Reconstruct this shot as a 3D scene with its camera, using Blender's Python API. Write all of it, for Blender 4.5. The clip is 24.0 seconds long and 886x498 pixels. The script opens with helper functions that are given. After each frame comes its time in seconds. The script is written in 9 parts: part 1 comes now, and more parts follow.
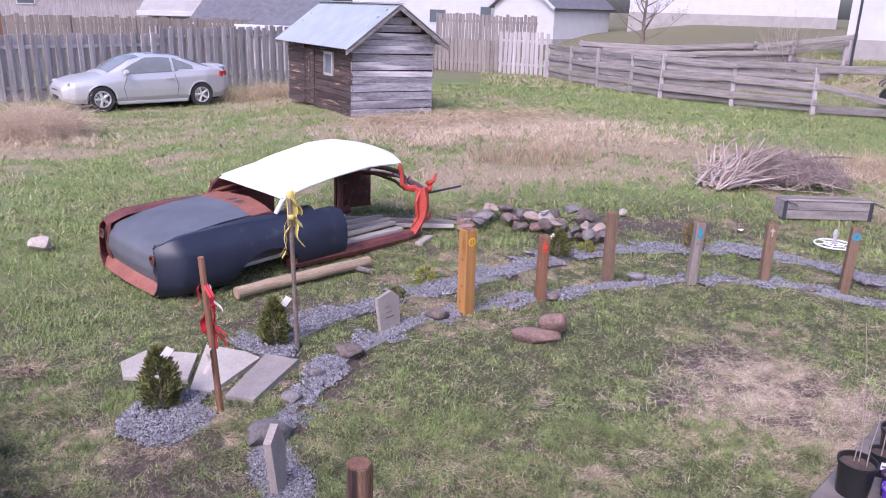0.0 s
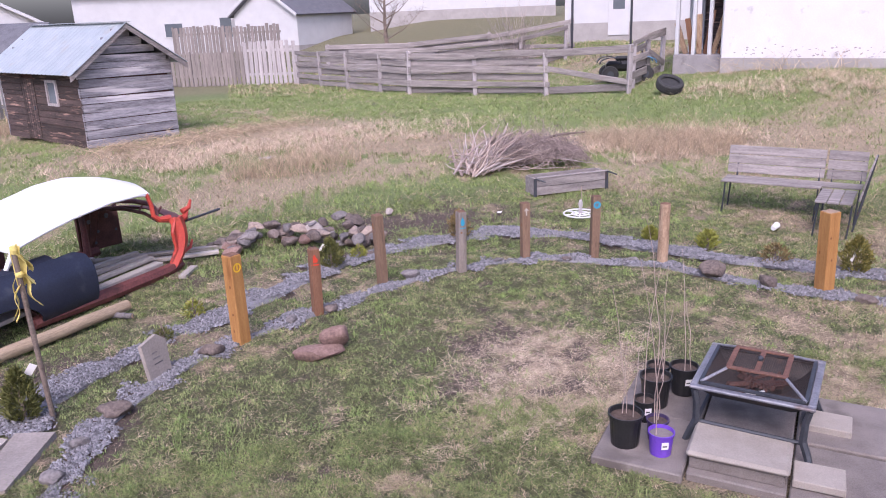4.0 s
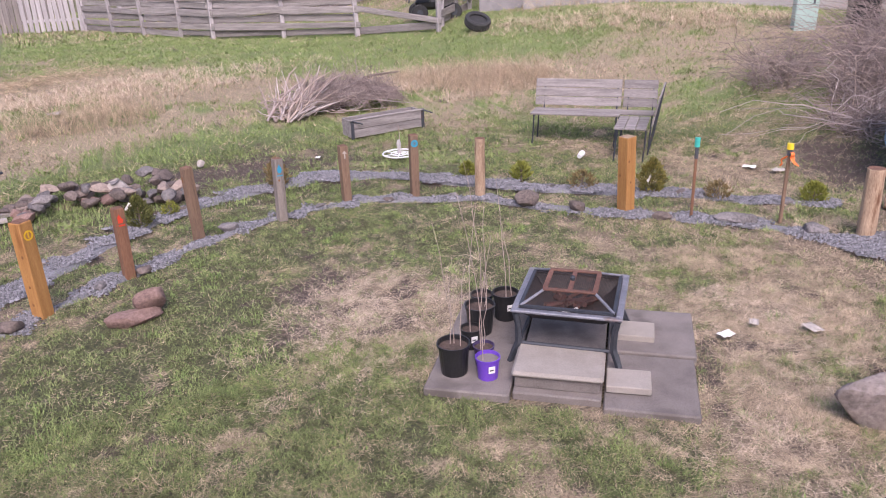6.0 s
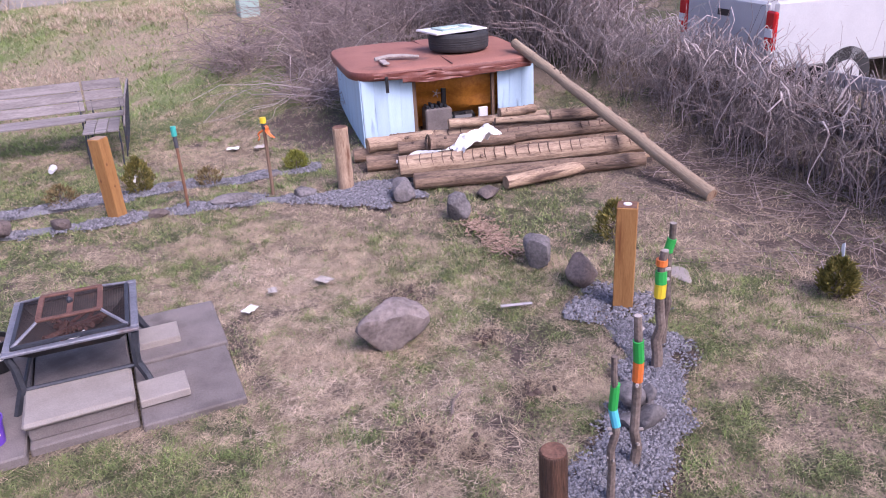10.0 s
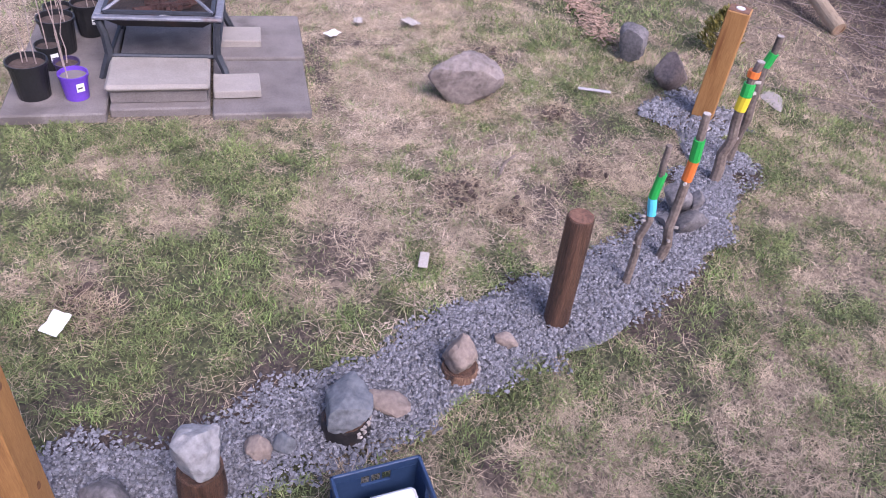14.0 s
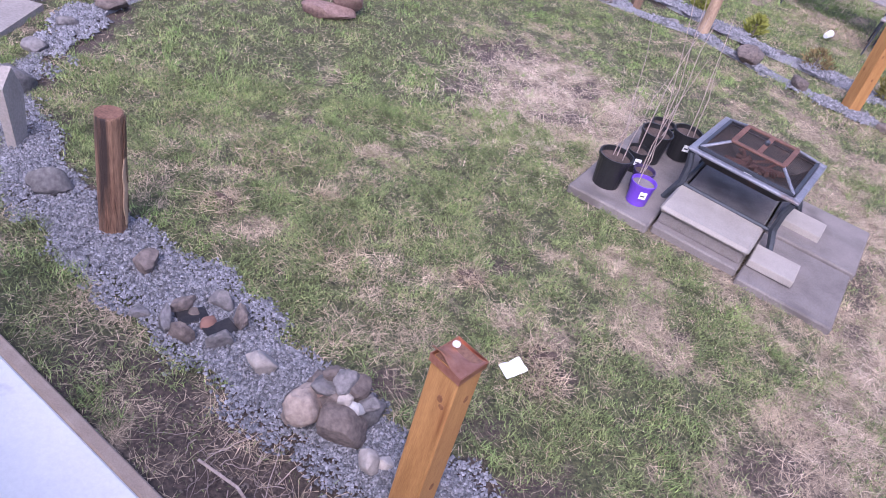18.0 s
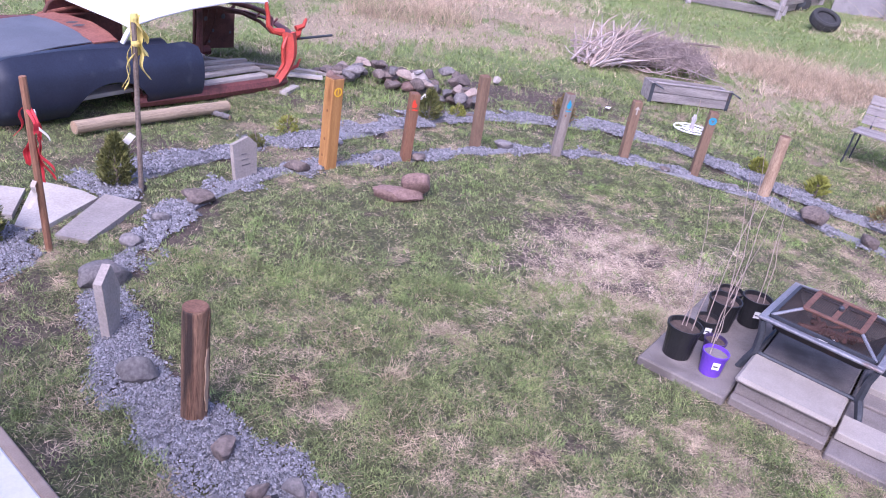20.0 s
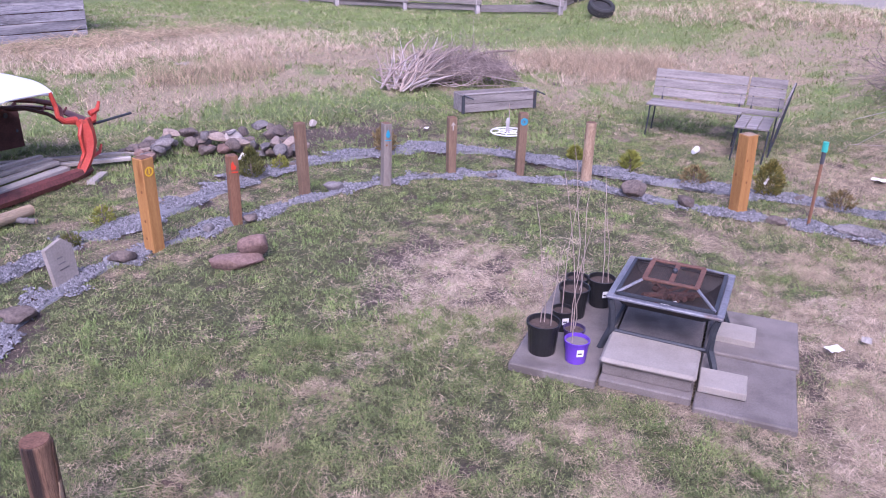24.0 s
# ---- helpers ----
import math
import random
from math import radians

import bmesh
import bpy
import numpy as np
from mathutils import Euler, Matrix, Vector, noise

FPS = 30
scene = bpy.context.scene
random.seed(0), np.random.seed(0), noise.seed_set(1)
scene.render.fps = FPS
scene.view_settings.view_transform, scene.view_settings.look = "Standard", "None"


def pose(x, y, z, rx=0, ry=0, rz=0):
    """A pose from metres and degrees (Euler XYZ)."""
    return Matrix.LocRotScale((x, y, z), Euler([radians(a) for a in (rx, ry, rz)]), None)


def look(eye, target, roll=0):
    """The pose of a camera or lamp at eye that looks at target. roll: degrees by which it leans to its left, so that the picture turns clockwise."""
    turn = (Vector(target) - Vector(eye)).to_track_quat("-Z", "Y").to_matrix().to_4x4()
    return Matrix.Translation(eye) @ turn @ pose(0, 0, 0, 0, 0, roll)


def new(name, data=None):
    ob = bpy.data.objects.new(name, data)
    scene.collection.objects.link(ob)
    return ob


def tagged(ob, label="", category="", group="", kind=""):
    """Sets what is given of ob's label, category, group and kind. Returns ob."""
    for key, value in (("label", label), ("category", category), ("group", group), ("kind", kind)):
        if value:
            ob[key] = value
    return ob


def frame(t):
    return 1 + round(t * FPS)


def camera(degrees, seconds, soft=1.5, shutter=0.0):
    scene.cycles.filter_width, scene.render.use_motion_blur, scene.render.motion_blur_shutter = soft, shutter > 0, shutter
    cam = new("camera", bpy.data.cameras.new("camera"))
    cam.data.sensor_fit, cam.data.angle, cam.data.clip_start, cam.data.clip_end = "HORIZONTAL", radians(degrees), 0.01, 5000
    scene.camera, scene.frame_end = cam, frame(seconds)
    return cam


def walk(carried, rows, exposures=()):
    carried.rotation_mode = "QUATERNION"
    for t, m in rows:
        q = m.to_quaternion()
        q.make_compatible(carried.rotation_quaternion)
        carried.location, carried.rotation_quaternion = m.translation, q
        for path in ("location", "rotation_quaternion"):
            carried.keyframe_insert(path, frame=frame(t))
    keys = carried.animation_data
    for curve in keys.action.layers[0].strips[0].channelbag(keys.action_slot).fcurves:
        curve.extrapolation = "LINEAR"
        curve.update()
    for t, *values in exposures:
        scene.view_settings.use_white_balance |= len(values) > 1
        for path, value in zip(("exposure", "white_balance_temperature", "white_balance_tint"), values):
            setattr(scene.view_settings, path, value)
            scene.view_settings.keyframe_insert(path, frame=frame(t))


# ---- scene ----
cam = camera(60.5, 24.0, soft=1.0)
PATH = [
    (0, (0.226, -0.204, 2.933), (0.133, 1.699, 2.326), 1.7),
    (0.5, (0.151, -0.129, 2.899), (-0.025, 1.768, 2.289), 1.2),
    (1, (0.198, -0.194, 2.896), (-0.056, 1.699, 2.301), 2.1),
    (1.5, (0.238, -0.211, 2.92), (0.012, 1.682, 2.316), 2.5),
    (2, (0.235, -0.184, 2.926), (0.091, 1.718, 2.324), 1.8),
    (2.5, (0.273, -0.157, 2.999), (0.254, 1.741, 2.368), 1.3),
    (3, (0.329, -0.133, 3.019), (0.46, 1.771, 2.419), -0.5),
    (3.5, (0.347, -0.09, 2.983), (0.679, 1.789, 2.383), -2.0),
    (5.5, (0.423, -0.061, 2.942), (1.136, 1.696, 2.307), -1.7),
    (6, (0.434, -0.052, 2.918), (1.298, 1.587, 2.165), -2.4),
    (6.5, (0.463, -0.025, 2.923), (1.519, 1.532, 2.245), -4.5),
    (7, (0.452, -0.045, 2.904), (1.524, 1.511, 2.249), -4.6),
    (7.5, (0.452, -0.03, 2.89), (1.544, 1.492, 2.189), -4.5),
    (8, (0.477, -0.025, 2.887), (1.666, 1.419, 2.18), -4.2),
    (8.5, (0.516, -0.04, 2.886), (1.797, 1.332, 2.198), -4.0),
    (9, (0.535, -0.034, 2.842), (1.963, 1.193, 2.17), -4.1),
    (9.5, (0.6, -0.048, 2.802), (2.136, 1.017, 2.089), -4.1),
    (10, (0.627, -0.032, 2.733), (2.294, 0.725, 1.926), -3.2),
    (10.5, (0.655, -0.049, 2.725), (2.332, 0.557, 1.82), -2.1),
    (12.5, (0.611, -0.226, 2.603), (2.15, 0.371, 1.474), -0.7),
    (13, (0.583, -0.244, 2.562), (2.066, 0.425, 1.397), 2.1),
    (13.5, (0.566, -0.22, 2.574), (1.955, 0.516, 1.337), 5.2),
    (14, (0.548, -0.207, 2.578), (1.874, 0.575, 1.301), 7.4),
    (14.5, (0.499, -0.168, 2.572), (1.745, 0.689, 1.263), 9.1),
    (15, (0.473, -0.162, 2.573), (1.626, 0.787, 1.242), 10.5),
    (15.5, (0.462, -0.165, 2.574), (1.576, 0.809, 1.228), 11.1),
    (16, (0.426, -0.125, 2.553), (1.48, 0.892, 1.192), 13.8),
    (16.5, (0.388, -0.082, 2.572), (1.297, 1.084, 1.225), 18.8),
    (17, (0.389, -0.072, 2.586), (1.123, 1.206, 1.234), 20.6),
    (17.5, (0.368, -0.041, 2.614), (0.961, 1.353, 1.309), 20.8),
    (18, (0.344, -0.058, 2.624), (0.831, 1.463, 1.419), 16.3),
    (18.5, (0.35, -0.04, 2.691), (0.78, 1.551, 1.558), 15.1),
    (19, (0.353, -0.064, 2.707), (0.723, 1.614, 1.683), 13.1),
    (19.5, (0.345, -0.072, 2.739), (0.657, 1.662, 1.794), 11.6),
    (21.5, (0.26, -0.075, 2.79), (0.462, 1.735, 1.963), 6.5),
    (22, (0.277, -0.083, 2.803), (0.491, 1.722, 1.968), 6.6),
    (22.5, (0.274, -0.079, 2.811), (0.54, 1.721, 1.979), 6.3),
    (23, (0.322, -0.071, 2.828), (0.702, 1.721, 2.025), 3.8),
    (23.5, (0.359, -0.062, 2.825), (0.881, 1.705, 2.046), 1.8),
    (24, (0.397, -0.034, 2.817), (1.031, 1.691, 2.029), 1.1),
]
walk(cam, [(t, look(eye, target, roll)) for t, eye, target, roll in PATH], [(0, 0.78, 5750, 31), (3, 0.74, 5800, 30), (6, 0.69, 6250, 25), (6.4, 0.69, 5850, 27), (7, 0.68, 5900, 27), (9, 0.68, 5750, 30), (10, 0.70, 5850, 35), (13, 0.86, 5850, 34), (14, 0.86, 5750, 29), (16, 0.92, 5600, 31), (18, 0.96, 5500, 31), (19, 1.08, 5450, 34), (22, 0.86, 5400, 36), (24, 0.8, 5450, 39)])

# ---- light ----
world = bpy.data.worlds.new("sky")
scene.world = world
world.use_nodes = True
_n = world.node_tree.nodes
_sky = _n.new("ShaderNodeTexSky")
_sky.sky_type, _sky.sun_disc = "NISHITA", False
_sky.sun_elevation, _sky.sun_rotation = radians(48), radians(200)
_sky.air_density, _sky.dust_density, _sky.ozone_density = 1.0, 4.0, 1.0
world.node_tree.links.new(_sky.outputs[0], _n["Background"].inputs[0])
_n["Background"].inputs[1].default_value = 0.15
_sun = bpy.data.lights.new("sun", "SUN")
_sun.energy, _sun.angle, _sun.color = 1.5, radians(25), (1.0, 0.96, 0.91)
sun_lamp = new("sun", _sun)
sun_lamp.matrix_world = look((0, 0, 30), (0 + 8, 0 + 16, 30 - 20))


# ---- helpers of this scene ----
def smooth(t):
    t = np.clip(t, 0, 1)
    return t * t * (3 - 2 * t)


def ground_z(x, y):
    """The lie of the land: level round the ring, rising to the far fence and to the neighbour's bank."""
    return (0.45 - 0.25 * smooth((-3 - x) / 4) - 0.10 * smooth((-5.8 - x) / 2.2)) * smooth((y - 9) / 9) + 0.9 * smooth((x - 8) / 8) + 0.9 * smooth((x - 4) / 5) * smooth((y - 44) / 12)


def value_noise(x, y, scale, seed):
    """Smooth noise in 0..1 for arrays of places."""
    rng = np.random.RandomState(seed)
    table = rng.rand(64, 64)
    u, v = np.asarray(x) / scale + 1000, np.asarray(y) / scale + 1000
    i, j = np.floor(u).astype(int), np.floor(v).astype(int)
    a, b = smooth(u - i), smooth(v - j)
    g = lambda p, q: table[p % 64, q % 64]
    return (g(i, j) * (1 - a) + g(i + 1, j) * a) * (1 - b) + (g(i, j + 1) * (1 - a) + g(i + 1, j + 1) * a) * b


def mesh_of(name, verts, faces, material=None, flat=True):
    me = bpy.data.meshes.new(name)
    me.from_pydata([tuple(map(float, v)) for v in verts], [], [tuple(map(int, f)) for f in faces])
    if material:
        me.materials.append(material)
    if not flat:
        me.shade_smooth()
        me.set_sharp_from_angle(angle=radians(34))
    me.update()
    return me


def tri_mesh(name, verts, tris, material):
    """A mesh from arrays of places and triangles."""
    me = bpy.data.meshes.new(name)
    verts, tris = np.asarray(verts, np.float32), np.asarray(tris, np.int32)
    me.vertices.add(len(verts))
    me.vertices.foreach_set("co", verts.ravel())
    me.loops.add(tris.size)
    me.loops.foreach_set("vertex_index", tris.ravel())
    me.polygons.add(len(tris))
    me.polygons.foreach_set("loop_start", np.arange(0, tris.size, 3, dtype=np.int32))
    me.update(calc_edges=True)
    me.materials.append(material)
    return me


def shape_mesh(name, shapes, material, flat=True):
    """One mesh out of several (verts, faces)."""
    verts, faces = [], []
    for v, f in shapes:
        base = len(verts)
        verts += [tuple(p) for p in v]
        faces += [tuple(i + base for i in face) for face in f]
    return mesh_of(name, verts, faces, material, flat)


def part(name, shapes, material, parent, label="", m=None, flat=True):
    """One mesh object under a thing or a part; shapes: a (verts, faces) pair, a list of them or a mesh."""
    if isinstance(shapes, tuple):
        shapes = [shapes]
    me = shapes if isinstance(shapes, bpy.types.Mesh) else shape_mesh(name, shapes, material, flat)
    ob = new(name, me)
    if parent is not None:
        ob.parent = parent
    if m is not None:
        ob.matrix_basis = m
    if label:
        ob["label"] = label
    return ob


def thing(name, m, label, category, group="", kind=""):
    ob = new(name)
    ob.empty_display_size = 0.1
    ob.matrix_basis = m
    return tagged(ob, label, category, group, kind)


def solid(name, shapes, material, m, label, category, group="", kind="", flat=True):
    """A thing that is one mesh."""
    return tagged(part(name, shapes, material, None, "", m, flat), label, category, group, kind)


def at(x, y, rz=0.0, up=0.0, rx=0.0, ry=0.0):
    return pose(x, y, float(ground_z(x, y)) + up, rx, ry, rz)


def moved(shape, m):
    return [m @ Vector(p) for p in shape[0]], shape[1]


def box(x0, x1, y0, y1, z0, z1, b=0.0):
    """A box, with chamfered edges where b is given."""
    if b <= 0:
        v = [(x, y, z) for z in (z0, z1) for y in (y0, y1) for x in (x0, x1)]
        return v, [(0, 2, 3, 1), (4, 5, 7, 6), (0, 1, 5, 4), (2, 6, 7, 3), (0, 4, 6, 2), (1, 3, 7, 5)]
    b = min(b, (x1 - x0) / 2.2, (y1 - y0) / 2.2, (z1 - z0) / 2.2)
    lo, hi, v, at_ = (x0, y0, z0), (x1, y1, z1), [], {}
    for corner in [(i, j, k) for i in (0, 1) for j in (0, 1) for k in (0, 1)]:
        for axis in range(3):
            p = [hi[a] if corner[a] else lo[a] for a in range(3)]
            for a in range(3):
                if a != axis:
                    p[a] += -b if corner[a] else b
            at_[corner, axis] = len(v)
            v.append(tuple(p))
    f = []
    for axis in range(3):
        u, w = [a for a in range(3) if a != axis]
        for s in (0, 1):
            loop = []
            for i, j in ((0, 0), (1, 0), (1, 1), (0, 1)):
                c = [0, 0, 0]
                c[axis], c[u], c[w] = s, i, j
                loop.append(at_[tuple(c), axis])
            f.append(tuple(loop) if (s == 1) ^ (axis == 1) else tuple(reversed(loop)))
    for axis in range(3):
        u, w = [a for a in range(3) if a != axis]
        for i in (0, 1):
            for j in (0, 1):
                c0, c1 = [0, 0, 0], [0, 0, 0]
                c0[u], c0[w], c0[axis] = i, j, 0
                c1[u], c1[w], c1[axis] = i, j, 1
                c0, c1 = tuple(c0), tuple(c1)
                f.append((at_[c0, u], at_[c1, u], at_[c1, w], at_[c0, w]))
    for c in [(i, j, k) for i in (0, 1) for j in (0, 1) for k in (0, 1)]:
        f.append((at_[c, 0], at_[c, 1], at_[c, 2]))
    return v, f


def tube(points, radii, n=8, caps=True):
    """A round bar along points."""
    pts = [Vector(p) for p in points]
    if not hasattr(radii, "__len__"):
        radii = [radii] * len(pts)
    v, f = [], []
    side = None
    for i, p in enumerate(pts):
        d = (pts[min(i + 1, len(pts) - 1)] - pts[max(i - 1, 0)]).normalized()
        if side is None:
            side = d.cross(Vector((0, 0, 1)) if abs(d.z) < 0.9 else Vector((1, 0, 0))).normalized()
        side = (side - d * side.dot(d)).normalized()
        other = d.cross(side)
        for k in range(n):
            a = 2 * math.pi * k / n
            v.append(p + (side * math.cos(a) + other * math.sin(a)) * radii[i])
    for i in range(len(pts) - 1):
        for k in range(n):
            f.append((i * n + k, i * n + (k + 1) % n, (i + 1) * n + (k + 1) % n, (i + 1) * n + k))
    if caps:
        f.append(tuple(reversed(range(n))))
        f.append(tuple(range((len(pts) - 1) * n, len(pts) * n)))
    return v, f


def lathe(profile, n=20):
    """Turned about z; profile: (radius, height) from bottom to top."""
    v, f = [], []
    for r, z in profile:
        v += [(r * math.cos(2 * math.pi * k / n), r * math.sin(2 * math.pi * k / n), z) for k in range(n)]
    for i in range(len(profile) - 1):
        for k in range(n):
            f.append((i * n + k, i * n + (k + 1) % n, (i + 1) * n + (k + 1) % n, (i + 1) * n + k))
    f.append(tuple(reversed(range(n))))
    f.append(tuple(range((len(profile) - 1) * n, len(profile) * n)))
    return v, f


def sheet(fn, nu, nv, thick):
    """A curved sheet with thickness; fn(u, v) gives the place, the back lies thick along -normal (by z)."""
    top = [[Vector(fn(i / nu, j / nv)) for j in range(nv + 1)] for i in range(nu + 1)]
    v, f = [], []
    idx = lambda i, j, s: s * (nu + 1) * (nv + 1) + i * (nv + 1) + j
    for i in range(nu + 1):
        for j in range(nv + 1):
            v.append(top[i][j])
    for i in range(nu + 1):
        for j in range(nv + 1):
            a = top[min(i + 1, nu)][j] - top[max(i - 1, 0)][j]
            b = top[i][min(j + 1, nv)] - top[i][max(j - 1, 0)]
            nrm = a.cross(b)
            nrm = nrm.normalized() if nrm.length > 1e-9 else Vector((0, 0, 1))
            v.append(top[i][j] - nrm * thick)
    for i in range(nu):
        for j in range(nv):
            f.append((idx(i, j, 0), idx(i + 1, j, 0), idx(i + 1, j + 1, 0), idx(i, j + 1, 0)))
            f.append((idx(i, j, 1), idx(i, j + 1, 1), idx(i + 1, j + 1, 1), idx(i + 1, j, 1)))
    for i in range(nu):
        f.append((idx(i, 0, 0), idx(i, 0, 1), idx(i + 1, 0, 1), idx(i + 1, 0, 0)))
        f.append((idx(i, nv, 0), idx(i + 1, nv, 0), idx(i + 1, nv, 1), idx(i, nv, 1)))
    for j in range(nv):
        f.append((idx(0, j, 0), idx(0, j + 1, 0), idx(0, j + 1, 1), idx(0, j, 1)))
        f.append((idx(nu, j, 0), idx(nu, j, 1), idx(nu, j + 1, 1), idx(nu, j + 1, 0)))
    return v, f


def prism(outline, z0, z1):
    """A flat outline (x, y) drawn up from z0 to z1."""
    n = len(outline)
    v = [(x, y, z0) for x, y in outline] + [(x, y, z1) for x, y in outline]
    f = [tuple(reversed(range(n))), tuple(range(n, 2 * n))]
    f += [(i, (i + 1) % n, n + (i + 1) % n, n + i) for i in range(n)]
    return v, f


_ico = {}


def rock(sx, sy, sz, seed, sub=3, rough=0.30, cuts=9):
    """A field stone with a few broken faces, its foot at z = 0."""
    if sub not in _ico:
        bm = bmesh.new()
        bmesh.ops.create_icosphere(bm, subdivisions=sub, radius=1)
        _ico[sub] = ([v.co.copy() for v in bm.verts], [tuple(v.index for v in f.verts) for f in bm.faces])
        bm.free()
    base, faces = _ico[sub]
    rnd = random.Random(seed)
    off = Vector((rnd.random() * 50, rnd.random() * 50, rnd.random() * 50))
    planes = []
    for _ in range(cuts):
        d = Vector((rnd.gauss(0, 1), rnd.gauss(0, 1), rnd.gauss(0, 0.8))).normalized()
        planes.append((d, rnd.uniform(0.48, 0.8)))
    out = []
    for p in base:
        q = p * (1 + rough * (noise.noise(p * 1.1 + off)) + rough * 0.4 * noise.noise(p * 3.1 + off))
        for d, h in planes:
            k = q.dot(d)
            if k > h:
                q = q - d * (k - h) * 0.8
        q = q * (1 + 0.05 * noise.noise(p * 5.3 + off) + 0.03 * noise.noise(p * 11.0 + off))
        out.append(Vector((q.x * sx / 2, q.y * sy / 2, q.z * sz / 2)))
    low = min(p.z for p in out)
    out = [Vector((p.x, p.y, max(p.z - low - 0.12 * sz, -0.02))) for p in out]
    return out, faces


# ---- materials ----
def material(name, base, other=None, scale=8.0, rough=0.8, metal=0.0, bump=0.2, fine=60.0, random_tint=0.0, stretch=(1, 1, 1), spots=None, island=False,
             spot_scale=2.0, spot_size=0.12, coat=0.0, glow=0.0, depth=0.004, detail=6.0, patches=None):
    """Two colours mixed by coarse and fine noise, relief from the same, a tint of each piece's own, and stains where spots is given."""
    mat = bpy.data.materials.new(name)
    mat.use_nodes = True
    nt = mat.node_tree
    nodes, link = nt.nodes, nt.links.new
    bsdf = nodes["Principled BSDF"]
    bsdf.inputs["Roughness"].default_value, bsdf.inputs["Metallic"].default_value = rough, metal
    bsdf.inputs["Coat Weight"].default_value = coat
    coord = nodes.new("ShaderNodeTexCoord")
    mapping = nodes.new("ShaderNodeMapping")
    mapping.inputs["Scale"].default_value = stretch
    link(coord.outputs["Object"], mapping.inputs[0])
    info = nodes.new("ShaderNodeObjectInfo")
    geo = nodes.new("ShaderNodeNewGeometry")
    shift = nodes.new("ShaderNodeVectorMath")
    shift.operation = "MULTIPLY_ADD"
    link(geo.outputs["Random Per Island"] if island else info.outputs["Random"], shift.inputs[0])
    shift.inputs[1].default_value = (37, 53, 71)
    link(mapping.outputs[0], shift.inputs[2])
    n1, n2 = nodes.new("ShaderNodeTexNoise"), nodes.new("ShaderNodeTexNoise")
    for node, s in ((n1, scale), (n2, fine)):
        node.inputs["Scale"].default_value, node.inputs["Detail"].default_value = s, detail
        node.inputs["Roughness"].default_value = 0.6
        link(shift.outputs[0], node.inputs["Vector"])
    mixed = nodes.new("ShaderNodeMath")
    mixed.operation = "MULTIPLY_ADD"
    link(n2.outputs["Fac"], mixed.inputs[0])
    mixed.inputs[1].default_value = 0.5
    half = nodes.new("ShaderNodeMath")
    half.operation = "MULTIPLY"
    link(n1.outputs["Fac"], half.inputs[0])
    half.inputs[1].default_value = 0.5
    link(half.outputs[0], mixed.inputs[2])
    ramp = nodes.new("ShaderNodeValToRGB")
    ramp.color_ramp.elements[0].position, ramp.color_ramp.elements[1].position = 0.36, 0.64
    ramp.color_ramp.elements[0].color = (*base, 1)
    ramp.color_ramp.elements[1].color = (*(other or base), 1)
    link(mixed.outputs[0], ramp.inputs[0])
    colour = ramp.outputs[0]
    if spots:
        n3 = nodes.new("ShaderNodeTexNoise")
        n3.inputs["Scale"].default_value, n3.inputs["Detail"].default_value = spot_scale, 5
        link(shift.outputs[0], n3.inputs["Vector"])
        r3 = nodes.new("ShaderNodeValToRGB")
        r3.color_ramp.elements[0].position, r3.color_ramp.elements[1].position = 0.5 + (0.5 - spot_size) * 0.25, 0.62 + (0.5 - spot_size) * 0.25
        link(n3.outputs["Fac"], r3.inputs[0])
        mix = nodes.new("ShaderNodeMix")
        mix.data_type = "RGBA"
        link(r3.outputs[0], mix.inputs["Factor"])
        link(colour, mix.inputs["A"])
        mix.inputs["B"].default_value = (*spots, 1)
        colour = mix.outputs["Result"]
    if random_tint:
        hsv = nodes.new("ShaderNodeHueSaturation")
        r = nodes.new("ShaderNodeMapRange")
        link(geo.outputs["Random Per Island"] if island else info.outputs["Random"], r.inputs["Value"])
        r.inputs["To Min"].default_value, r.inputs["To Max"].default_value = 1 - random_tint, 1 + random_tint
        link(r.outputs[0], hsv.inputs["Value"])
        link(colour, hsv.inputs["Color"])
        colour = hsv.outputs[0]
    if patches:
        n4 = nodes.new("ShaderNodeTexNoise")
        n4.inputs["Scale"].default_value, n4.inputs["Detail"].default_value, n4.inputs["Roughness"].default_value = patches[0], 5, 0.65
        link(coord.outputs["Object"], n4.inputs["Vector"])
        r4 = nodes.new("ShaderNodeMapRange")
        link(n4.outputs["Fac"], r4.inputs["Value"])
        r4.inputs["From Min"].default_value, r4.inputs["From Max"].default_value = 0.33, 0.67
        r4.inputs["To Min"].default_value, r4.inputs["To Max"].default_value = 1 - patches[1], 1 + patches[1]
        h4 = nodes.new("ShaderNodeHueSaturation")
        link(r4.outputs[0], h4.inputs["Value"])
        link(colour, h4.inputs["Color"])
        colour = h4.outputs[0]
    link(colour, bsdf.inputs["Base Color"])
    if bump:
        bn = nodes.new("ShaderNodeBump")
        bn.inputs["Strength"].default_value, bn.inputs["Distance"].default_value = bump, depth
        link(mixed.outputs[0], bn.inputs["Height"])
        link(bn.outputs[0], bsdf.inputs["Normal"])
    if glow:
        link(colour, bsdf.inputs["Emission Color"])
        bsdf.inputs["Emission Strength"].default_value = glow
    return mat


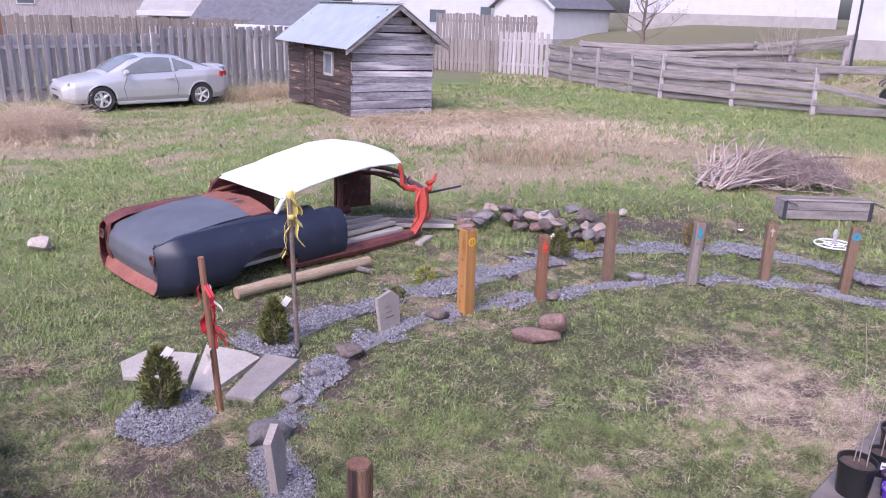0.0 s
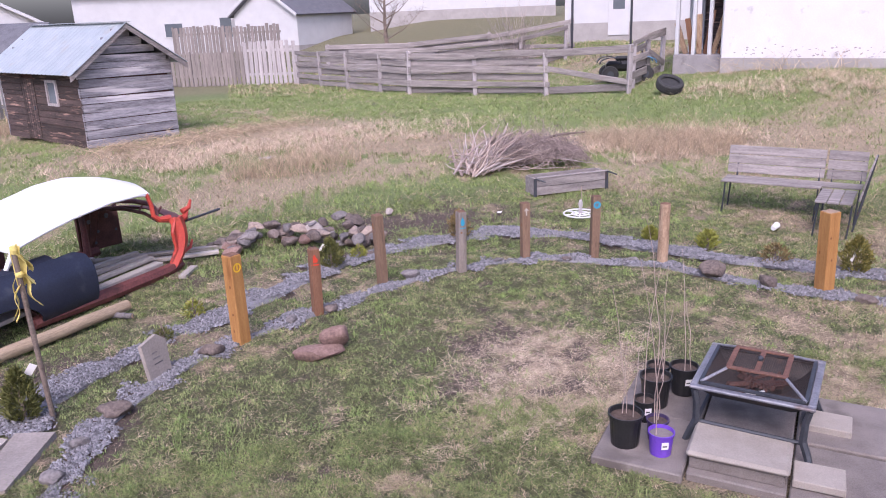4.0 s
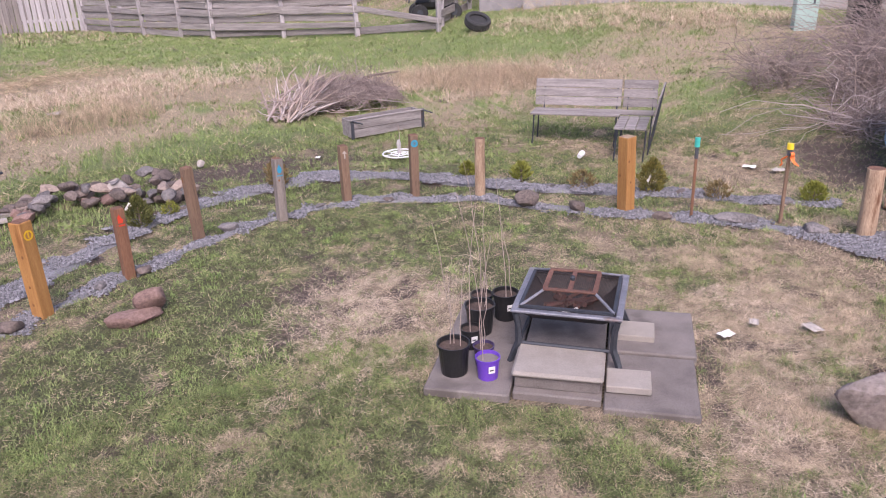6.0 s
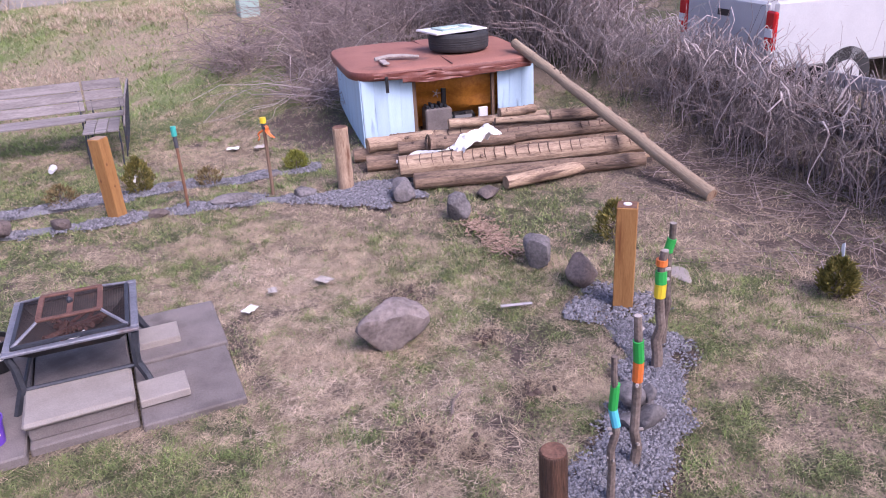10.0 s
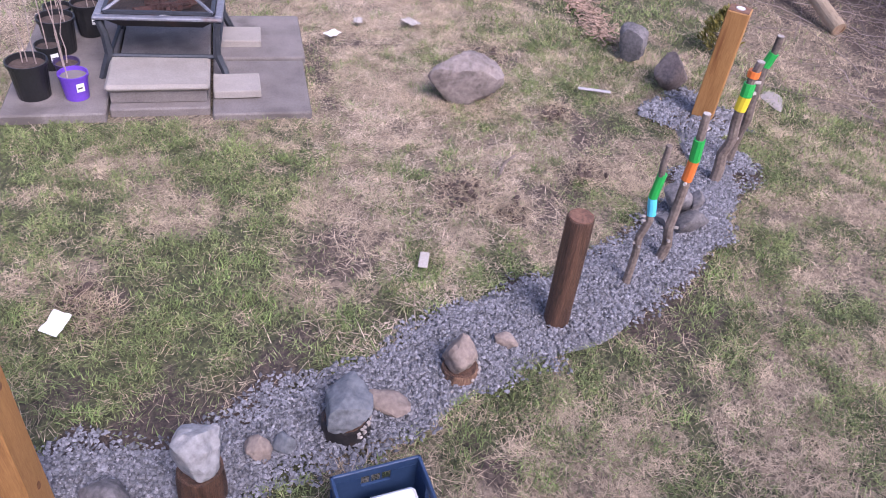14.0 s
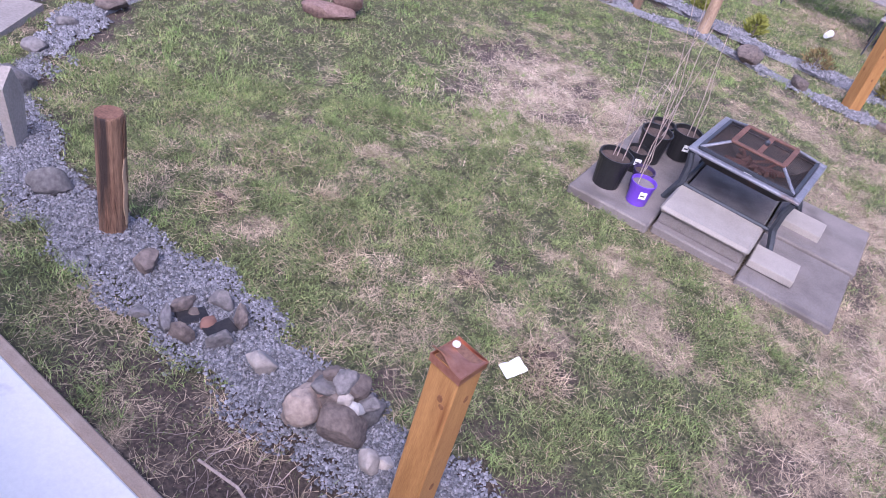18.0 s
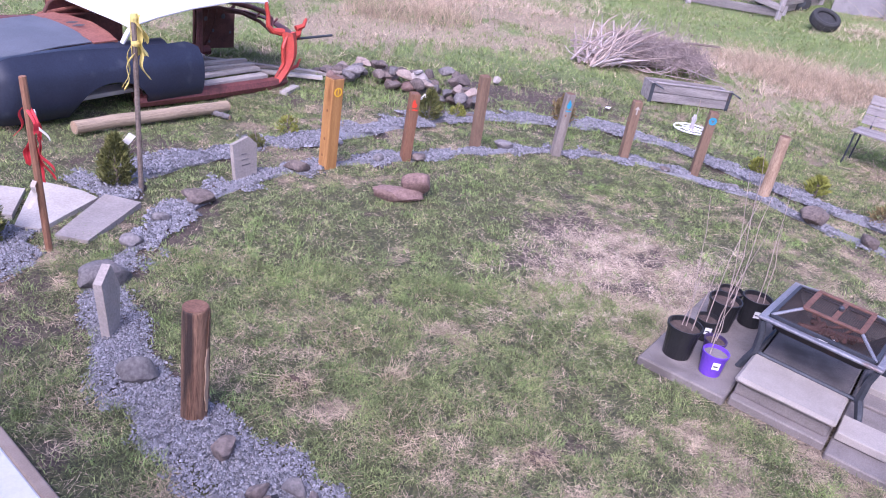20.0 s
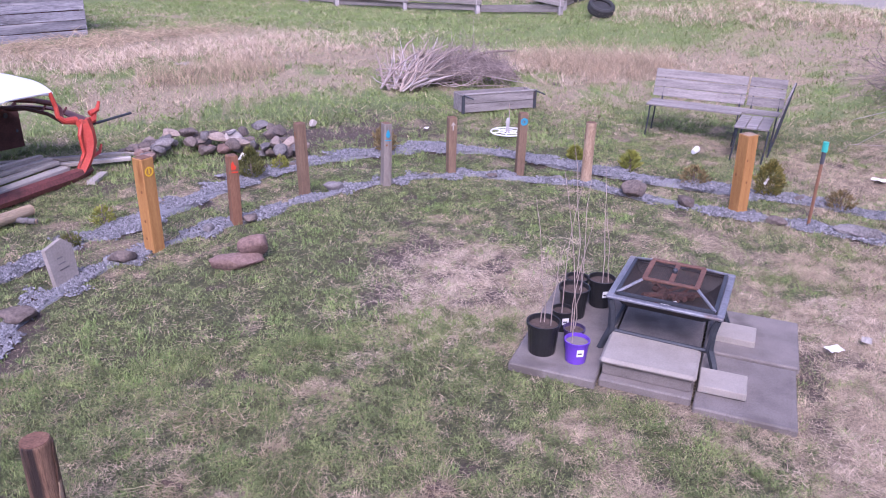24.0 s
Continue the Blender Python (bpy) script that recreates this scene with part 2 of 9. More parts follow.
GREY_WOOD = material("weathered grey wood", (0.20, 0.18, 0.185), (0.45, 0.415, 0.425), 3, 0.9, bump=0.5, fine=40, random_tint=0.2, stretch=(6, 6, 0.5), depth=0.006)
GREY_PLANK = material("weathered grey plank", (0.13, 0.115, 0.113), (0.355, 0.32, 0.312), 3, 0.9, bump=0.5, fine=40, random_tint=0.18, stretch=(0.5, 6, 6), depth=0.006)
TAN_WOOD = material("tan fence wood", (0.14, 0.122, 0.115), (0.29, 0.255, 0.24), 3, 0.9, bump=0.4, fine=40, random_tint=0.16, stretch=(6, 6, 0.5))
PALE_WOOD = material("pale fence wood", (0.30, 0.275, 0.28), (0.48, 0.45, 0.455), 3, 0.9, bump=0.4, fine=40, random_tint=0.1, stretch=(6, 6, 0.5))
CEDAR = material("new stained cedar", (0.255, 0.115, 0.034), (0.43, 0.225, 0.075), 2.2, 0.62, bump=0.25, fine=30, stretch=(9, 9, 0.7), spots=(0.16, 0.055, 0.012), spot_scale=1.6, spot_size=0.02, random_tint=0.08)
POST_GREY = material("grey brown post wood", (0.14, 0.115, 0.10), (0.31, 0.265, 0.235), 2.5, 0.85, bump=0.4, fine=30, stretch=(9, 9, 0.6), random_tint=0.1)
RED_CEDAR = material("reddish stained wood", (0.14, 0.066, 0.038), (0.27, 0.135, 0.078), 2.5, 0.7, bump=0.3, fine=30, stretch=(9, 9, 0.7), random_tint=0.12)
BROWN_POST = material("brown post wood", (0.105, 0.065, 0.043), (0.235, 0.15, 0.10), 2.5, 0.8, bump=0.4, fine=30, stretch=(9, 9, 0.6), random_tint=0.15)
END_GRAIN = material("cut end grain", (0.09, 0.042, 0.028), (0.23, 0.12, 0.075), 18, 0.8, bump=0.3, fine=90)
PEELED = material("peeled log wood", (0.20, 0.125, 0.08), (0.46, 0.335, 0.23), 4, 0.75, bump=0.4, fine=30, stretch=(5, 5, 0.9), spots=(0.13, 0.06, 0.03), spot_scale=3, spot_size=0.1, random_tint=0.15)
LOG_WOOD = material("old log wood", (0.07, 0.045, 0.033), (0.34, 0.235, 0.16), 3, 0.8, bump=0.7, fine=26, stretch=(0.8, 6, 6), spots=(0.06, 0.04, 0.032), spot_scale=2.2, spot_size=0.3, random_tint=0.2)
POLE_WOOD = material("weathered pole wood", (0.21, 0.155, 0.105), (0.40, 0.31, 0.215), 3, 0.85, bump=0.4, fine=26, stretch=(0.8, 6, 6))
BARK = material("grey brown bark", (0.10, 0.075, 0.06), (0.24, 0.19, 0.16), 8, 0.95, bump=0.6, fine=50, random_tint=0.2)
TRUCK_WHITE = material("dusty white truck paint", (0.47, 0.475, 0.49), (0.55, 0.555, 0.57), 3, 0.35, bump=0.0)
TWIG = material("dry twigs", (0.19, 0.157, 0.152), (0.47, 0.40, 0.385), 6, 0.95, bump=0.2, random_tint=0.4, island=True)
PALE_TWIG = material("pale dry branches", (0.23, 0.173, 0.15), (0.45, 0.365, 0.32), 6, 0.9, bump=0.2, random_tint=0.3, island=True)
DARK_TWIG = material("dark old vine stems", (0.165, 0.128, 0.12), (0.41, 0.33, 0.31), 6, 0.95, bump=0.2, random_tint=0.4, island=True)
PALE_VINE = material("pale stripped vines", (0.30, 0.25, 0.24), (0.56, 0.49, 0.475), 6, 0.9, bump=0.2, random_tint=0.3, island=True)
CONCRETE = material("grey concrete paving", (0.125, 0.107, 0.10), (0.245, 0.214, 0.20), 4, 0.9, bump=0.25, fine=120, random_tint=0.06, spots=(0.115, 0.098, 0.09), spot_scale=2.4, spot_size=0.2)
CONCRETE_LIGHT = material("light concrete block", (0.25, 0.222, 0.20), (0.36, 0.322, 0.29), 5, 0.9, bump=0.25, fine=120, random_tint=0.05)
WHITE_SLAB = material("white painted concrete", (0.72, 0.69, 0.65), (0.82, 0.79, 0.75), 3, 0.7, bump=0.2, fine=60, spots=(0.47, 0.42, 0.40), spot_scale=5, spot_size=-0.1)
SLAB_EDGE = material("tan concrete edge", (0.28, 0.21, 0.16), (0.42, 0.33, 0.26), 12, 0.95, bump=0.6, fine=150)
FLAG = material("pale flagstone", (0.31, 0.275, 0.245), (0.48, 0.435, 0.39), 3, 0.9, bump=0.3, fine=60, random_tint=0.1, spots=(0.33, 0.29, 0.24), spot_scale=2.5, spot_size=0.12)
FLAG_GREY = material("grey flagstone", (0.235, 0.205, 0.185), (0.37, 0.325, 0.30), 3, 0.9, bump=0.3, fine=60)
STONE = material("grey field stone", (0.08, 0.073, 0.074), (0.215, 0.195, 0.194), 5, 0.85, bump=0.5, fine=40, random_tint=0.22, depth=0.01)
CHIPS = material("fresh wood chips", (0.20, 0.13, 0.09), (0.37, 0.26, 0.185), 8, 0.85, bump=0.1, random_tint=0.3, island=True)
BOULDER = material("grey brown boulder", (0.12, 0.098, 0.09), (0.31, 0.26, 0.238), 5, 0.85, bump=0.8, fine=28, depth=0.02, spots=(0.12, 0.098, 0.09), spot_scale=4, spot_size=0.15)
STONE_LIGHT = material("light grey stone", (0.185, 0.175, 0.175), (0.40, 0.385, 0.38), 6, 0.85, bump=0.6, fine=40, random_tint=0.1, depth=0.012, spots=(0.15, 0.115, 0.09), spot_scale=4, spot_size=0.05)
STONE_BLUE = material("dark blue grey stone", (0.085, 0.09, 0.10), (0.22, 0.225, 0.24), 6, 0.8, bump=0.5, fine=40, random_tint=0.1, depth=0.012)
STONE_TAN = material("tan brown stone", (0.17, 0.13, 0.11), (0.36, 0.285, 0.24), 6, 0.85, bump=0.5, fine=40, random_tint=0.12, depth=0.01)
STONE_BROWN = material("brown field stone", (0.075, 0.058, 0.052), (0.19, 0.15, 0.134), 5, 0.85, bump=0.5, fine=40, random_tint=0.18, depth=0.01)
STONE_RED = material("reddish rock", (0.125, 0.078, 0.066), (0.27, 0.175, 0.15), 5, 0.85, bump=0.5, fine=40, random_tint=0.15, depth=0.01)
STONE_PALE = material("pale stone", (0.27, 0.235, 0.215), (0.46, 0.41, 0.375), 6, 0.85, bump=0.5, fine=40, random_tint=0.12, depth=0.01)
GRAVEL = material("crushed blue grey gravel", (0.082, 0.08, 0.089), (0.262, 0.258, 0.279), 20, 0.85, bump=0.3, fine=100, random_tint=0.55, island=True)
PLANK_PALE = material("pale weathered plank", (0.25, 0.225, 0.205), (0.47, 0.43, 0.395), 3, 0.9, bump=0.5, fine=40, random_tint=0.15, stretch=(0.5, 6, 6), depth=0.006)
RUST = material("rusted red primer", (0.165, 0.055, 0.04), (0.31, 0.125, 0.09), 4, 0.75, bump=0.3, fine=40, spots=(0.09, 0.025, 0.02), spot_scale=3, spot_size=0.15)
MAROON = material("dark maroon primer", (0.075, 0.022, 0.023), (0.185, 0.06, 0.052), 4, 0.6, bump=0.3, fine=40, spots=(0.055, 0.02, 0.018), spot_scale=3, spot_size=0.15)
RED_METAL = material("bright red painted metal", (0.36, 0.035, 0.025), (0.52, 0.075, 0.045), 5, 0.5, bump=0.15, spots=(0.16, 0.03, 0.025), spot_scale=5, spot_size=0.1)
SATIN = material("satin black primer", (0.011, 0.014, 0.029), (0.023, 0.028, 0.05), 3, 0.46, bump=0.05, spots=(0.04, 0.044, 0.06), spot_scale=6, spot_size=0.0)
# Paler than the wings: the sky's reflection on the lid is put into this colour.
SATIN_SKY = material("black primer with painted sky sheen", (0.07, 0.075, 0.09), (0.125, 0.132, 0.155), 3, 0.5, bump=0.06, fine=90)
DARK_RUST = material("dark rusty inside", (0.05, 0.018, 0.015), (0.11, 0.045, 0.035), 6, 0.85, bump=0.3)
WHITE_PAINT = material("white roof paint", (0.68, 0.68, 0.685), (0.75, 0.75, 0.755), 4, 0.45, bump=0.05)
SILVER = material("silver car paint", (0.47, 0.475, 0.50), (0.53, 0.535, 0.56), 3, 0.3, 0.25, bump=0.0, coat=0.5)
# The base colour is raised to carry the sky's reflection in the panes.
GLASS_DARK = material("car glass with painted sky reflection", (0.15, 0.165, 0.17), (0.21, 0.23, 0.235), 3, 0.06, bump=0.0)
RUBBER = material("black rubber", (0.018, 0.018, 0.019), (0.04, 0.04, 0.042), 10, 0.8, bump=0.3)
ALLOY = material("alloy wheel metal", (0.60, 0.60, 0.62), (0.70, 0.70, 0.72), 5, 0.35, 0.35, bump=0.0)
BLACK_PLASTIC = material("black plastic", (0.012, 0.012, 0.013), (0.022, 0.022, 0.024), 6, 0.4, bump=0.05)
DUSKY = material("dusky purple plastic", (0.045, 0.03, 0.085), (0.075, 0.05, 0.13), 5, 0.5, bump=0.05)
PURPLE = material("purple plastic", (0.13, 0.05, 0.42), (0.17, 0.07, 0.50), 5, 0.4, bump=0.05)
LABEL = material("white paper label", (0.75, 0.74, 0.72), (0.82, 0.81, 0.80), 10, 0.7, bump=0.05)
INK = material("dark print", (0.05, 0.05, 0.06), (0.08, 0.08, 0.09), 10, 0.7, bump=0.0)
SOIL = material("dark soil", (0.045, 0.030, 0.024), (0.115, 0.08, 0.065), 9, 0.95, bump=0.8, fine=60, depth=0.012)
DARK_METAL = material("dark painted steel", (0.035, 0.04, 0.05), (0.065, 0.07, 0.085), 6, 0.55, 0.3, bump=0.1, spots=(0.10, 0.05, 0.03), spot_scale=6, spot_size=0.03)
RUST_METAL = material("rusted brown steel", (0.10, 0.048, 0.035), (0.21, 0.105, 0.078), 8, 0.75, 0.2, bump=0.2)
MESH_METAL = material("spark screen mesh", (0.05, 0.04, 0.038), (0.11, 0.075, 0.06), 12, 0.7, 0.4, bump=0.2)
TUB_BLUE = material("pale blue painted boards", (0.44, 0.61, 0.74), (0.53, 0.70, 0.82), 3, 0.65, bump=0.2, fine=40, stretch=(5, 5, 0.6), spots=(0.24, 0.34, 0.43), spot_scale=2, spot_size=0.04, random_tint=0.06)
VINYL = material("brown weathered vinyl", (0.13, 0.038, 0.028), (0.22, 0.075, 0.053), 3, 0.5, bump=0.15, fine=40, spots=(0.27, 0.15, 0.115), spot_scale=2.2, spot_size=0.05)
VINYL_TOP = material("faded brown vinyl", (0.255, 0.105, 0.075), (0.36, 0.165, 0.12), 2, 0.7, bump=0.15, fine=50, spots=(0.13, 0.07, 0.055), spot_scale=1.5, spot_size=0.15)
FOAM = material("amber spray foam", (0.42, 0.13, 0.012), (0.66, 0.27, 0.03), 5, 0.6, bump=0.7, fine=22, depth=0.02, spots=(0.17, 0.045, 0.008), spot_scale=3, spot_size=0.15)
GALV = material("galvanised roofing", (0.33, 0.375, 0.40), (0.45, 0.49, 0.515), 2, 0.5, 0.35, bump=0.1, spots=(0.40, 0.40, 0.38), spot_scale=1.4, spot_size=0.1)
SHINGLE = material("grey roof shingles", (0.085, 0.087, 0.105), (0.155, 0.155, 0.175), 4, 0.9, bump=0.5, fine=30)
SHINGLE_BROWN = material("brown roof shingles", (0.14, 0.09, 0.07), (0.23, 0.16, 0.13), 4, 0.9, bump=0.5, fine=30)
SIDING = material("white house siding", (0.47, 0.475, 0.50), (0.55, 0.555, 0.58), 1.5, 0.6, bump=0.1)
FOUNDATION = material("house foundation", (0.28, 0.265, 0.26), (0.38, 0.36, 0.355), 2, 0.9, bump=0.3, fine=40)
OLD_DARK = material("dark old barn boards", (0.014, 0.011, 0.013), (0.10, 0.068, 0.062), 2, 0.9, bump=0.6, fine=18, stretch=(0.5, 5, 5), spots=(0.30, 0.19, 0.15), spot_scale=3.4, spot_size=0.16, random_tint=0.35)
OLD_GREY = material("silvered barn boards", (0.105, 0.10, 0.115), (0.40, 0.385, 0.425), 1.8, 0.9, bump=0.6, fine=18, stretch=(0.45, 5, 5), spots=(0.56, 0.53, 0.55), spot_scale=1.3, spot_size=0.3, random_tint=0.24)
UTILITY = material("pale green utility paint", (0.30, 0.42, 0.38), (0.36, 0.48, 0.44), 4, 0.5, bump=0.05)
BLUE_CRATE = material("dark blue plastic", (0.022, 0.046, 0.105), (0.035, 0.066, 0.14), 6, 0.45, bump=0.05)
GLASS = material("window glass", (0.10, 0.12, 0.14), (0.13, 0.15, 0.17), 2, 0.05, bump=0.0)


FLAKED = material("bare grey render", (0.24, 0.22, 0.24), (0.40, 0.37, 0.39), 20, 0.9, bump=0.3)
STONE_WALL = material("dark stained concrete", (0.19, 0.18, 0.19), (0.33, 0.31, 0.32), 3, 0.9, bump=0.3, fine=40, spots=(0.13, 0.12, 0.125), spot_scale=2, spot_size=0.1)


def plain(name, colour, rough=0.5, tint=0.9):
    return material(name, tuple(c * tint for c in colour), colour, 6, rough, bump=0.08)


TAPE_GREEN, TAPE_ORANGE = plain("green tape", (0.02, 0.40, 0.07)), plain("orange tape", (0.80, 0.20, 0.04))
TAPE_BLUE, TAPE_YELLOW = plain("light blue tape", (0.10, 0.55, 0.68)), plain("yellow tape", (0.80, 0.60, 0.03))
TEAL, RED_CLOTH = plain("teal cap", (0.04, 0.42, 0.36)), plain("red ribbon", (0.62, 0.04, 0.05), 0.8)
YELLOW_CLOTH, BLUE_PAINT = plain("yellow ribbon", (0.66, 0.54, 0.17), 0.8), plain("blue sign paint", (0.02, 0.26, 0.42))
YELLOW_PAINT, RED_PAINT = plain("yellow sign paint", (0.75, 0.45, 0.02)), plain("red sign paint", (0.58, 0.05, 0.02))
WHITE_PLASTIC = plain("white plastic", (0.75, 0.75, 0.76), 0.45)
COPPER = material("copper cap", (0.36, 0.145, 0.085), (0.56, 0.27, 0.18), 8, 0.36, 0.75, bump=0.3, fine=30, spots=(0.2, 0.085, 0.055), spot_scale=7, spot_size=0.15)


# ---- ground ----
INNER_A = [(7.45, 3.7, .55), (7.2, 4.36, .42), (6.97, 4.9, .36), (6.59, 5.37, .36), (5.97, 6.08, .38), (5.36, 6.89, .36), (4.95, 7.49, .34), (4.39, 7.9, .3), (3.8, 8.2, .28), (2.98, 8.3, .28),
           (2.23, 8.15, .28), (1.5, 7.8, .28), (0.57, 7.26, .34), (-0.18, 6.75, .42), (-0.58, 6.39, .42), (-0.93, 5.68, .25), (-1.12, 5.05, .20), (-1.19, 4.47, .34), (-1.05, 4.0, .56)]
INNER_B = [(-1.05, 4.0, .32), (-0.8, 3.55, .38), (-0.38, 3.1, .54), (0.05, 2.72, .48), (0.25, 2.48, .5), (0.5, 2.24, .5), (0.82, 1.96, .45), (1.1, 1.66, .43), (1.5, 1.32, .40), (1.9, 1.15, .44),
           (2.34, 0.97, .52), (2.84, 0.83, .58), (3.25, 0.68, .56), (3.6, 0.55, .42), (4.06, 0.44, .4), (4.55, 0.45, .4), (5.12, 0.54, .40), (5.6, 0.85, .40)]
OUTER = [(-1.68, 5.98, .36), (-1.3, 6.49, .36), (-0.93, 6.91, .38), (-0.4, 7.42, .42), (0.32, 8.12, .44), (0.9, 8.68, .42), (1.43, 9.08, .4), (2.08, 9.3, .4), (2.75, 9.5, .38), (3.59, 9.55, .36),
         (4.38, 9.13, .36), (4.92, 8.56, .36), (5.39, 7.9, .36), (6.05, 7.22, .36), (6.77, 6.44, .36), (7.46, 5.69, .36), (8.08, 4.96, .36)]
INNER_A, OUTER = [[(x, y, w * k) for x, y, w in path] for path, k in ((INNER_A, 0.56), (OUTER, 0.76))]
POCKETS = [(-2.03, 4.62, .3), (5.62, 0.9, .25), (7.5, 3.8, .42), (-1.55, 5.95, .25)]


def along(path, step=0.02):
    """Close steps along a path: places and half widths."""
    out = []
    for (ax, ay, aw), (bx, by, bw) in zip(path, path[1:]):
        n = max(2, int(math.hypot(bx - ax, by - ay) / step))
        out += [(ax + (bx - ax) * k / n, ay + (by - ay) * k / n, 0.42 * (aw + (bw - aw) * k / n)) for k in range(n)]
    return np.array(out)


TRACKS = np.concatenate([along(INNER_A), along(INNER_B), along(OUTER), np.array(POCKETS)])


def gravel_depth(x, y):
    """How far inside a gravel strip a place lies, in metres; below zero outside."""
    x, y = np.asarray(x, float), np.asarray(y, float)
    i, j = np.rint((x + 3) / 0.02).astype(int), np.rint((y + 0.2) / 0.02).astype(int)
    inside = (i >= 0) & (i < DEPTHS.shape[1]) & (j >= 0) & (j < DEPTHS.shape[0])
    out = np.full(x.shape, -9.0)
    out[inside] = DEPTHS[j[inside], i[inside]]
    return out


def strip_depths(x, y):
    best = np.full(x.shape, -9.0)
    near = (x > -3) & (x < 9) & (y > -0.2) & (y < 10.2)
    if near.any():
        px, py = x[near], y[near]
        b = np.full(px.shape, -9.0)
        for k in range(0, len(TRACKS), 3):
            tx, ty, tw = TRACKS[k]
            b = np.maximum(b, tw - np.hypot(px - tx, py - ty))
        for tx, ty, tw in POCKETS:
            b = np.maximum(b, tw - np.hypot(px - tx, py - ty))
        best[near] = b
    return best + (0.2 + 0.12 * smooth((np.hypot(x - 0.3, y) - 4.0) / 1.0)) * (value_noise(x, y, 0.22, 5) - 0.5) + 0.05 * (value_noise(x, y, 0.07, 9) - 0.5)


DEPTHS = strip_depths(*np.meshgrid(np.arange(-3, 9.001, 0.02), np.arange(-0.2, 10.201, 0.02)))


def ragged(x, y):
    return 0.8 * (value_noise(x, y, 0.37, 11) - 0.5) + 0.95 * (value_noise(x, y, 0.12, 12) - 0.5) + 0.4 * (value_noise(x, y, 0.05, 13) - 0.5)


def spot(x, y, cx, cy, rx, ry, turn=0.0, soft=0.8, rag=None):
    """1 in the middle of a patch, falling to 0 at its ragged rim."""
    c, s = math.cos(radians(turn)), math.sin(radians(turn))
    u, v = ((x - cx) * c + (y - cy) * s) / rx, (-(x - cx) * s + (y - cy) * c) / ry
    d = np.hypot(u, v) + (ragged(x, y) if rag is None else rag)
    return smooth((1 + soft / 2 - d) / soft)


def dry_cover(x, y):
    """Share of dead, straw coloured grass."""
    x, y = np.asarray(x, float), np.asarray(y, float)
    d = 0.24 + 0.75 * (value_noise(x, y, 1.1, 1) - 0.45) + 1.1 * (value_noise(x, y, 0.33, 2) - 0.5) + 0.9 * (value_noise(x, y, 0.11, 6) - 0.5)
    d = d + 0.10 * smooth((2.6 - y + 0.25 * x) / 2.5) * smooth((x - 1.2) / 1.5)
    d = d + 0.13 * smooth((x - 1.7) / 1.4) * smooth((4.4 - y + 0.25 * x) / 1.2) * (1 - 0.5 * smooth((0.9 - y) / 0.8))
    rag = ragged(x, y)
    for p in DRY:
        d = np.maximum(d, spot(x, y, *p, rag=rag))
    for p in LUSH:
        d = d * (1 - 0.85 * spot(x, y, *p, rag=rag))
    return np.clip(np.where(y > 26, 0.42, d), 0, 1)


def bare_cover(x, y):
    """Share of bare earth."""
    x, y = np.asarray(x, float), np.asarray(y, float)
    b = 0.6 * smooth((value_noise(x, y, 0.45, 3) + 0.35 * value_noise(x, y, 0.13, 4) - 0.98) / 0.2)
    rag = ragged(x, y)
    for p in BARE:
        b = np.maximum(b, 0.72 * spot(x, y, *p, soft=1.3, rag=rag))
    b = np.maximum(b, spot(x, y, 0.62, 1.44, 0.95, 0.34, -44, rag=0.5 * rag))
    b = np.maximum(b, 0.8 * spot(x, y, -1.02, 5.1, 0.7, 0.2, 78, rag=rag))
    b = np.maximum(b, 0.9 * spot(x, y, 2.9, 10.4, 1.4, 0.55, -5, rag=rag))
    b = np.maximum(b, 0.52 * spot(x, y, 8.0, -0.5, 2.6, 0.75, 44, rag=rag))
    b = np.maximum(b, 0.9 * spot(x, y, 8.75, 3.95, 0.8, 0.5, -55, rag=rag))
    b = np.maximum(b, 0.75 * spot(x, y, 2.5, 5.6, 0.85, 1.0, rag=rag) * smooth((value_noise(x, y, 0.17, 16) + 0.4 * value_noise(x, y, 0.06, 17) - 0.78) / 0.12))
    g = gravel_depth(x, y)
    b = np.maximum(b, 0.9 * smooth((g + 0.11) / 0.06) * smooth((value_noise(x, y, 0.5, 14) + 0.3 * value_noise(x, y, 0.1, 15) - 0.62) / 0.15))
    return np.clip(b, 0, 1)


DRY = [(8.0, 33.0, 7.0, 4.5, 0), (14.0, 25.0, 3.0, 2.0, 0), (2.5, 5.55, 0.95, 1.15, -35), (5.1, 3.5, 0.75, 0.7, 20), (4.2, 2.6, 0.9, 0.45, 30), (0.2, 17.3, 4.5, 1.5, 25), (4.2, 15.0, 3.6, 1.1, -10), (9.5, 13.0, 3.2, 1.8, -40), (1.2, 13.2, 2.6, 0.9, 20),
       (13.5, 12.0, 3.5, 2.2, -60), (-8.9, 14.0, 1.5, 1.1, 0), (-5, 21.5, 2.5, 1.5, 40), (6.2, 3.9, 1.2, 0.5, 40), (9.0, 0.6, 2.5, 1.5, 40), (-2.0, 4.0, 0.8, 0.5, 20), (6.5, -2.0, 3.0, 1.6, 0), (8.2, 6.6, 1.3, 0.9, 30)]
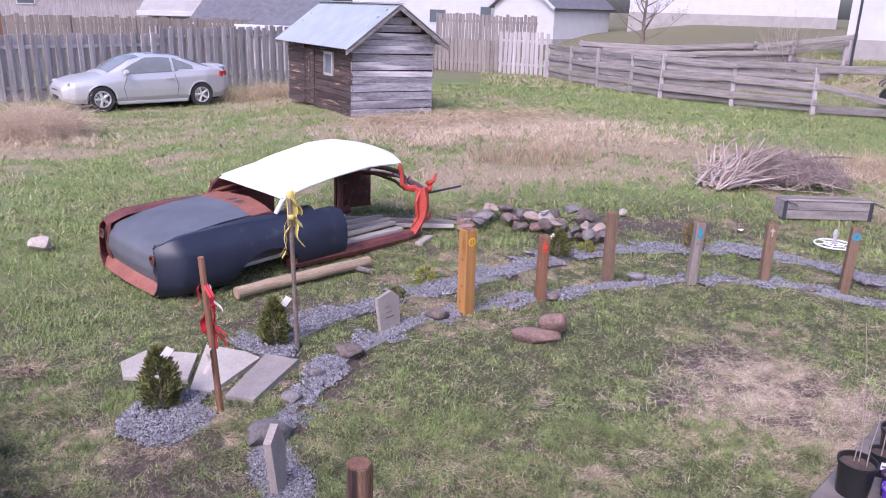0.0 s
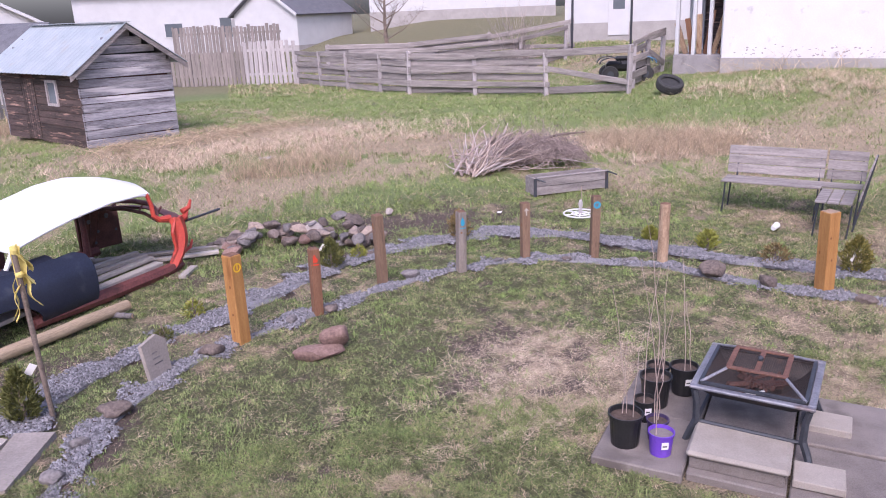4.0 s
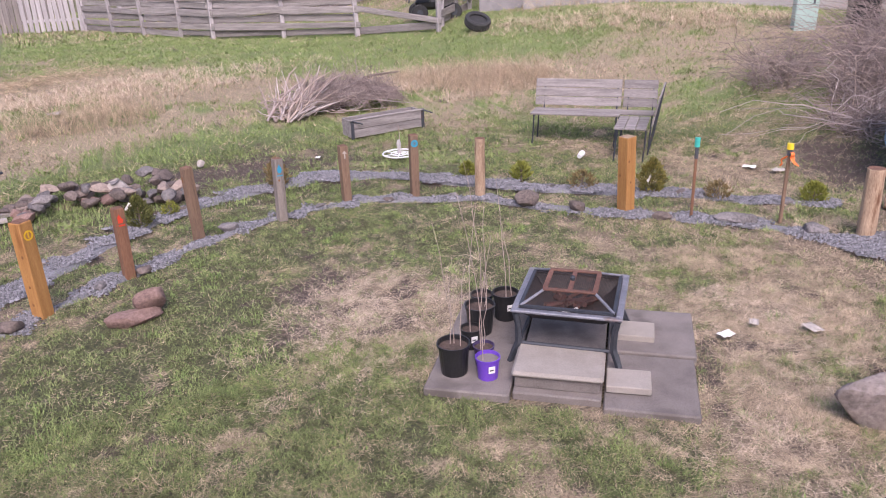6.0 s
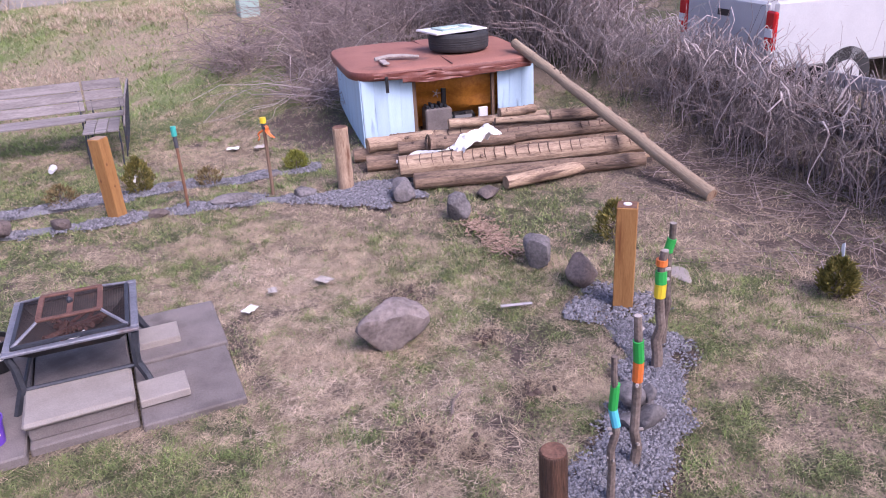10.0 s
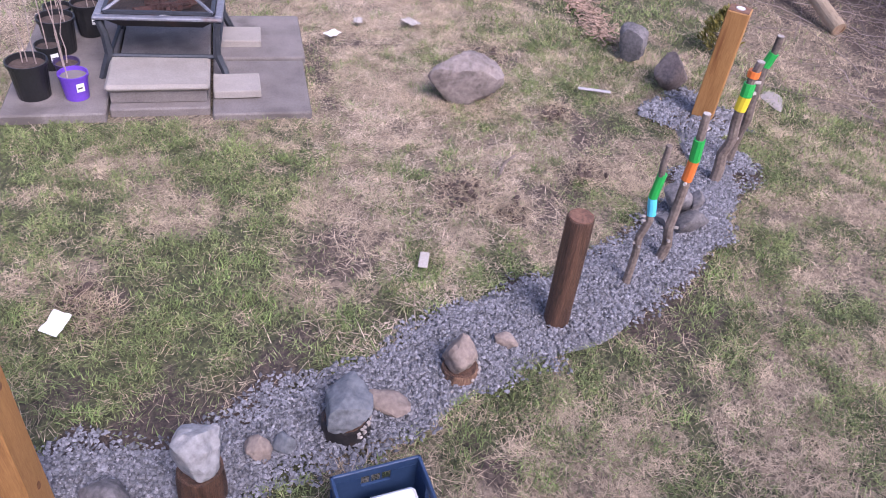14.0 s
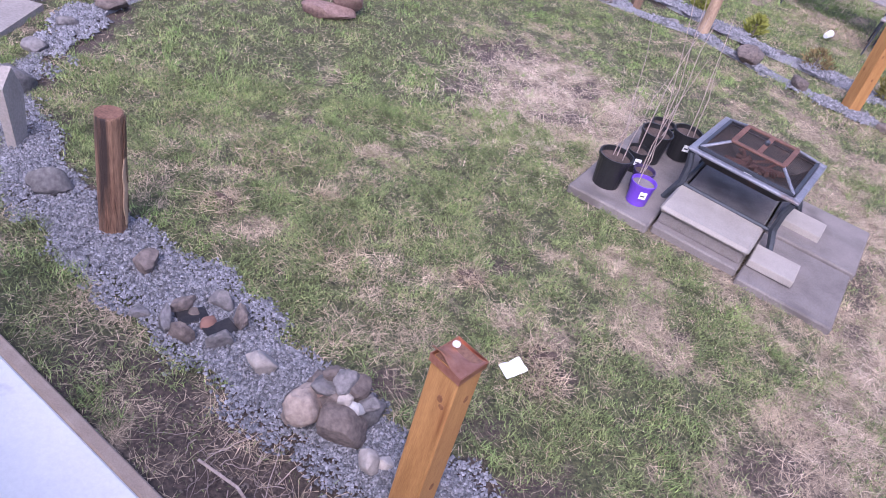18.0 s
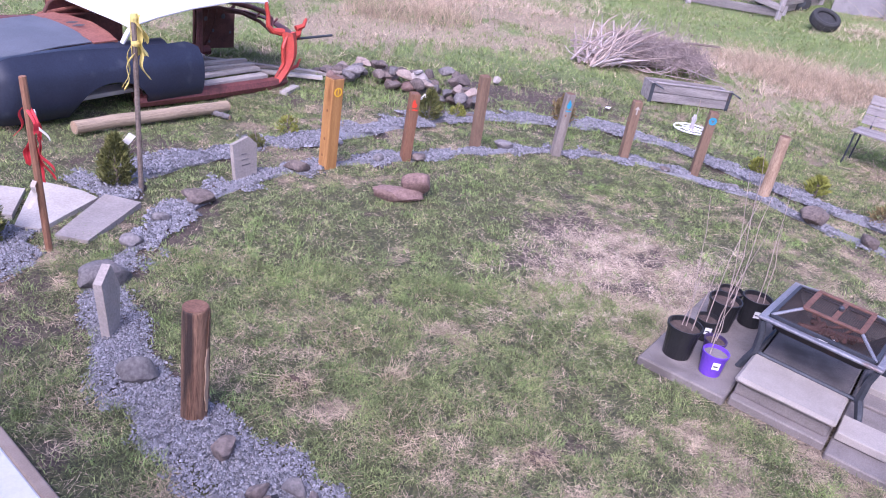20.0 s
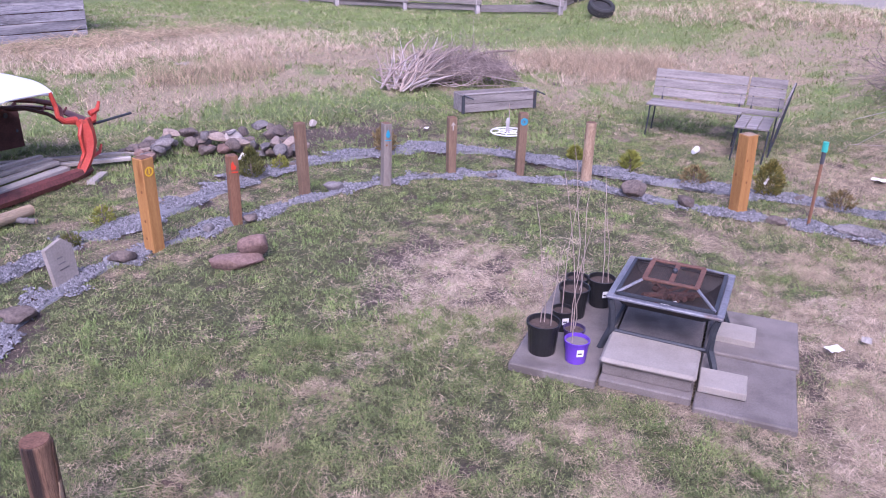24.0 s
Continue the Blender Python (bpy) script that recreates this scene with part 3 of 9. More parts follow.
LUSH = [(3.9, 6.5, 0.8, 0.7, -40), (3.95, 5.5, 0.35, 0.5, 0), (1.5, 6.6, 0.9, 0.4, 30), (1.35, 4.9, 0.5, 0.6, 0), (2.1, 4.25, 0.4, 0.3, -40), (-1.6, 3.2, 1.6, 0.9, 0), (-0.2, 5.0, 1.0, 0.9, 0), (2.2, 3.75, 0.5, 0.3, 40), (3.0, 2.6, 0.5, 0.3, 0), (2.3, 2.2, 0.5, 0.3, 20), (1.7, 1.85, 1.0, 0.4, -28), (0.4, 4.6, 1.5, 1.2, 0), (-0.1, 5.6, 0.9, 0.8, 0), (0.9, 2.9, 0.8, 0.5, -40), (-2.6, 8.6, 1.6, 0.7, 20), (1.1, 5.9, 1.3, 0.8, 20), (-4.0, 6.6, 2.5, 2.0, 0), (-3.5, 4.2, 1.5, 1.6, 0), (-6, 9, 4.0, 2.0, 0), (7.5, 19.0, 8.0, 2.6, -40), (-0.3, 27, 5.0, 3.0, -30), (1.5, 3.6, 0.9, 0.5, 0), (2.9, 7.4, 1.8, 0.5, 0), (3.0, 11.6, 1.6, 0.8, 0)]
BARE = [(1.5, 1.62, 0.28, 0.12, -30), (2.2, 1.5, 0.2, 0.1, 0), (0.95, 2.25, 0.14, 0.1, 0), (8.6, 0.2, 1.6, 0.7, 42), (7.4, -1.0, 1.5, 0.55, 30), (9.6, 6.1, 0.8, 0.5, 40), (2.3, 6.15, 0.55, 0.34, 10), (2.0, 5.5, 0.3, 0.2, 30), (2.75, 5.1, 0.3, 0.12, 60), (3.0, 5.7, 0.2, 0.1, 0), (3.0, 10.5, 1.4, 0.7, -5), (1.9, 9.8, 0.8, 0.4, 20), (0.3, 1.66, 0.95, 0.36, -42), (0.75, 1.2, 0.3, 0.16, -42), (3.75, 1.58, 0.4, 0.22, 30), (2.8, 1.74, 0.28, 0.2, 0), (1.85, 2.3, 0.13, 0.11, 0),
        (4.33, 3.27, 0.66, 0.10, 48), (-2.6, 4.5, 0.45, 0.18, 0), (-2.0, 4.15, 0.5, 0.25, 10), (-1.6, 3.75, 0.4, 0.25, 0), (1.8, 2.46, 0.16, 0.11, 20), (1.53, 3.03, 0.10, 0.07, 0), (4.44, 1.14, 0.26, 0.18, 0), (3.77, 1.27, 0.16, 0.12, 0), (4.98, 1.64, 0.24, 0.16, 10), (5.33, 2.46, 0.4, 0.2, 0), (1.44, 1.98, 0.2, 0.12, -30), (1.62, 1.68, 0.24, 0.14, -30),
        (4.05, 1.15, 0.4, 0.3, 30), (8.0, -0.4, 1.3, 0.7, 40), (6.5, -0.65, 0.3, 0.25, 0), (4.95, 3.2, 0.3, 0.16, -40), (3.6, 0.14, 0.4, 0.24, 20), (9.3, 5.6, 0.9, 0.6, 40), (-2.4, 3.5, 0.5, 0.2, 0), (-1.8, 6.8, 0.5, 0.3, 40), (5.0, 1.35, 0.4, 0.16, 10)]


def ground_bumps(x, y):
    near = smooth((30 - np.hypot(x - 3, y - 5)) / 10)
    return near * (0.05 * (value_noise(x, y, 0.9, 21) - 0.5) + 0.025 * (value_noise(x, y, 0.25, 22) - 0.5)) * smooth((gravel_flat(x, y)))


def gravel_flat(x, y):
    return np.clip(np.maximum(np.abs(x - 3.9) - 1.5, np.abs(y - 4.2) - 1.5), 0, 1)


def full_z(x, y):
    return ground_z(x, y) + ground_bumps(x, y) - 0.02


def steps(parts_):
    out = []
    for a, b, d in parts_:
        out += list(np.arange(a, b - 1e-6, d))
    return np.array(out)


gx = steps([(-600, -60, 60), (-60, -14, 4), (-14, -4, 0.5), (-4, 9, 0.085), (9, 20, 0.5), (20, 60, 4), (60, 601, 60)])
gy = steps([(-600, -60, 60), (-60, -4, 4), (-4, -0.5, 0.35), (-0.5, 11, 0.085), (11, 26, 0.5), (26, 60, 3), (60, 601, 60)])
X, Y = np.meshgrid(gx, gy)
Z = full_z(X, Y)
nx, ny = len(gx), len(gy)
q = (np.arange(ny - 1)[:, None] * nx + np.arange(nx - 1)[None]).ravel()
tris = np.concatenate([np.stack([q, q + 1, q + nx + 1], 1), np.stack([q, q + nx + 1, q + nx], 1)])


def ground_material():
    mat = bpy.data.materials.new("lawn earth and thatch")
    mat.use_nodes = True
    nt = mat.node_tree
    nodes, link = nt.nodes, nt.links.new
    bsdf = nodes["Principled BSDF"]
    bsdf.inputs["Roughness"].default_value = 0.95
    coord = nodes.new("ShaderNodeTexCoord")

    def tex(scale, detail=8):
        n = nodes.new("ShaderNodeTexNoise")
        n.inputs["Scale"].default_value, n.inputs["Detail"].default_value, n.inputs["Roughness"].default_value = scale, detail, 0.65
        link(coord.outputs["Object"], n.inputs["Vector"])
        return n.outputs["Fac"]

    def ramp(fac, a, b, p=0.35, q_=0.65):
        r = nodes.new("ShaderNodeValToRGB")
        r.color_ramp.elements[0].position, r.color_ramp.elements[1].position = p, q_
        r.color_ramp.elements[0].color, r.color_ramp.elements[1].color = (*a, 1), (*b, 1)
        link(fac, r.inputs[0])
        return r.outputs[0]

    def mix(fac, a, b):
        m = nodes.new("ShaderNodeMix")
        m.data_type = "RGBA"
        link(fac, m.inputs["Factor"]), link(a, m.inputs["A"]), link(b, m.inputs["B"])
        return m.outputs["Result"]

    def sharpen(attr, fine):
        a = nodes.new("ShaderNodeAttribute")
        a.attribute_name = attr
        s = nodes.new("ShaderNodeMath")
        s.operation = "MULTIPLY_ADD"
        link(fine, s.inputs[0])
        s.inputs[1].default_value = 0.9
        link(a.outputs["Fac"], s.inputs[2])
        m = nodes.new("ShaderNodeMapRange")
        link(s.outputs[0], m.inputs["Value"])
        m.inputs["From Min"].default_value, m.inputs["From Max"].default_value = 0.72, 1.12
        return m.outputs[0]

    f1, f2, f3 = tex(45), tex(9), tex(120)
    lawn = ramp(f1, (0.026, 0.028, 0.014), (0.115, 0.12, 0.052))
    rough_grass = ramp(f1, (0.08, 0.11, 0.034), (0.22, 0.275, 0.098))
    away = nodes.new("ShaderNodeAttribute")
    away.attribute_name = "meadow"
    green = mix(away.outputs["Fac"], lawn, rough_grass)
    straw = ramp(f1, (0.055, 0.041, 0.03), (0.33, 0.255, 0.18))
    straw = mix(away.outputs["Fac"], straw, ramp(f1, (0.13, 0.10, 0.064), (0.44, 0.355, 0.245)))
    earth = ramp(f1, (0.036, 0.026, 0.022), (0.115, 0.083, 0.068))
    colour = mix(sharpen("bare", f2), mix(sharpen("dry", f1), green, straw), earth)
    link(colour, bsdf.inputs["Base Color"])
    b = nodes.new("ShaderNodeBump")
    b.inputs["Strength"].default_value, b.inputs["Distance"].default_value = 0.7, 0.03
    link(f1, b.inputs["Height"])
    link(b.outputs[0], bsdf.inputs["Normal"])
    return mat


GROUND_MAT = ground_material()
ground_me = tri_mesh("ground", np.stack([X.ravel(), Y.ravel(), Z.ravel()], 1), tris, GROUND_MAT)
for attr, values in (("dry", dry_cover(X, Y)), ("bare", bare_cover(X, Y)), ("meadow", smooth((np.hypot(X - 3, Y - 4) - 6.2) / 3.0) * smooth((Y - 5.5) / 2.5) * (1 - 0.7 * smooth((Y - 26) / 5)))):
    ground_me.attributes.new(attr, "FLOAT", "POINT").data.foreach_set("value", values.ravel().astype(np.float32))
ground_me.shade_smooth()
ground = tagged(new("ground", ground_me), "patchy spring lawn with dead straw and bare earth", "lawn", kind="structure")


# ---- gravel strips ----
def scatter(x0, x1, y0, y1, count, seed):
    rng = np.random.RandomState(seed)
    return rng, rng.uniform(x0, x1, count), rng.uniform(y0, y1, count)


def ribbon(path):
    """A low bed of gravel along a path."""
    pts = along(path, 0.12)
    v, f = [], []
    for i, (x, y, w) in enumerate(pts):
        a, b = pts[max(i - 1, 0)], pts[min(i + 1, len(pts) - 1)]
        d = np.array([b[0] - a[0], b[1] - a[1]])
        d = d / np.hypot(*d)
        n = np.array([-d[1], d[0]])
        for k, h in ((-1.12, -0.04), (-0.8, -0.002), (0, 0.012), (0.8, -0.002), (1.12, -0.04)):
            wob = 1 + 0.35 * (noise.noise(Vector((x * 3 + k, y * 3, 1.7))))
            px, py = x + n[0] * w * k * wob, y + n[1] * w * k * wob
            v.append((px, py, float(ground_z(px, py)) + h))
    for i in range(len(pts) - 1):
        for k in range(4):
            f.append((i * 5 + k, (i + 1) * 5 + k, (i + 1) * 5 + k + 1, i * 5 + k + 1))
    return v, f


GRAVEL_BED = material("gravel bed", (0.09, 0.085, 0.09), (0.29, 0.29, 0.32), 60, 0.9, bump=0.9, fine=140, depth=0.012)
for name_, path in (("inner", INNER_A), ("inner", INNER_B), ("outer", OUTER)):
    bed = part("gravel_path", ribbon(path), GRAVEL_BED, None)
    tagged(bed, "narrow curved path of crushed blue-grey gravel", "gravel path", "gravel paths", "structure")

rng, sx, sy = scatter(-2.6, 8.6, 0.1, 10.0, 1150000, 7)
keep = gravel_depth(sx, sy) > -0.02 - 0.06 * rng.rand(len(sx)) ** 3
sx, sy = sx[keep], sy[keep]
near = (np.hypot(sx - 0.3, sy) < 5.2) | (rng.rand(len(sx)) < 0.42)
sx, sy = sx[near], sy[near]
n = len(sx)
chip = np.array([(1, 0.1, -0.6), (-0.15, 0.9, -0.6), (-1, -0.1, -0.6), (0.1, -0.95, -0.6), (0.35, 0.2, 0.8), (-0.4, -0.15, 0.75)], float)
otri = np.array([(0, 1, 4), (1, 5, 4), (1, 2, 5), (2, 3, 5), (3, 4, 5), (3, 0, 4)])
far_ = np.where(np.hypot(sx - 0.3, sy) < 5.2, 1.0, 1.55)[:, None, None]
pts = chip[None] * (1 + 0.5 * (rng.rand(n, 6, 1) - 0.5)) + 0.4 * (rng.rand(n, 6, 3) - 0.5)
size = far_ * (0.0052 + 0.0065 * rng.rand(n, 1, 1) ** 2.2)
pts = pts * size * np.array([1.45, 0.95, 0.75])
a = rng.rand(n) * 2 * np.pi
c, s = np.cos(a)[:, None], np.sin(a)[:, None]
pts = np.stack([pts[..., 0] * c - pts[..., 1] * s, pts[..., 0] * s + pts[..., 1] * c, pts[..., 2]], -1)
pts += np.stack([sx, sy, ground_z(sx, sy) + 0.012 + 0.012 * smooth(gravel_depth(sx, sy) / 0.12) + 0.004 * rng.rand(n)], -1)[:, None]
gravel_me = tri_mesh("gravel", pts.reshape(-1, 3), (otri[None] + 6 * np.arange(n)[:, None, None]).reshape(-1, 3), GRAVEL)
tagged(new("gravel", gravel_me), "crushed blue-grey gravel lying along the garden paths", "gravel", kind="stuff")


# ---- grass ----
def blades(name, x, y, height, width, lean, rng, mat, label, single=False):
    """Single blades of grass: bent ones of two triangles, or straight ones of a single triangle."""
    n = len(x)
    a, b = rng.rand(n) * 2 * np.pi, rng.rand(n) * 2 * np.pi
    h, w = height, width
    z = full_z(x, y)
    tip = lean * h * (0.3 + rng.rand(n))
    top = np.stack([x + np.cos(b) * tip, y + np.sin(b) * tip, z + h * np.clip(1 - 0.35 * lean * rng.rand(n), 0.12, 1)], -1)
    if single:
        sx_, sy_ = -np.sin(b) * w, np.cos(b) * w
        up = 0.006 * rng.rand(n)
        v = np.stack([np.stack([x - sx_, y - sy_, z + up], -1), np.stack([x + sx_, y + sy_, z + up], -1), top], 1).reshape(-1, 3)
        t = np.arange(3 * n).reshape(-1, 3)
    else:
        mx, my, mz = x + np.cos(b) * tip * 0.4, y + np.sin(b) * tip * 0.4, z + h * 0.6
        p0 = np.stack([x, y, z], -1)
        p1 = np.stack([mx - np.cos(a) * w, my - np.sin(a) * w, mz], -1)
        p2 = np.stack([mx + np.cos(a) * w, my + np.sin(a) * w, mz], -1)
        v = np.stack([p0, p1, p2, top], 1).reshape(-1, 3)
        k = 4 * np.arange(n)[:, None]
        t = np.concatenate([k + np.array([[0, 1, 2]]), k + np.array([[1, 3, 2]])])
    return tagged(new(name, tri_mesh(name, v, t, mat)), label, "grass", kind="stuff")


MEADOW = material("pale meadow grass", (0.145, 0.205, 0.058), (0.275, 0.345, 0.12), 3, 0.7, bump=0.0, fine=1.0, random_tint=0.25, island=True, patches=(2.5, 0.25))
GRASS = material("green grass", (0.085, 0.115, 0.036), (0.26, 0.305, 0.112), 3, 0.75, bump=0.0, fine=1.0, random_tint=0.5, island=True, patches=(4.5, 0.48))
STRAW = material("dead straw grass", (0.30, 0.23, 0.155), (0.60, 0.475, 0.335), 3, 0.8, bump=0.0, fine=1.0, random_tint=0.35, island=True, patches=(6, 0.36))


def hard(x, y):
    """Where paving or gravel leaves no grass."""
    u, v = patio_uv(x, y)
    paved = (u > -0.02) & (u < 1.85) & (v > -0.02) & (v < 1.5)
    slab = (x * 0.72 + y * 0.694) < np.where(x < -1.1, 0.38, 1.2)
    slab &= (y > -3)
    return paved | (slab & (x < 1.5)) | (gravel_depth(x, y) > -0.01)


def patio_uv(x, y):
    du, dv = np.array([1.359, -1.225]) / 1.83, np.array([1.225, 1.359]) / 1.83
    return (x - 2.389) * du[0] + (y - 4.043) * du[1], (x - 2.389) * dv[0] + (y - 4.043) * dv[1]


def grow(name, region, count, seed, mat, wanted, height, width, lean, label, single=False):
    rng, x, y = scatter(*region, count, seed)
    clump = smooth((value_noise(x, y, 0.07, seed) + 0.6 * value_noise(x, y, 0.2, seed + 1) - 0.45) / 0.55)
    broad = 0.45 + 1.1 * smooth((value_noise(x, y, 0.5, seed + 2) + 0.5 * value_noise(x, y, 0.17, seed + 3) - 0.35) / 0.8)
    keep = rng.rand(count) < wanted(x, y) * (0.2 + 0.95 * clump) * broad
    keep[keep] = ~hard(x[keep], y[keep])
    x, y, clump = x[keep], y[keep], clump[keep]
    r = rng.rand(len(x))
    blades(name, x, y, height * (0.5 + 0.9 * r) * (0.65 + 0.6 * clump), width * (0.7 + 0.6 * rng.rand(len(x))), lean, rng, mat, label, single)


live = lambda x, y: (1 - 0.92 * dry_cover(x, y)) * (1 - 0.93 * bare_cover(x, y))
dead = lambda x, y: (0.22 + 0.78 * dry_cover(x, y)) * (1 - 0.93 * bare_cover(x, y))
grow("lawn_grass", (-3.2, 6.5, -0.8, 5.0), 760000, 31, GRASS, live, 0.030, 0.0019, 1.2, "short green lawn grass in uneven tufts")
grow("dead_grass", (-3.2, 6.5, -0.8, 5.0), 860000, 32, STRAW, dead, 0.026, 0.0013, 2.6, "flattened straw-coloured dead grass in the lawn", True)
grow("lawn_grass", (-6.5, 9.0, 4.6, 11.5), 620000, 33, GRASS, live, 0.027, 0.0031, 1.1, "short green lawn grass in uneven tufts", True)
grow("dead_grass", (-6.5, 9.0, 4.6, 11.5), 520000, 34, STRAW, dead, 0.022, 0.002, 3.0, "flattened straw-coloured dead grass in the lawn", True)
grow("lawn_grass", (5.5, 11.5, -3.0, 9.0), 170000, 35, GRASS, live, 0.042, 0.0036, 0.9, "short green lawn grass in uneven tufts", True)
grow("dead_grass", (5.5, 11.5, -3.0, 9.0), 280000, 36, STRAW, dead, 0.036, 0.0023, 2.0, "flattened straw-coloured dead grass in the lawn", True)
grow("lawn_grass", (1.5, 6.5, -2.6, -0.8), 110000, 47, GRASS, live, 0.03, 0.0022, 1.1, "short green lawn grass in uneven tufts", True)
grow("dead_grass", (1.5, 6.5, -2.6, -0.8), 120000, 48, STRAW, dead, 0.026, 0.0016, 2.4, "flattened straw-coloured dead grass in the lawn", True)
grow("lawn_grass", (-7.0, -3.2, 2.5, 4.6), 70000, 39, GRASS, live, 0.045, 0.0034, 0.9, "short green lawn grass in uneven tufts", True)
grow("dead_grass", (-7.0, -3.2, 2.5, 4.6), 45000, 40, STRAW, dead, 0.034, 0.0024, 1.8, "flattened straw-coloured dead grass in the lawn", True)
grow("meadow_grass", (-14, 20, 9, 26), 620000, 37, MEADOW, live, 0.065, 0.0055, 0.9, "rough green meadow grass of the back yard", True)
grow("meadow_grass", (0, 17, 26, 40), 90000, 45, MEADOW, live, 0.10, 0.012, 1.0, "rough grass of the paddock behind the rail fence", True)
grow("dead_meadow_grass", (0, 17, 26, 40), 70000, 46, STRAW, dead, 0.10, 0.011, 1.6, "dead grass of the paddock behind the rail fence", True)
grow("dead_meadow_grass", (-14, 20, 6, 26), 330000, 38, STRAW, lambda x, y: dead(x, y) * smooth((np.hypot(x - 3, y - 4) - 6.6) / 1.5), 0.08, 0.0048, 1.9, "long flattened dead meadow grass", True)
TUFT = material("fresh green tufts", (0.10, 0.16, 0.04), (0.28, 0.37, 0.115), 3, 0.7, bump=0.0, fine=1.0, random_tint=0.35, island=True, patches=(3, 0.3))
tufted = lambda x, y: 1.6 * smooth((value_noise(x, y, 0.09, 61) + 0.7 * value_noise(x, y, 0.4, 62) - 1.0) / 0.25) * (1 - 0.75 * dry_cover(x, y)) * (1 - bare_cover(x, y))
grow("lawn_tufts", (-3.2, 6.5, -0.8, 5.0), 330000, 63, TUFT, tufted, 0.036, 0.0023, 0.8, "fresh green tufts standing in the lawn", True)
grow("lawn_tufts", (-6.5, 9.0, 4.6, 10.0), 330000, 64, TUFT, tufted, 0.036, 0.0034, 0.8, "fresh green tufts standing in the lawn", True)
STRAW_PALE = material("bleached straw", (0.46, 0.36, 0.265), (0.70, 0.57, 0.44), 3, 0.8, bump=0.0, fine=1.0, random_tint=0.25, island=True, patches=(8, 0.25))
bleached = lambda x, y: np.maximum(spot(x, y, 2.62, 5.35, 0.85, 1.0, -35), np.maximum(spot(x, y, 5.15, 3.55, 0.55, 0.6, 20), np.maximum(0.6 * spot(x, y, 4.3, 2.6, 0.8, 0.35, 30), 0.45 * spot(x, y, 4.0, 1.7, 1.2, 0.6, 20)))) * (1 - 0.9 * bare_cover(x, y))
grow("dead_grass", (1.2, 6.2, 1.0, 7.0), 170000, 41, STRAW_PALE, bleached, 0.03, 0.0019, 3.0, "bleached straw lying in bare patches of the lawn", True)
far_straw = lambda x, y: np.maximum(np.maximum(spot(x, y, 8.3, 13.6, 2.0, 0.9, -25), spot(x, y, 13.6, 14.6, 3.0, 0.9, -48)), np.maximum(0.8 * spot(x, y, 1.0, 16.0, 3.5, 1.0, 15), spot(x, y, -9.3, 15.2, 1.6, 0.8, 0)))
grow("dead_meadow_grass", (-12, 18, 11, 18.5), 250000, 42, STRAW_PALE, far_straw, 0.15, 0.0045, 1.5, "bleached long dead grass lying in drifts", True)
grow("meadow_grass", (-13, -3.0, 5.5, 9.2), 90000, 43, MEADOW, live, 0.045, 0.0036, 0.9, "rough green meadow grass beside the car shell", True)


# ---- fences, shed, houses ----
def turned(d):
    return math.degrees(math.atan2(d[1], d[0]))


def board_fence(start, end, height, width, gap, mat, label, rail_mat, double=False, seed=1, lean=0.6):
    """A close fence of upright boards on two rails, with posts."""
    d = Vector((end[0] - start[0], end[1] - start[1]))
    length, rz = d.length, turned(d)
    z0 = float(ground_z(*start))
    root = thing("wooden_fence", pose(start[0], start[1], z0, 0, 0, rz), label, "fence")
    rnd = random.Random(seed)
    for z in (0.35, height - 0.35):
        part("rail", box(0, length, -0.02, 0.02, z, z + 0.09, 0.006), rail_mat, root)
    shared = [shape_mesh("board", [box(-width / 2, width / 2, -0.011, 0.011, 0, height + rnd.uniform(-0.05, 0.05), 0.004)], mat) for _ in range(5)]
    x, k = width / 2, 0
    while x < length:
        side = (0.032 if k % 2 else -0.032) if double else -0.032
        up = float(ground_z(start[0] + d.x * x / length, start[1] + d.y * x / length)) - z0
        part("board", shared[rnd.randrange(5)], mat, root, m=pose(x, side, up + rnd.uniform(-0.03, 0.03), 0, rnd.uniform(-lean, lean), 0))
        x, k = x + width + gap, k + 1
    for k in range(int(length / 2.4) + 1):
        part("post", box(k * 2.4 - 0.045, k * 2.4 + 0.045, 0.025, 0.115, -0.1, height + 0.02, 0.006), rail_mat, root)
    return root


board_fence((-17.0, 14.5), (-10.0, 23.78), 1.8, 0.15, 0.012, GREY_WOOD, "tall weathered grey board-on-board wooden fence", GREY_WOOD, True, 3)
board_fence((-10.0, 23.78), (-4.4, 31.2), 2.0, 0.15, 0.012, GREY_WOOD, "tall weathered grey board-on-board wooden fence", GREY_WOOD, True, 7)
board_fence((-3.6, 33.0), (0.7, 31.2), 1.3, 0.14, 0.04, TAN_WOOD, "tan wooden board fence behind the shed", TAN_WOOD, False, 4)
board_fence((0.72, 31.2), (2.6, 30.4), 1.6, 0.14, 0.05, PALE_WOOD, "short pale picket section of wooden fence", PALE_WOOD, False, 5, 1.6)
board_fence((-2.2, 37.0), (2.4, 34.8), 2.2, 0.14, 0.03, TAN_WOOD, "brown board fence of the next garden", TAN_WOOD, False, 6)
board_fence((-27.0, 22.5), (-18.0, 28.5), 2.6, 0.14, 0.02, RED_CEDAR, "reddish brown board fence beyond the back lane", RED_CEDAR, False, 8)
board_fence((-18.0, 28.5), (-9.0, 34.5), 2.1, 0.14, 0.02, POST_GREY, "grey board fence beyond the back lane", POST_GREY, False, 9)


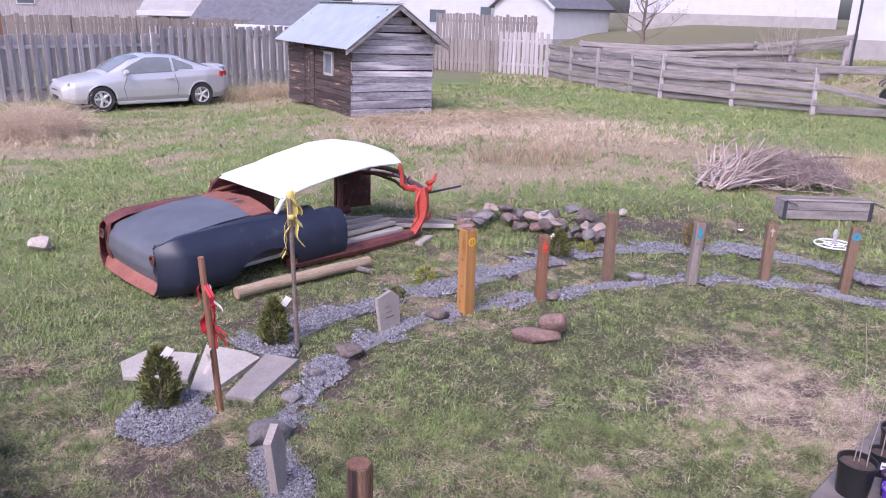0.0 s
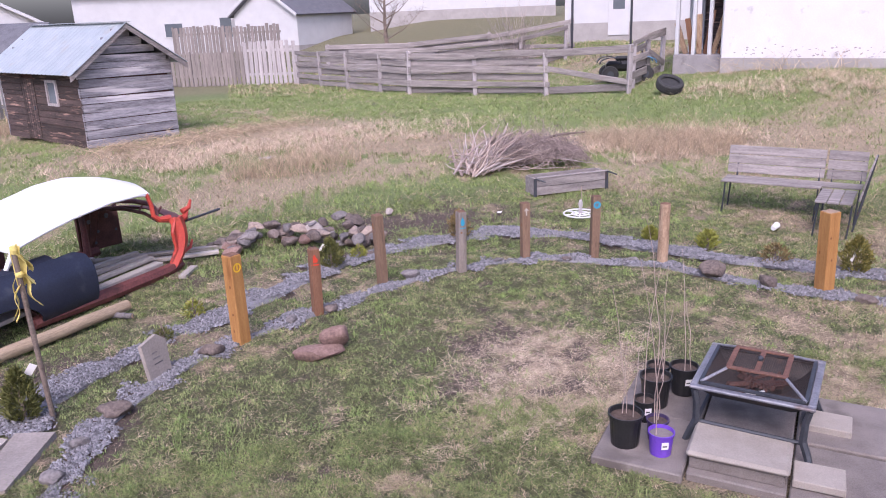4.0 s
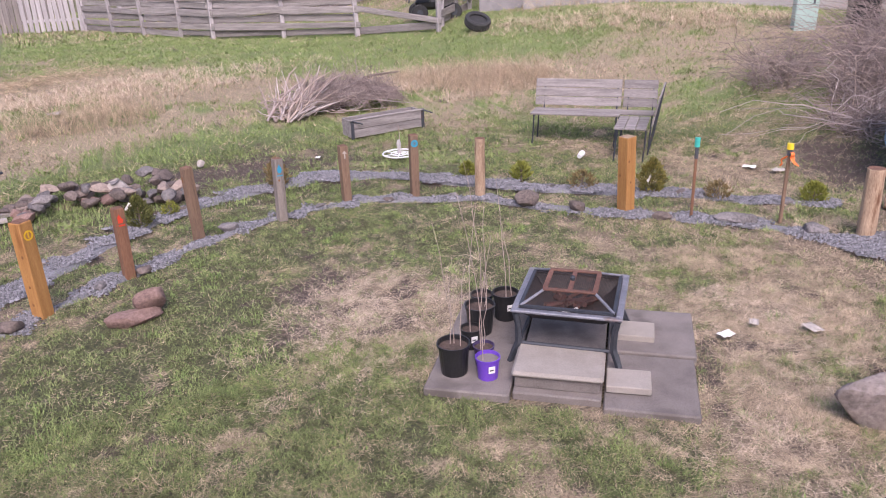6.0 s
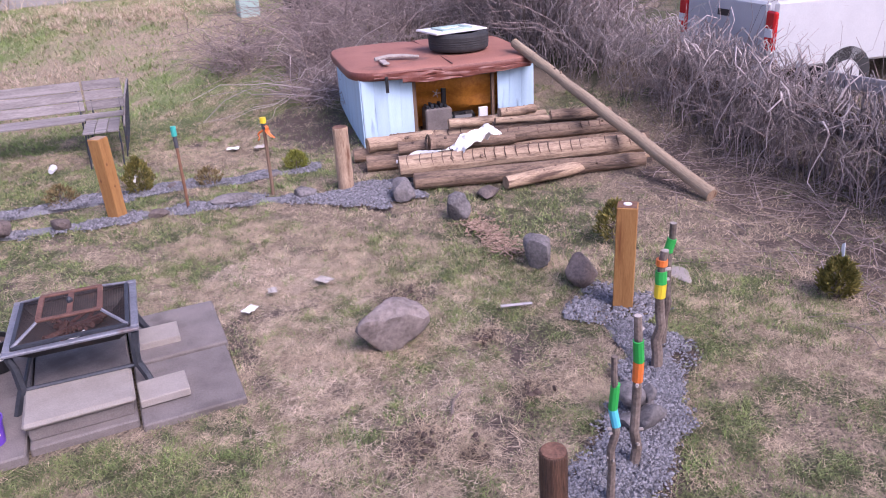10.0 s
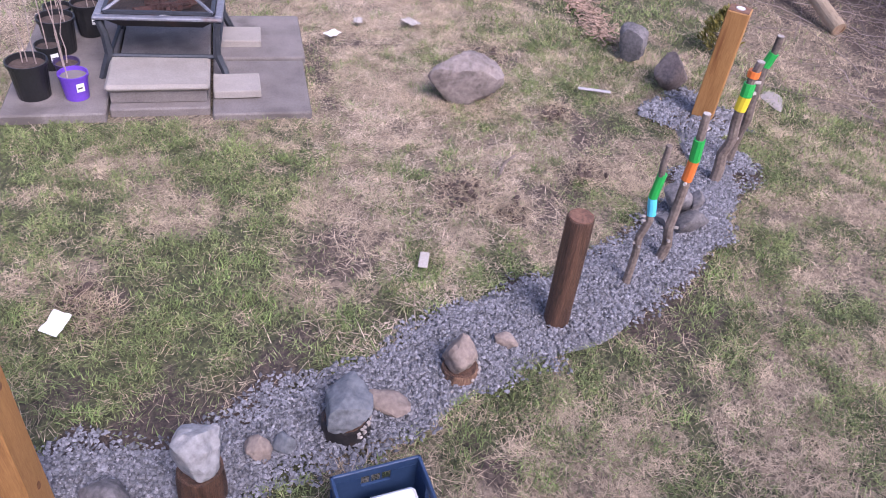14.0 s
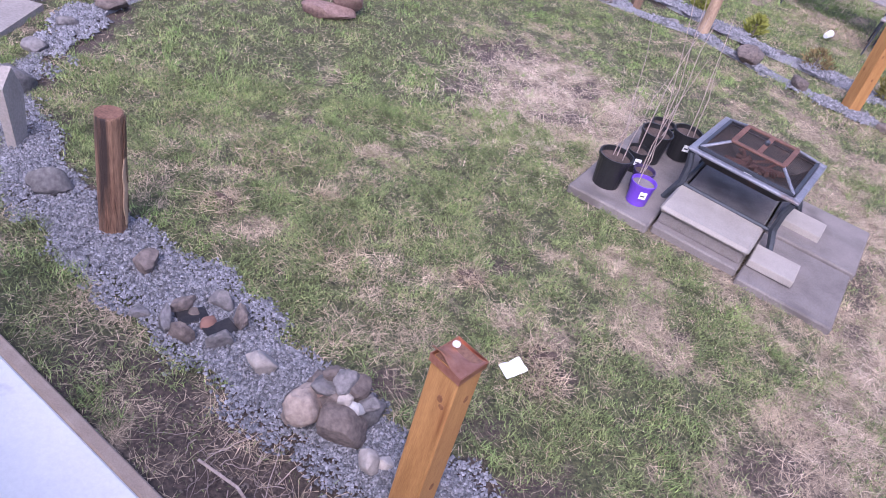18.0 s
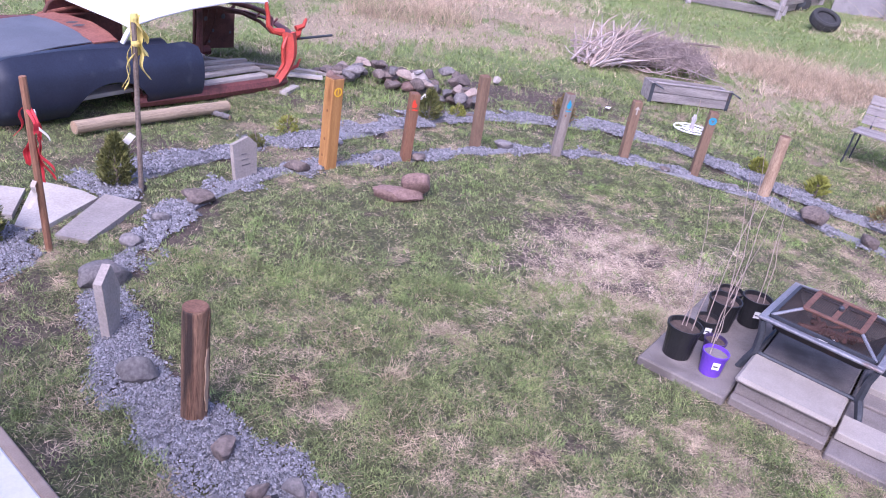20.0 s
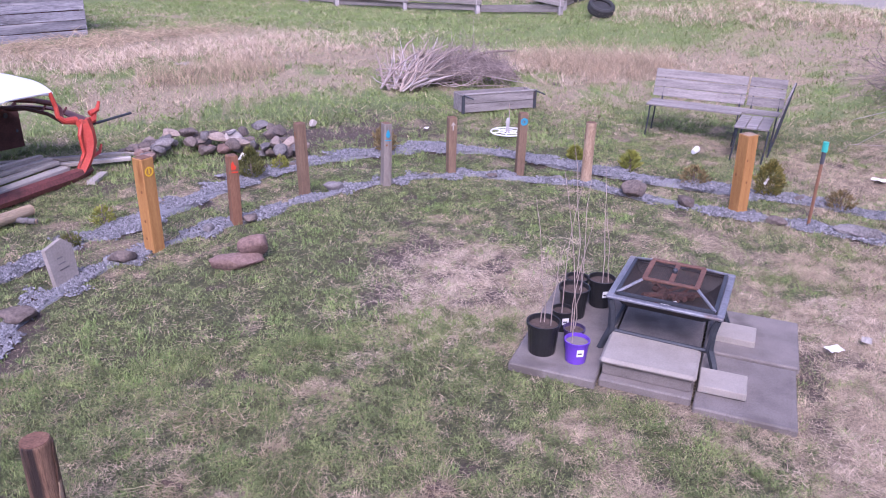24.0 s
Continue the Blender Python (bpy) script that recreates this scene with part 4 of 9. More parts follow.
def rail_fence(places, height, label, seed):
    """Posts with split rails between them."""
    rnd = random.Random(seed)
    x0, y0 = places[0]
    root = thing("rail_fence", at(x0, y0), label, "fence")
    z0 = float(ground_z(x0, y0))
    local = [(x - x0, y - y0, float(ground_z(x, y)) - z0) for x, y in places]
    for i, p in enumerate(local):
        part("post", box(-0.06, 0.06, -0.05, 0.05, -0.1, height + rnd.uniform(0, 0.14), 0.01), GREY_WOOD, root, m=pose(*p, rnd.uniform(-2, 2), rnd.uniform(-2, 2), rnd.uniform(-8, 8)))
    for i, (a, b) in enumerate(zip(local, local[1:])):
        a, b = Vector(a), Vector(b)
        d = b - a
        for k, z in enumerate((0.04, 0.25, 0.46, 0.67, 0.88, 1.09)):
            if z > height or (i == len(local) - 2 and k in (1, 2, 4)):
                continue
            drop = -0.5 if (i == len(local) - 2 and k == 3) else rnd.uniform(-0.05, 0.05)
            h = rnd.uniform(0.07, 0.105)
            rail = box(-0.1, d.length + 0.08, -0.02, 0.02, -h, h, 0.012)
            tilt = -math.degrees(math.atan2(d.z + drop, d.length))
            part("rail", rail, GREY_PLANK, root, m=Matrix.Translation(a + Vector((0, 0, z + 0.08))) @ pose(0, -0.07 if k % 2 else 0.07, 0, 0, tilt, turned(d)))
    return root


rail_fence([(2.62, 30.2), (3.3, 28.4), (4.05, 26.84), (4.9, 25.2), (5.59, 23.9), (7.3, 22.4), (8.95, 20.76), (10.5, 18.75)], 1.18, "weathered grey rail fence of rough planks, partly fallen", 11)
rail_fence([(10.9, 19.3), (11.7, 19.9), (12.5, 20.5)], 1.1, "short return of weathered grey rail fence", 12)
rail_fence([(4.2, 33.5), (7.5, 32.0), (10.5, 30.6), (13.5, 29.2)], 1.25, "grey plank fence of the paddock behind", 13)
rail_fence([(4.5, 28.6), (7.5, 27.8), (10.5, 27.0), (12.5, 27.5)], 1.1, "low grey plank fence of the paddock behind", 14)


def shed():
    """Small leaning barn-board shed with a metal roof."""
    n, l, r = Vector((-2.85, 17.38)), Vector((-4.95, 20.35)), Vector((-0.85, 18.78))
    rz = turned(r - n)
    w, dp, hw, ridge = 2.12, 3.95, 1.70, 2.5
    root = thing("shed", pose(n.x, n.y, float(ground_z(*n)), 0, 1.0, rz), "small old barn-board shed with a galvanised metal roof", "shed")
    rnd = random.Random(5)
    up, hr = w * 0.5, 1.80
    part("frame", [box(0.05, w - 0.05, 0.05, dp - 0.05, 0, hw - 0.02)], DARK_RUST, root, "dark inside walls of the shed")
    z = 0.0
    while z < ridge - 0.06:
        h = rnd.uniform(0.13, 0.2)
        x0, x1 = -0.02, w + 0.02
        mid = z + h * 0.6
        if mid > hw:
            x0 = (mid - hw) / (ridge - hw) * up
        if mid > hr:
            x1 = w - (mid - hr) / (ridge - hr) * (w - up)
        if x1 - x0 > 0.12:
            for y in (-0.02, dp):
                ob = part("board", box(x0, x1, y, y + 0.022 + rnd.uniform(0, 0.012), z, z + h - 0.012, 0.004), OLD_GREY, root, m=pose(0, 0, 0, 0, rnd.uniform(-0.7, 0.7), 0))
        z += h
    z = 0.0
    while z < hw - 0.03:
        h = rnd.uniform(0.1, 0.16)
        h = min(h, hw - z)
        spans = [(-0.02, 2.15), (2.85, dp + 0.02)] if z < 1.42 else [(-0.02, dp + 0.02)]
        if 0.82 < z + h / 2 < 1.4:
            spans = [(-0.02, 1.0), (1.52, 2.15), (2.85, dp + 0.02)]
        for a, b in spans:
            part("board", box(a, b, -0.02, 0.006 + rnd.uniform(0, 0.014), z, z + h - 0.01, 0.004), OLD_DARK, root, m=pose(0, 0, 0, 0, 0, 90))
        part("board", box(-0.02, dp + 0.02, -0.02, 0.01, z, z + h - 0.01, 0.004), OLD_GREY, root, m=pose(w + 0.01, 0, 0, 0, 0, 90))
        z += h
    door = part("door", box(2.16, 2.84, -0.016, 0.0, 0.03, 1.4), OLD_DARK, root, "upright dark board door", m=pose(0, 0, 0, 0, 0, 90))
    for k in range(6):
        part("door_board", box(2.17 + k * 0.112, 2.27 + k * 0.112, 0.0, 0.018, 0.03, 1.4, 0.004), OLD_DARK, door)
    part("latch", box(2.24, 2.3, 0.018, 0.04, 0.7, 0.78, 0.006), DARK_METAL, door)
    win = part("window", [box(1.0, 1.52, -0.02, 0.045, 0.83, 0.89), box(1.0, 1.52, -0.02, 0.045, 1.33, 1.39), box(1.0, 1.06, -0.02, 0.045, 0.89, 1.33), box(1.46, 1.52, -0.02, 0.045, 0.89, 1.33)], GREY_WOOD, root, "small wooden window frame", m=pose(0, 0, 0, 0, 0, 90))
    part("pane", box(1.05, 1.47, 0, 0.01, 0.88, 1.34), GLASS, win)
    for k in range(2):
        part("board", box(-0.02, dp + 0.02, -0.02, 0.01, hw + 0.14 * k, hw + 0.13 + 0.14 * k, 0.004), OLD_GREY, root, m=pose(w + 0.01, 0, 0, 0, 0, 90))
    roof_z = lambda x: ridge + 0.04 - ((up - x) * (ridge - hw) / up if x < up else (x - up) * (ridge - hr) / (w - up))
    for x0, x1 in ((-0.28, up), (up, w + 0.28)):
        f = lambda u, v, x0=x0, x1=x1: (x0 + (x1 - x0) * u, -0.32 + (dp + 0.64) * v, roof_z(x0 + (x1 - x0) * u) + (0.014 if int(round(v * 96)) % 4 == 0 else 0))
        part("roof_sheet", sheet(f, 4, 96, 0.012), GALV, root)
        for y in (-0.3, dp + 0.27):
            o = [(x0, roof_z(x0) - 0.02), (x1, roof_z(x1) - 0.02), (x1, roof_z(x1) - 0.13), (x0, roof_z(x0) - 0.13)]
            part("barge_board", moved(prism(o, 0, 0.03), Matrix(((1, 0, 0, 0), (0, 0, 1, y), (0, 1, 0, 0), (0, 0, 0, 1)))), GREY_PLANK, root)
    part("ridge_cap", box(up - 0.1, up + 0.1, -0.33, dp + 0.33, ridge + 0.055, ridge + 0.07, 0.006), GALV, root)
    return root


shed()


def house(name, x, y, rz, w, d, hw, ridge, wall_mat, roof_mat, label, along_x=True, base=0.4, windows=(), over=0.35, up=0.0):
    """A house or outbuilding: walls, gable roof, foundation, windows (side, x, z, w, h)."""
    root = thing(name, at(x, y, rz, up), label, "house" if hw > 2.6 else "outbuilding")
    if base:
        part("foundation", box(-0.02, w + 0.02, -0.02, d + 0.02, -1.2, base), FOUNDATION, root)
    part("wall", box(0, w, 0, d, base, hw), wall_mat, root)
    if along_x:
        gable = [(0, hw), (d, hw), (d / 2, ridge)]
        for xx in (0, w - 0.1):
            part("gable", moved(prism(gable, 0, 0.1), Matrix(((0, 0, 1, xx), (1, 0, 0, 0), (0, 1, 0, 0), (0, 0, 0, 1)))), wall_mat, root)
        for s in (0, 1):
            f = lambda u, v, s=s: (-over + (w + 2 * over) * u, d / 2 + (d / 2 + over) * v * (1 if s else -1), ridge + 0.1 - (ridge - hw) / (d / 2) * (d / 2 + over) * v)
            part("roof", sheet(f if s == 0 else (lambda u, v, f=f: f(1 - u, v)), 2, 8, -0.12), roof_mat, root)
            ye = -over - 0.06 if s == 0 else d + over
            part("fascia", box(-over, w + over, ye, ye + 0.06, hw - (ridge - hw) / (d / 2) * over - 0.02, hw - (ridge - hw) / (d / 2) * over + 0.2, 0.01), SIDING, root)
    else:
        gable = [(0, hw), (w, hw), (w / 2, ridge)]
        for yy in (0, d - 0.1):
            part("gable", moved(prism(gable, 0, -0.1), Matrix(((1, 0, 0, 0), (0, 0, 1, yy + 0.1), (0, 1, 0, 0), (0, 0, 0, 1)))), wall_mat, root)
        for s in (0, 1):
            f = lambda u, v, s=s: (w / 2 + (w / 2 + over) * v * (1 if s else -1), -over + (d + 2 * over) * u, ridge + 0.1 - (ridge - hw) / (w / 2) * (w / 2 + over) * v)
            part("roof", sheet(f if s == 1 else (lambda u, v, f=f: f(1 - u, v)), 2, 8, -0.12), roof_mat, root)
            a = math.degrees(math.atan2(ridge - hw, w / 2))
            run = math.hypot(w / 2 + over, (ridge - hw) * (w / 2 + over) / (w / 2))
            part("barge_board", box(0, run, -over - 0.05, -over, -0.16, 0.04), SIDING, root, m=pose(w / 2, 0, ridge + 0.1) @ pose(0, 0, 0, 0, a if s else 180 - a, 0))
    for xx, zz, ww, hh in windows:
        win = part("window", [box(xx, xx + ww, -0.05, 0.02, zz, zz + 0.08), box(xx, xx + ww, -0.05, 0.02, zz + hh - 0.08, zz + hh), box(xx, xx + 0.08, -0.05, 0.02, zz, zz + hh), box(xx + ww - 0.08, xx + ww, -0.05, 0.02, zz, zz + hh)], SIDING, root)
        part("pane", box(xx + 0.06, xx + ww - 0.06, -0.03, -0.01, zz + 0.06, zz + hh - 0.06), GLASS, win)
    return root


# ---- neighbouring houses ----
house("garage", 0.65, 62.1, -45, 6.1, 6.6, 2.4, 4.4, SIDING, SHINGLE, "white neighbouring garage with a grey shingle roof", False, 0.1, up=0.35)
house("white_house", 10.6, 59.5, -16, 14, 9, 5.2, 8.0, SIDING, SHINGLE, "long white neighbouring house behind the paddock", True, 0.5, [(0.8, 2.6, 0.7, 0.9)], up=0.9)
h2 = house("white_house", 14.8, 32.8, -30, 12, 8, 4.4, 6.8, SIDING, SHINGLE, "white neighbouring house with a grey foundation and a back door", True, 0.85, [(0.5, 2.6, 0.8, 0.8), (5.0, 2.2, 1.2, 1.0)])
dr = part("door", box(1.9, 2.8, -0.06, -0.005, 0.3, 2.4, 0.01), SIDING, h2, "white back door")
part("door_pane", box(2.1, 2.6, -0.075, -0.061, 1.4, 2.2), GLASS, dr)
house("white_house", -10.5, 62.0, 4, 16, 9, 5.0, 8.0, SIDING, SHINGLE_BROWN, "white house far behind the fences", True, 0.4, [(2, 1.6, 1, 1.3), (6, 1.6, 1.4, 1.1), (10, 1.4, 1, 1.6)])
house("garden_shed", -12.6, 34.0, -8, 5.4, 3.2, 1.9, 2.9, GREY_WOOD, SHINGLE, "low garden shed behind the fence with a dark grey roof", True, 0.1)
house("garden_shed", -15.2, 35.0, 4, 2.3, 3.0, 2.3, 3.1, SIDING, FOUNDATION, "cream garden shed with a pale grey roof behind the fence", True, 0.1)
house("brown_house", -34.0, 52.0, 22, 15, 9, 3.6, 7.5, GREY_WOOD, SHINGLE_BROWN, "house with a brown roof far behind the lane", True, 0.4, [(2, 2.2, 1.2, 1.2)])
house("brown_house", -19.5, 56.0, 12, 8, 8, 3.0, 5.2, SIDING, SHINGLE_BROWN, "low house with a brown roof far behind", False, 0.4, [(2, 1.4, 1.2, 1.2)])


# ---- white slab at the house ----
slab_m = pose(0.2, 1.51, 0, 0, 0, turned((0.6, -0.61)))
slab = thing("house_slab", slab_m, "white painted concrete slab with a tan concrete edge", "slab", kind="structure")
part("top", box(-2.0, 6.0, -1.72, -0.06, -0.05, 0.06, 0.01), WHITE_SLAB, slab)
part("edge", box(-2.0, 6.0, -0.058, 0.0, -0.08, 0.055, 0.008), SLAB_EDGE, slab)


# ---- unseen wall behind the camera, added to shade the near ground ----
shade_wall = thing("wall_shade", slab_m, "unseen plain white wall added to shade the near ground", "wall", kind="structure")
part("siding", box(-2.0, 6.0, -2.0, -1.72, -0.1, 2.2), SIDING, shade_wall)
part("sill", box(-2.0, 6.0, -2.04, -1.69, 2.2, 2.24, 0.01), SIDING, shade_wall, "plain white top of the added shade wall")


# ---- patio ----
PU, PV = Vector((1.359, -1.225)) / 1.83, Vector((1.225, 1.359)) / 1.83
patio_m = Matrix(((PU.x, PV.x, 0, 2.389), (PU.y, PV.y, 0, 4.043), (0, 0, 1, 0), (0, 0, 0, 1)))
rnd = random.Random(2)
for u0, u1, v0, v1 in ((0.0, 0.6, 0.0, 0.715), (0.0, 0.6, 0.73, 1.42), (0.615, 1.215, 0.06, 0.715), (0.615, 1.215, 0.73, 1.42), (1.23, 1.85, -0.02, 0.715), (1.23, 1.87, 0.73, 1.44)):
    solid("paving_slab", box(u0, u1, v0, v1, -0.04, 0.035 + rnd.uniform(-0.006, 0.006), 0.01), CONCRETE, patio_m @ pose(0, 0, 0, rnd.uniform(-0.3, 0.3), rnd.uniform(-0.3, 0.3), 0), "square grey concrete paving slab under the fire pit", "paving slab", "patio slabs")
step = thing("step_block", patio_m @ pose(0.6, 0.1, 0.035), "grey concrete step with a nosed tread", "step")
part("base", box(0.02, 0.6, 0.03, 0.42, 0, 0.09, 0.008), CONCRETE, step)
part("tread", box(0.0, 0.625, 0.0, 0.44, 0.09, 0.135, 0.018), CONCRETE_LIGHT, step, "worn concrete tread")
for u, v, rz in ((1.24, 0.16, 1), (1.27, 0.9, -1)):
    solid("patio_block", box(0, 0.3, 0, 0.24, 0, 0.055, 0.006), CONCRETE_LIGHT, patio_m @ pose(u, v, 0.037, 0, 0, rz), "pale rectangular concrete block lying on the paving", "concrete block", "patio blocks")


BOWL = material("sooty black steel", (0.014, 0.013, 0.014), (0.045, 0.038, 0.037), 7, 0.5, 0.2, bump=0.3, spots=(0.10, 0.05, 0.035), spot_scale=5, spot_size=0.06)
RIM_STEEL = material("faded grey blue steel", (0.14, 0.14, 0.165), (0.27, 0.27, 0.305), 8, 0.45, 0.3, bump=0.1, spots=(0.13, 0.075, 0.055), spot_scale=5, spot_size=0.06)


def fire_pit():
    root = thing("fire_pit", patio_m @ pose(0.955, 0.83, 0.037, 0, 0, -3), "square steel fire pit with a rusty spark screen", "fire pit")
    h, r = 0.40, 0.392
    for (x, y) in ((-1, -1), (1, -1), (1, 1), (-1, 1)):
        pts = [(x * (r - 0.03), y * (r - 0.03), h - 0.01), (x * (r - 0.05), y * (r - 0.04), h - 0.1), (x * (r - 0.055), y * (r - 0.045), 0.16), (x * (r - 0.02), y * (r - 0.03), 0.07), (x * (r + 0.005), y * (r - 0.0), 0.0)]
        part("leg", moved(tube(pts, [0.022, 0.025, 0.028, 0.026, 0.024], 6), Matrix.Identity(4)), DARK_METAL, root)
    for (ax, ay, bx, by) in ((-1, -1, 1, -1), (1, -1, 1, 1), (1, 1, -1, 1), (-1, 1, -1, -1)):
        k = r - 0.055
        part("stretcher", tube([(ax * k, ay * k, 0.14), (bx * k, by * k, 0.14)], 0.014, 6), DARK_METAL, root)
        ox, oy = (0, ay * (r - 0.025)) if ay == by else (ax * (r - 0.025), 0)
        part("rim", box(ox - (r if ay == by else 0.025), ox + (r if ay == by else 0.025), oy - (0.025 if ay == by else r - 0.051), oy + (0.025 if ay == by else r - 0.051), h, h + 0.022, 0.006), RIM_STEEL, root, "faded flat steel rim")
    bowl = lambda rr, zz: [(rr, rr, zz), (-rr, rr, zz), (-rr, -rr, zz), (rr, -rr, zz)]
    v, f = [], []
    rings = [(r - 0.05, h + 0.004), (0.25, h - 0.08), (0.15, h - 0.125), (0.15, h - 0.14), (0.255, h - 0.095), (r - 0.045, h - 0.006)]
    for rr, zz in rings:
        v += bowl(rr, zz)
    for i in range(5):
        f += [(i * 4 + k, i * 4 + (k + 1) % 4, (i + 1) * 4 + (k + 1) % 4, (i + 1) * 4 + k) for k in range(4)]
    f += [(8, 9, 10, 11), (15, 14, 13, 12)]
    part("bowl", (v, f), BOWL, root, "sooty black square ash bowl")
    for k in range(14):
        a = random.Random(k)
        part("charred_log" if k < 4 else "ember", tube([(a.uniform(-.2, .2), a.uniform(-.2, .2), h - 0.1), (a.uniform(-.2, .2), a.uniform(-.2, .2), h - 0.03)], 0.022 if k < 4 else 0.012, 6), LABEL if k == 7 else DARK_RUST, root)
    top, zt = 0.18, h + 0.108
    lo = r - 0.062
    screen = part("spark_screen", [box(-lo, lo, s * lo - 0.012, s * lo + 0.012, h + 0.024, h + 0.042) for s in (-1, 1)] + [box(s * lo - 0.012, s * lo + 0.012, -lo + 0.012, lo - 0.012, h + 0.024, h + 0.042) for s in (-1, 1)], DARK_METAL, root, "spark screen frame")
    for x in (-1, 1):
        for y in (-1, 1):
            part("corner_bar", tube([(x * lo, y * lo, h + 0.035), (x * top, y * top, zt)], 0.011, 6), RIM_STEEL, screen)
    for b in [box(-top - 0.012, top + 0.012, s * top - 0.018, s * top + 0.018, zt - 0.006, zt + 0.01, 0.004) for s in (-1, 1)] + [box(s * top - 0.018, s * top + 0.018, -top + 0.018, top - 0.018, zt - 0.006, zt + 0.009, 0.004) for s in (-1, 0, 1)]:
        part("top_bar", b, RUST_METAL, screen)
    wires = []
    n = 26
    for k in range(n + 1):
        t = -1 + 2 * k / n
        for q_ in range(4):
            c, s = ((1, 0), (0, 1), (-1, 0), (0, -1))[q_]
            rot = lambda x, y, c=c, s=s: (x * c - y * s, x * s + y * c)
            (x0, y0), (x1, y1) = rot(t * lo, -lo), rot(t * top, -top)
            wires.append(tube([(x0, y0, h + 0.035), (x1, y1, zt)], 0.0009, 3, False))
            if k < 16:
                u = (k + 0.5) / 16
                rr, zz = lo + (top - lo) * u, h + 0.035 + (zt - h - 0.035) * u
                (x0, y0), (x1, y1) = rot(-rr, -rr), rot(rr, -rr)
                wires.append(tube([(x0, y0, zz), (x1, y1, zz)], 0.0009, 3, False))
        wires.append(tube([(t * top, -top, zt), (t * top, top, zt)], 0.0009, 3, False))
        wires.append(tube([(-top, t * top, zt), (top, t * top, zt)], 0.0009, 3, False))
    part("wire_mesh", wires, MESH_METAL, screen)
    part("knob", lathe([(0.018, zt + 0.01), (0.02, zt + 0.03), (0.008, zt + 0.045)], 10), DARK_METAL, screen)
    return root


fire_pit()


def pot(u, v, r, h, mat, label, stems, seed, tag=True):
    rnd = random.Random(seed)
    root = thing("plant_pot", patio_m @ pose(u, v, 0.038, 0, 0, rnd.uniform(0, 360)), label, "plant pot", "nursery pots on the patio")
    part("pot", lathe([(r * 0.8, 0), (r * 0.82, 0.004), (r * 0.97, h * 0.9), (r * 1.05, h * 0.9), (r * 1.06, h), (r * 0.98, h), (r * 0.94, h * 0.86), (r * 0.9, h * 0.8)], 24), mat, root)
    part("soil", lathe([(r * 0.9, h * 0.8), (r * 0.935, h * 0.855)], 20), CONCRETE if mat is PURPLE else SOIL, root, "potting soil")
    if tag:
        a = 200 + seed * 13 % 60
        t = part("tag", box(-0.024, 0.024, -0.003, 0.0, h * 0.45, h * 0.45 + 0.055), LABEL, root, "white plant label", m=root.matrix_basis.to_3x3().to_4x4().inverted() @ pose(0, 0, 0, 0, 0, -12) @ pose(0, -r * 0.835 - 0.004, 0, 5, 0, 0))
        part("print", box(-0.017, 0.012, -0.0045, -0.003, h * 0.45 + 0.02, h * 0.45 + 0.03), INK, t)
    for k in range(stems):
        a, b = rnd.uniform(0, 6.28), rnd.uniform(0, 6.28)
        H = rnd.uniform(0.3, 0.7) if k else rnd.uniform(0.8, 1.3)
        pts = [(math.cos(a) * r * 0.4 + math.cos(b) * 0.12 * q_ * q_ * H + rnd.uniform(-.01, .01), math.sin(a) * r * 0.4 + math.sin(b) * 0.12 * q_ * q_ * H + rnd.uniform(-.01, .01), h * 0.8 + H * q_) for q_ in (0, .25, .5, .75, 1)]
        part("stem", tube(pts, [0.0042, 0.0036, 0.003, 0.0022, 0.0014], 5), PALE_TWIG, root, "thin bare pale stem")
    return root


for k, (u, v, r, h, mat, lab, st, tg) in enumerate((
        (0.17, 0.25, 0.115, 0.24, BLACK_PLASTIC, "large black plastic nursery pot with bare stems", 3, False), (0.42, 0.22, 0.085, 0.17, PURPLE, "purple plastic nursery pot with a white label", 1, True),
        (0.36, 0.39, 0.075, 0.16, DUSKY, "small dusky purple nursery pot behind the bright one", 2, False), (0.22, 0.62, 0.08, 0.17, BLACK_PLASTIC, "small black nursery pot with a white label", 1, True),
        (0.24, 0.88, 0.115, 0.24, BLACK_PLASTIC, "large black plastic nursery pot with dark soil", 2, False), (0.4, 1.15, 0.105, 0.23, BLACK_PLASTIC, "black nursery pot with a tall bare sapling", 2, True),
        (0.2, 1.17, 0.09, 0.19, BLACK_PLASTIC, "black nursery pot at the back of the group", 1, False))):
    pot(u, v, r, h, mat, lab, st, 40 + k, tg)


# ---- posts round the ring ----
KNOT = material("dark wood knot", (0.15, 0.06, 0.024), (0.24, 0.105, 0.04), 60, 0.7, bump=0.2)

def square_post(x, y, w, h, mat, rz, label, lean=(0, 0), cap=None, name="wooden_post"):
    root = thing(name, at(x, y, rz, 0, *lean), label, "post", "posts round the garden ring")
    part("shaft", box(-w / 2, w / 2, -w / 2, w / 2, -0.1, h, 0.006), mat, root)
    part("end", box(-w / 2 + 0.008, w / 2 - 0.008, -w / 2 + 0.008, w / 2 - 0.008, h, h + 0.003), cap or END_GRAIN, root, "sawn end grain")
    rnd = random.Random(int(x * 100))
    for k in range(1, 5):
        side, z, o = rnd.randrange(4), rnd.uniform(0.12, h - 0.1), rnd.uniform(-0.32, 0.32) * w
        part("knot", moved(lathe([(0.013, -0.001), (0.011, 0.0012), (0.004, 0.0016)], 10), Matrix.Diagonal((1, rnd.uniform(1.0, 1.6), 1, 1))), KNOT, root, "dark knot", m=pose(0, 0, 0, 0, 0, 90 * side) @ pose(o, -w / 2, z, 90, 0, 0))
    return root


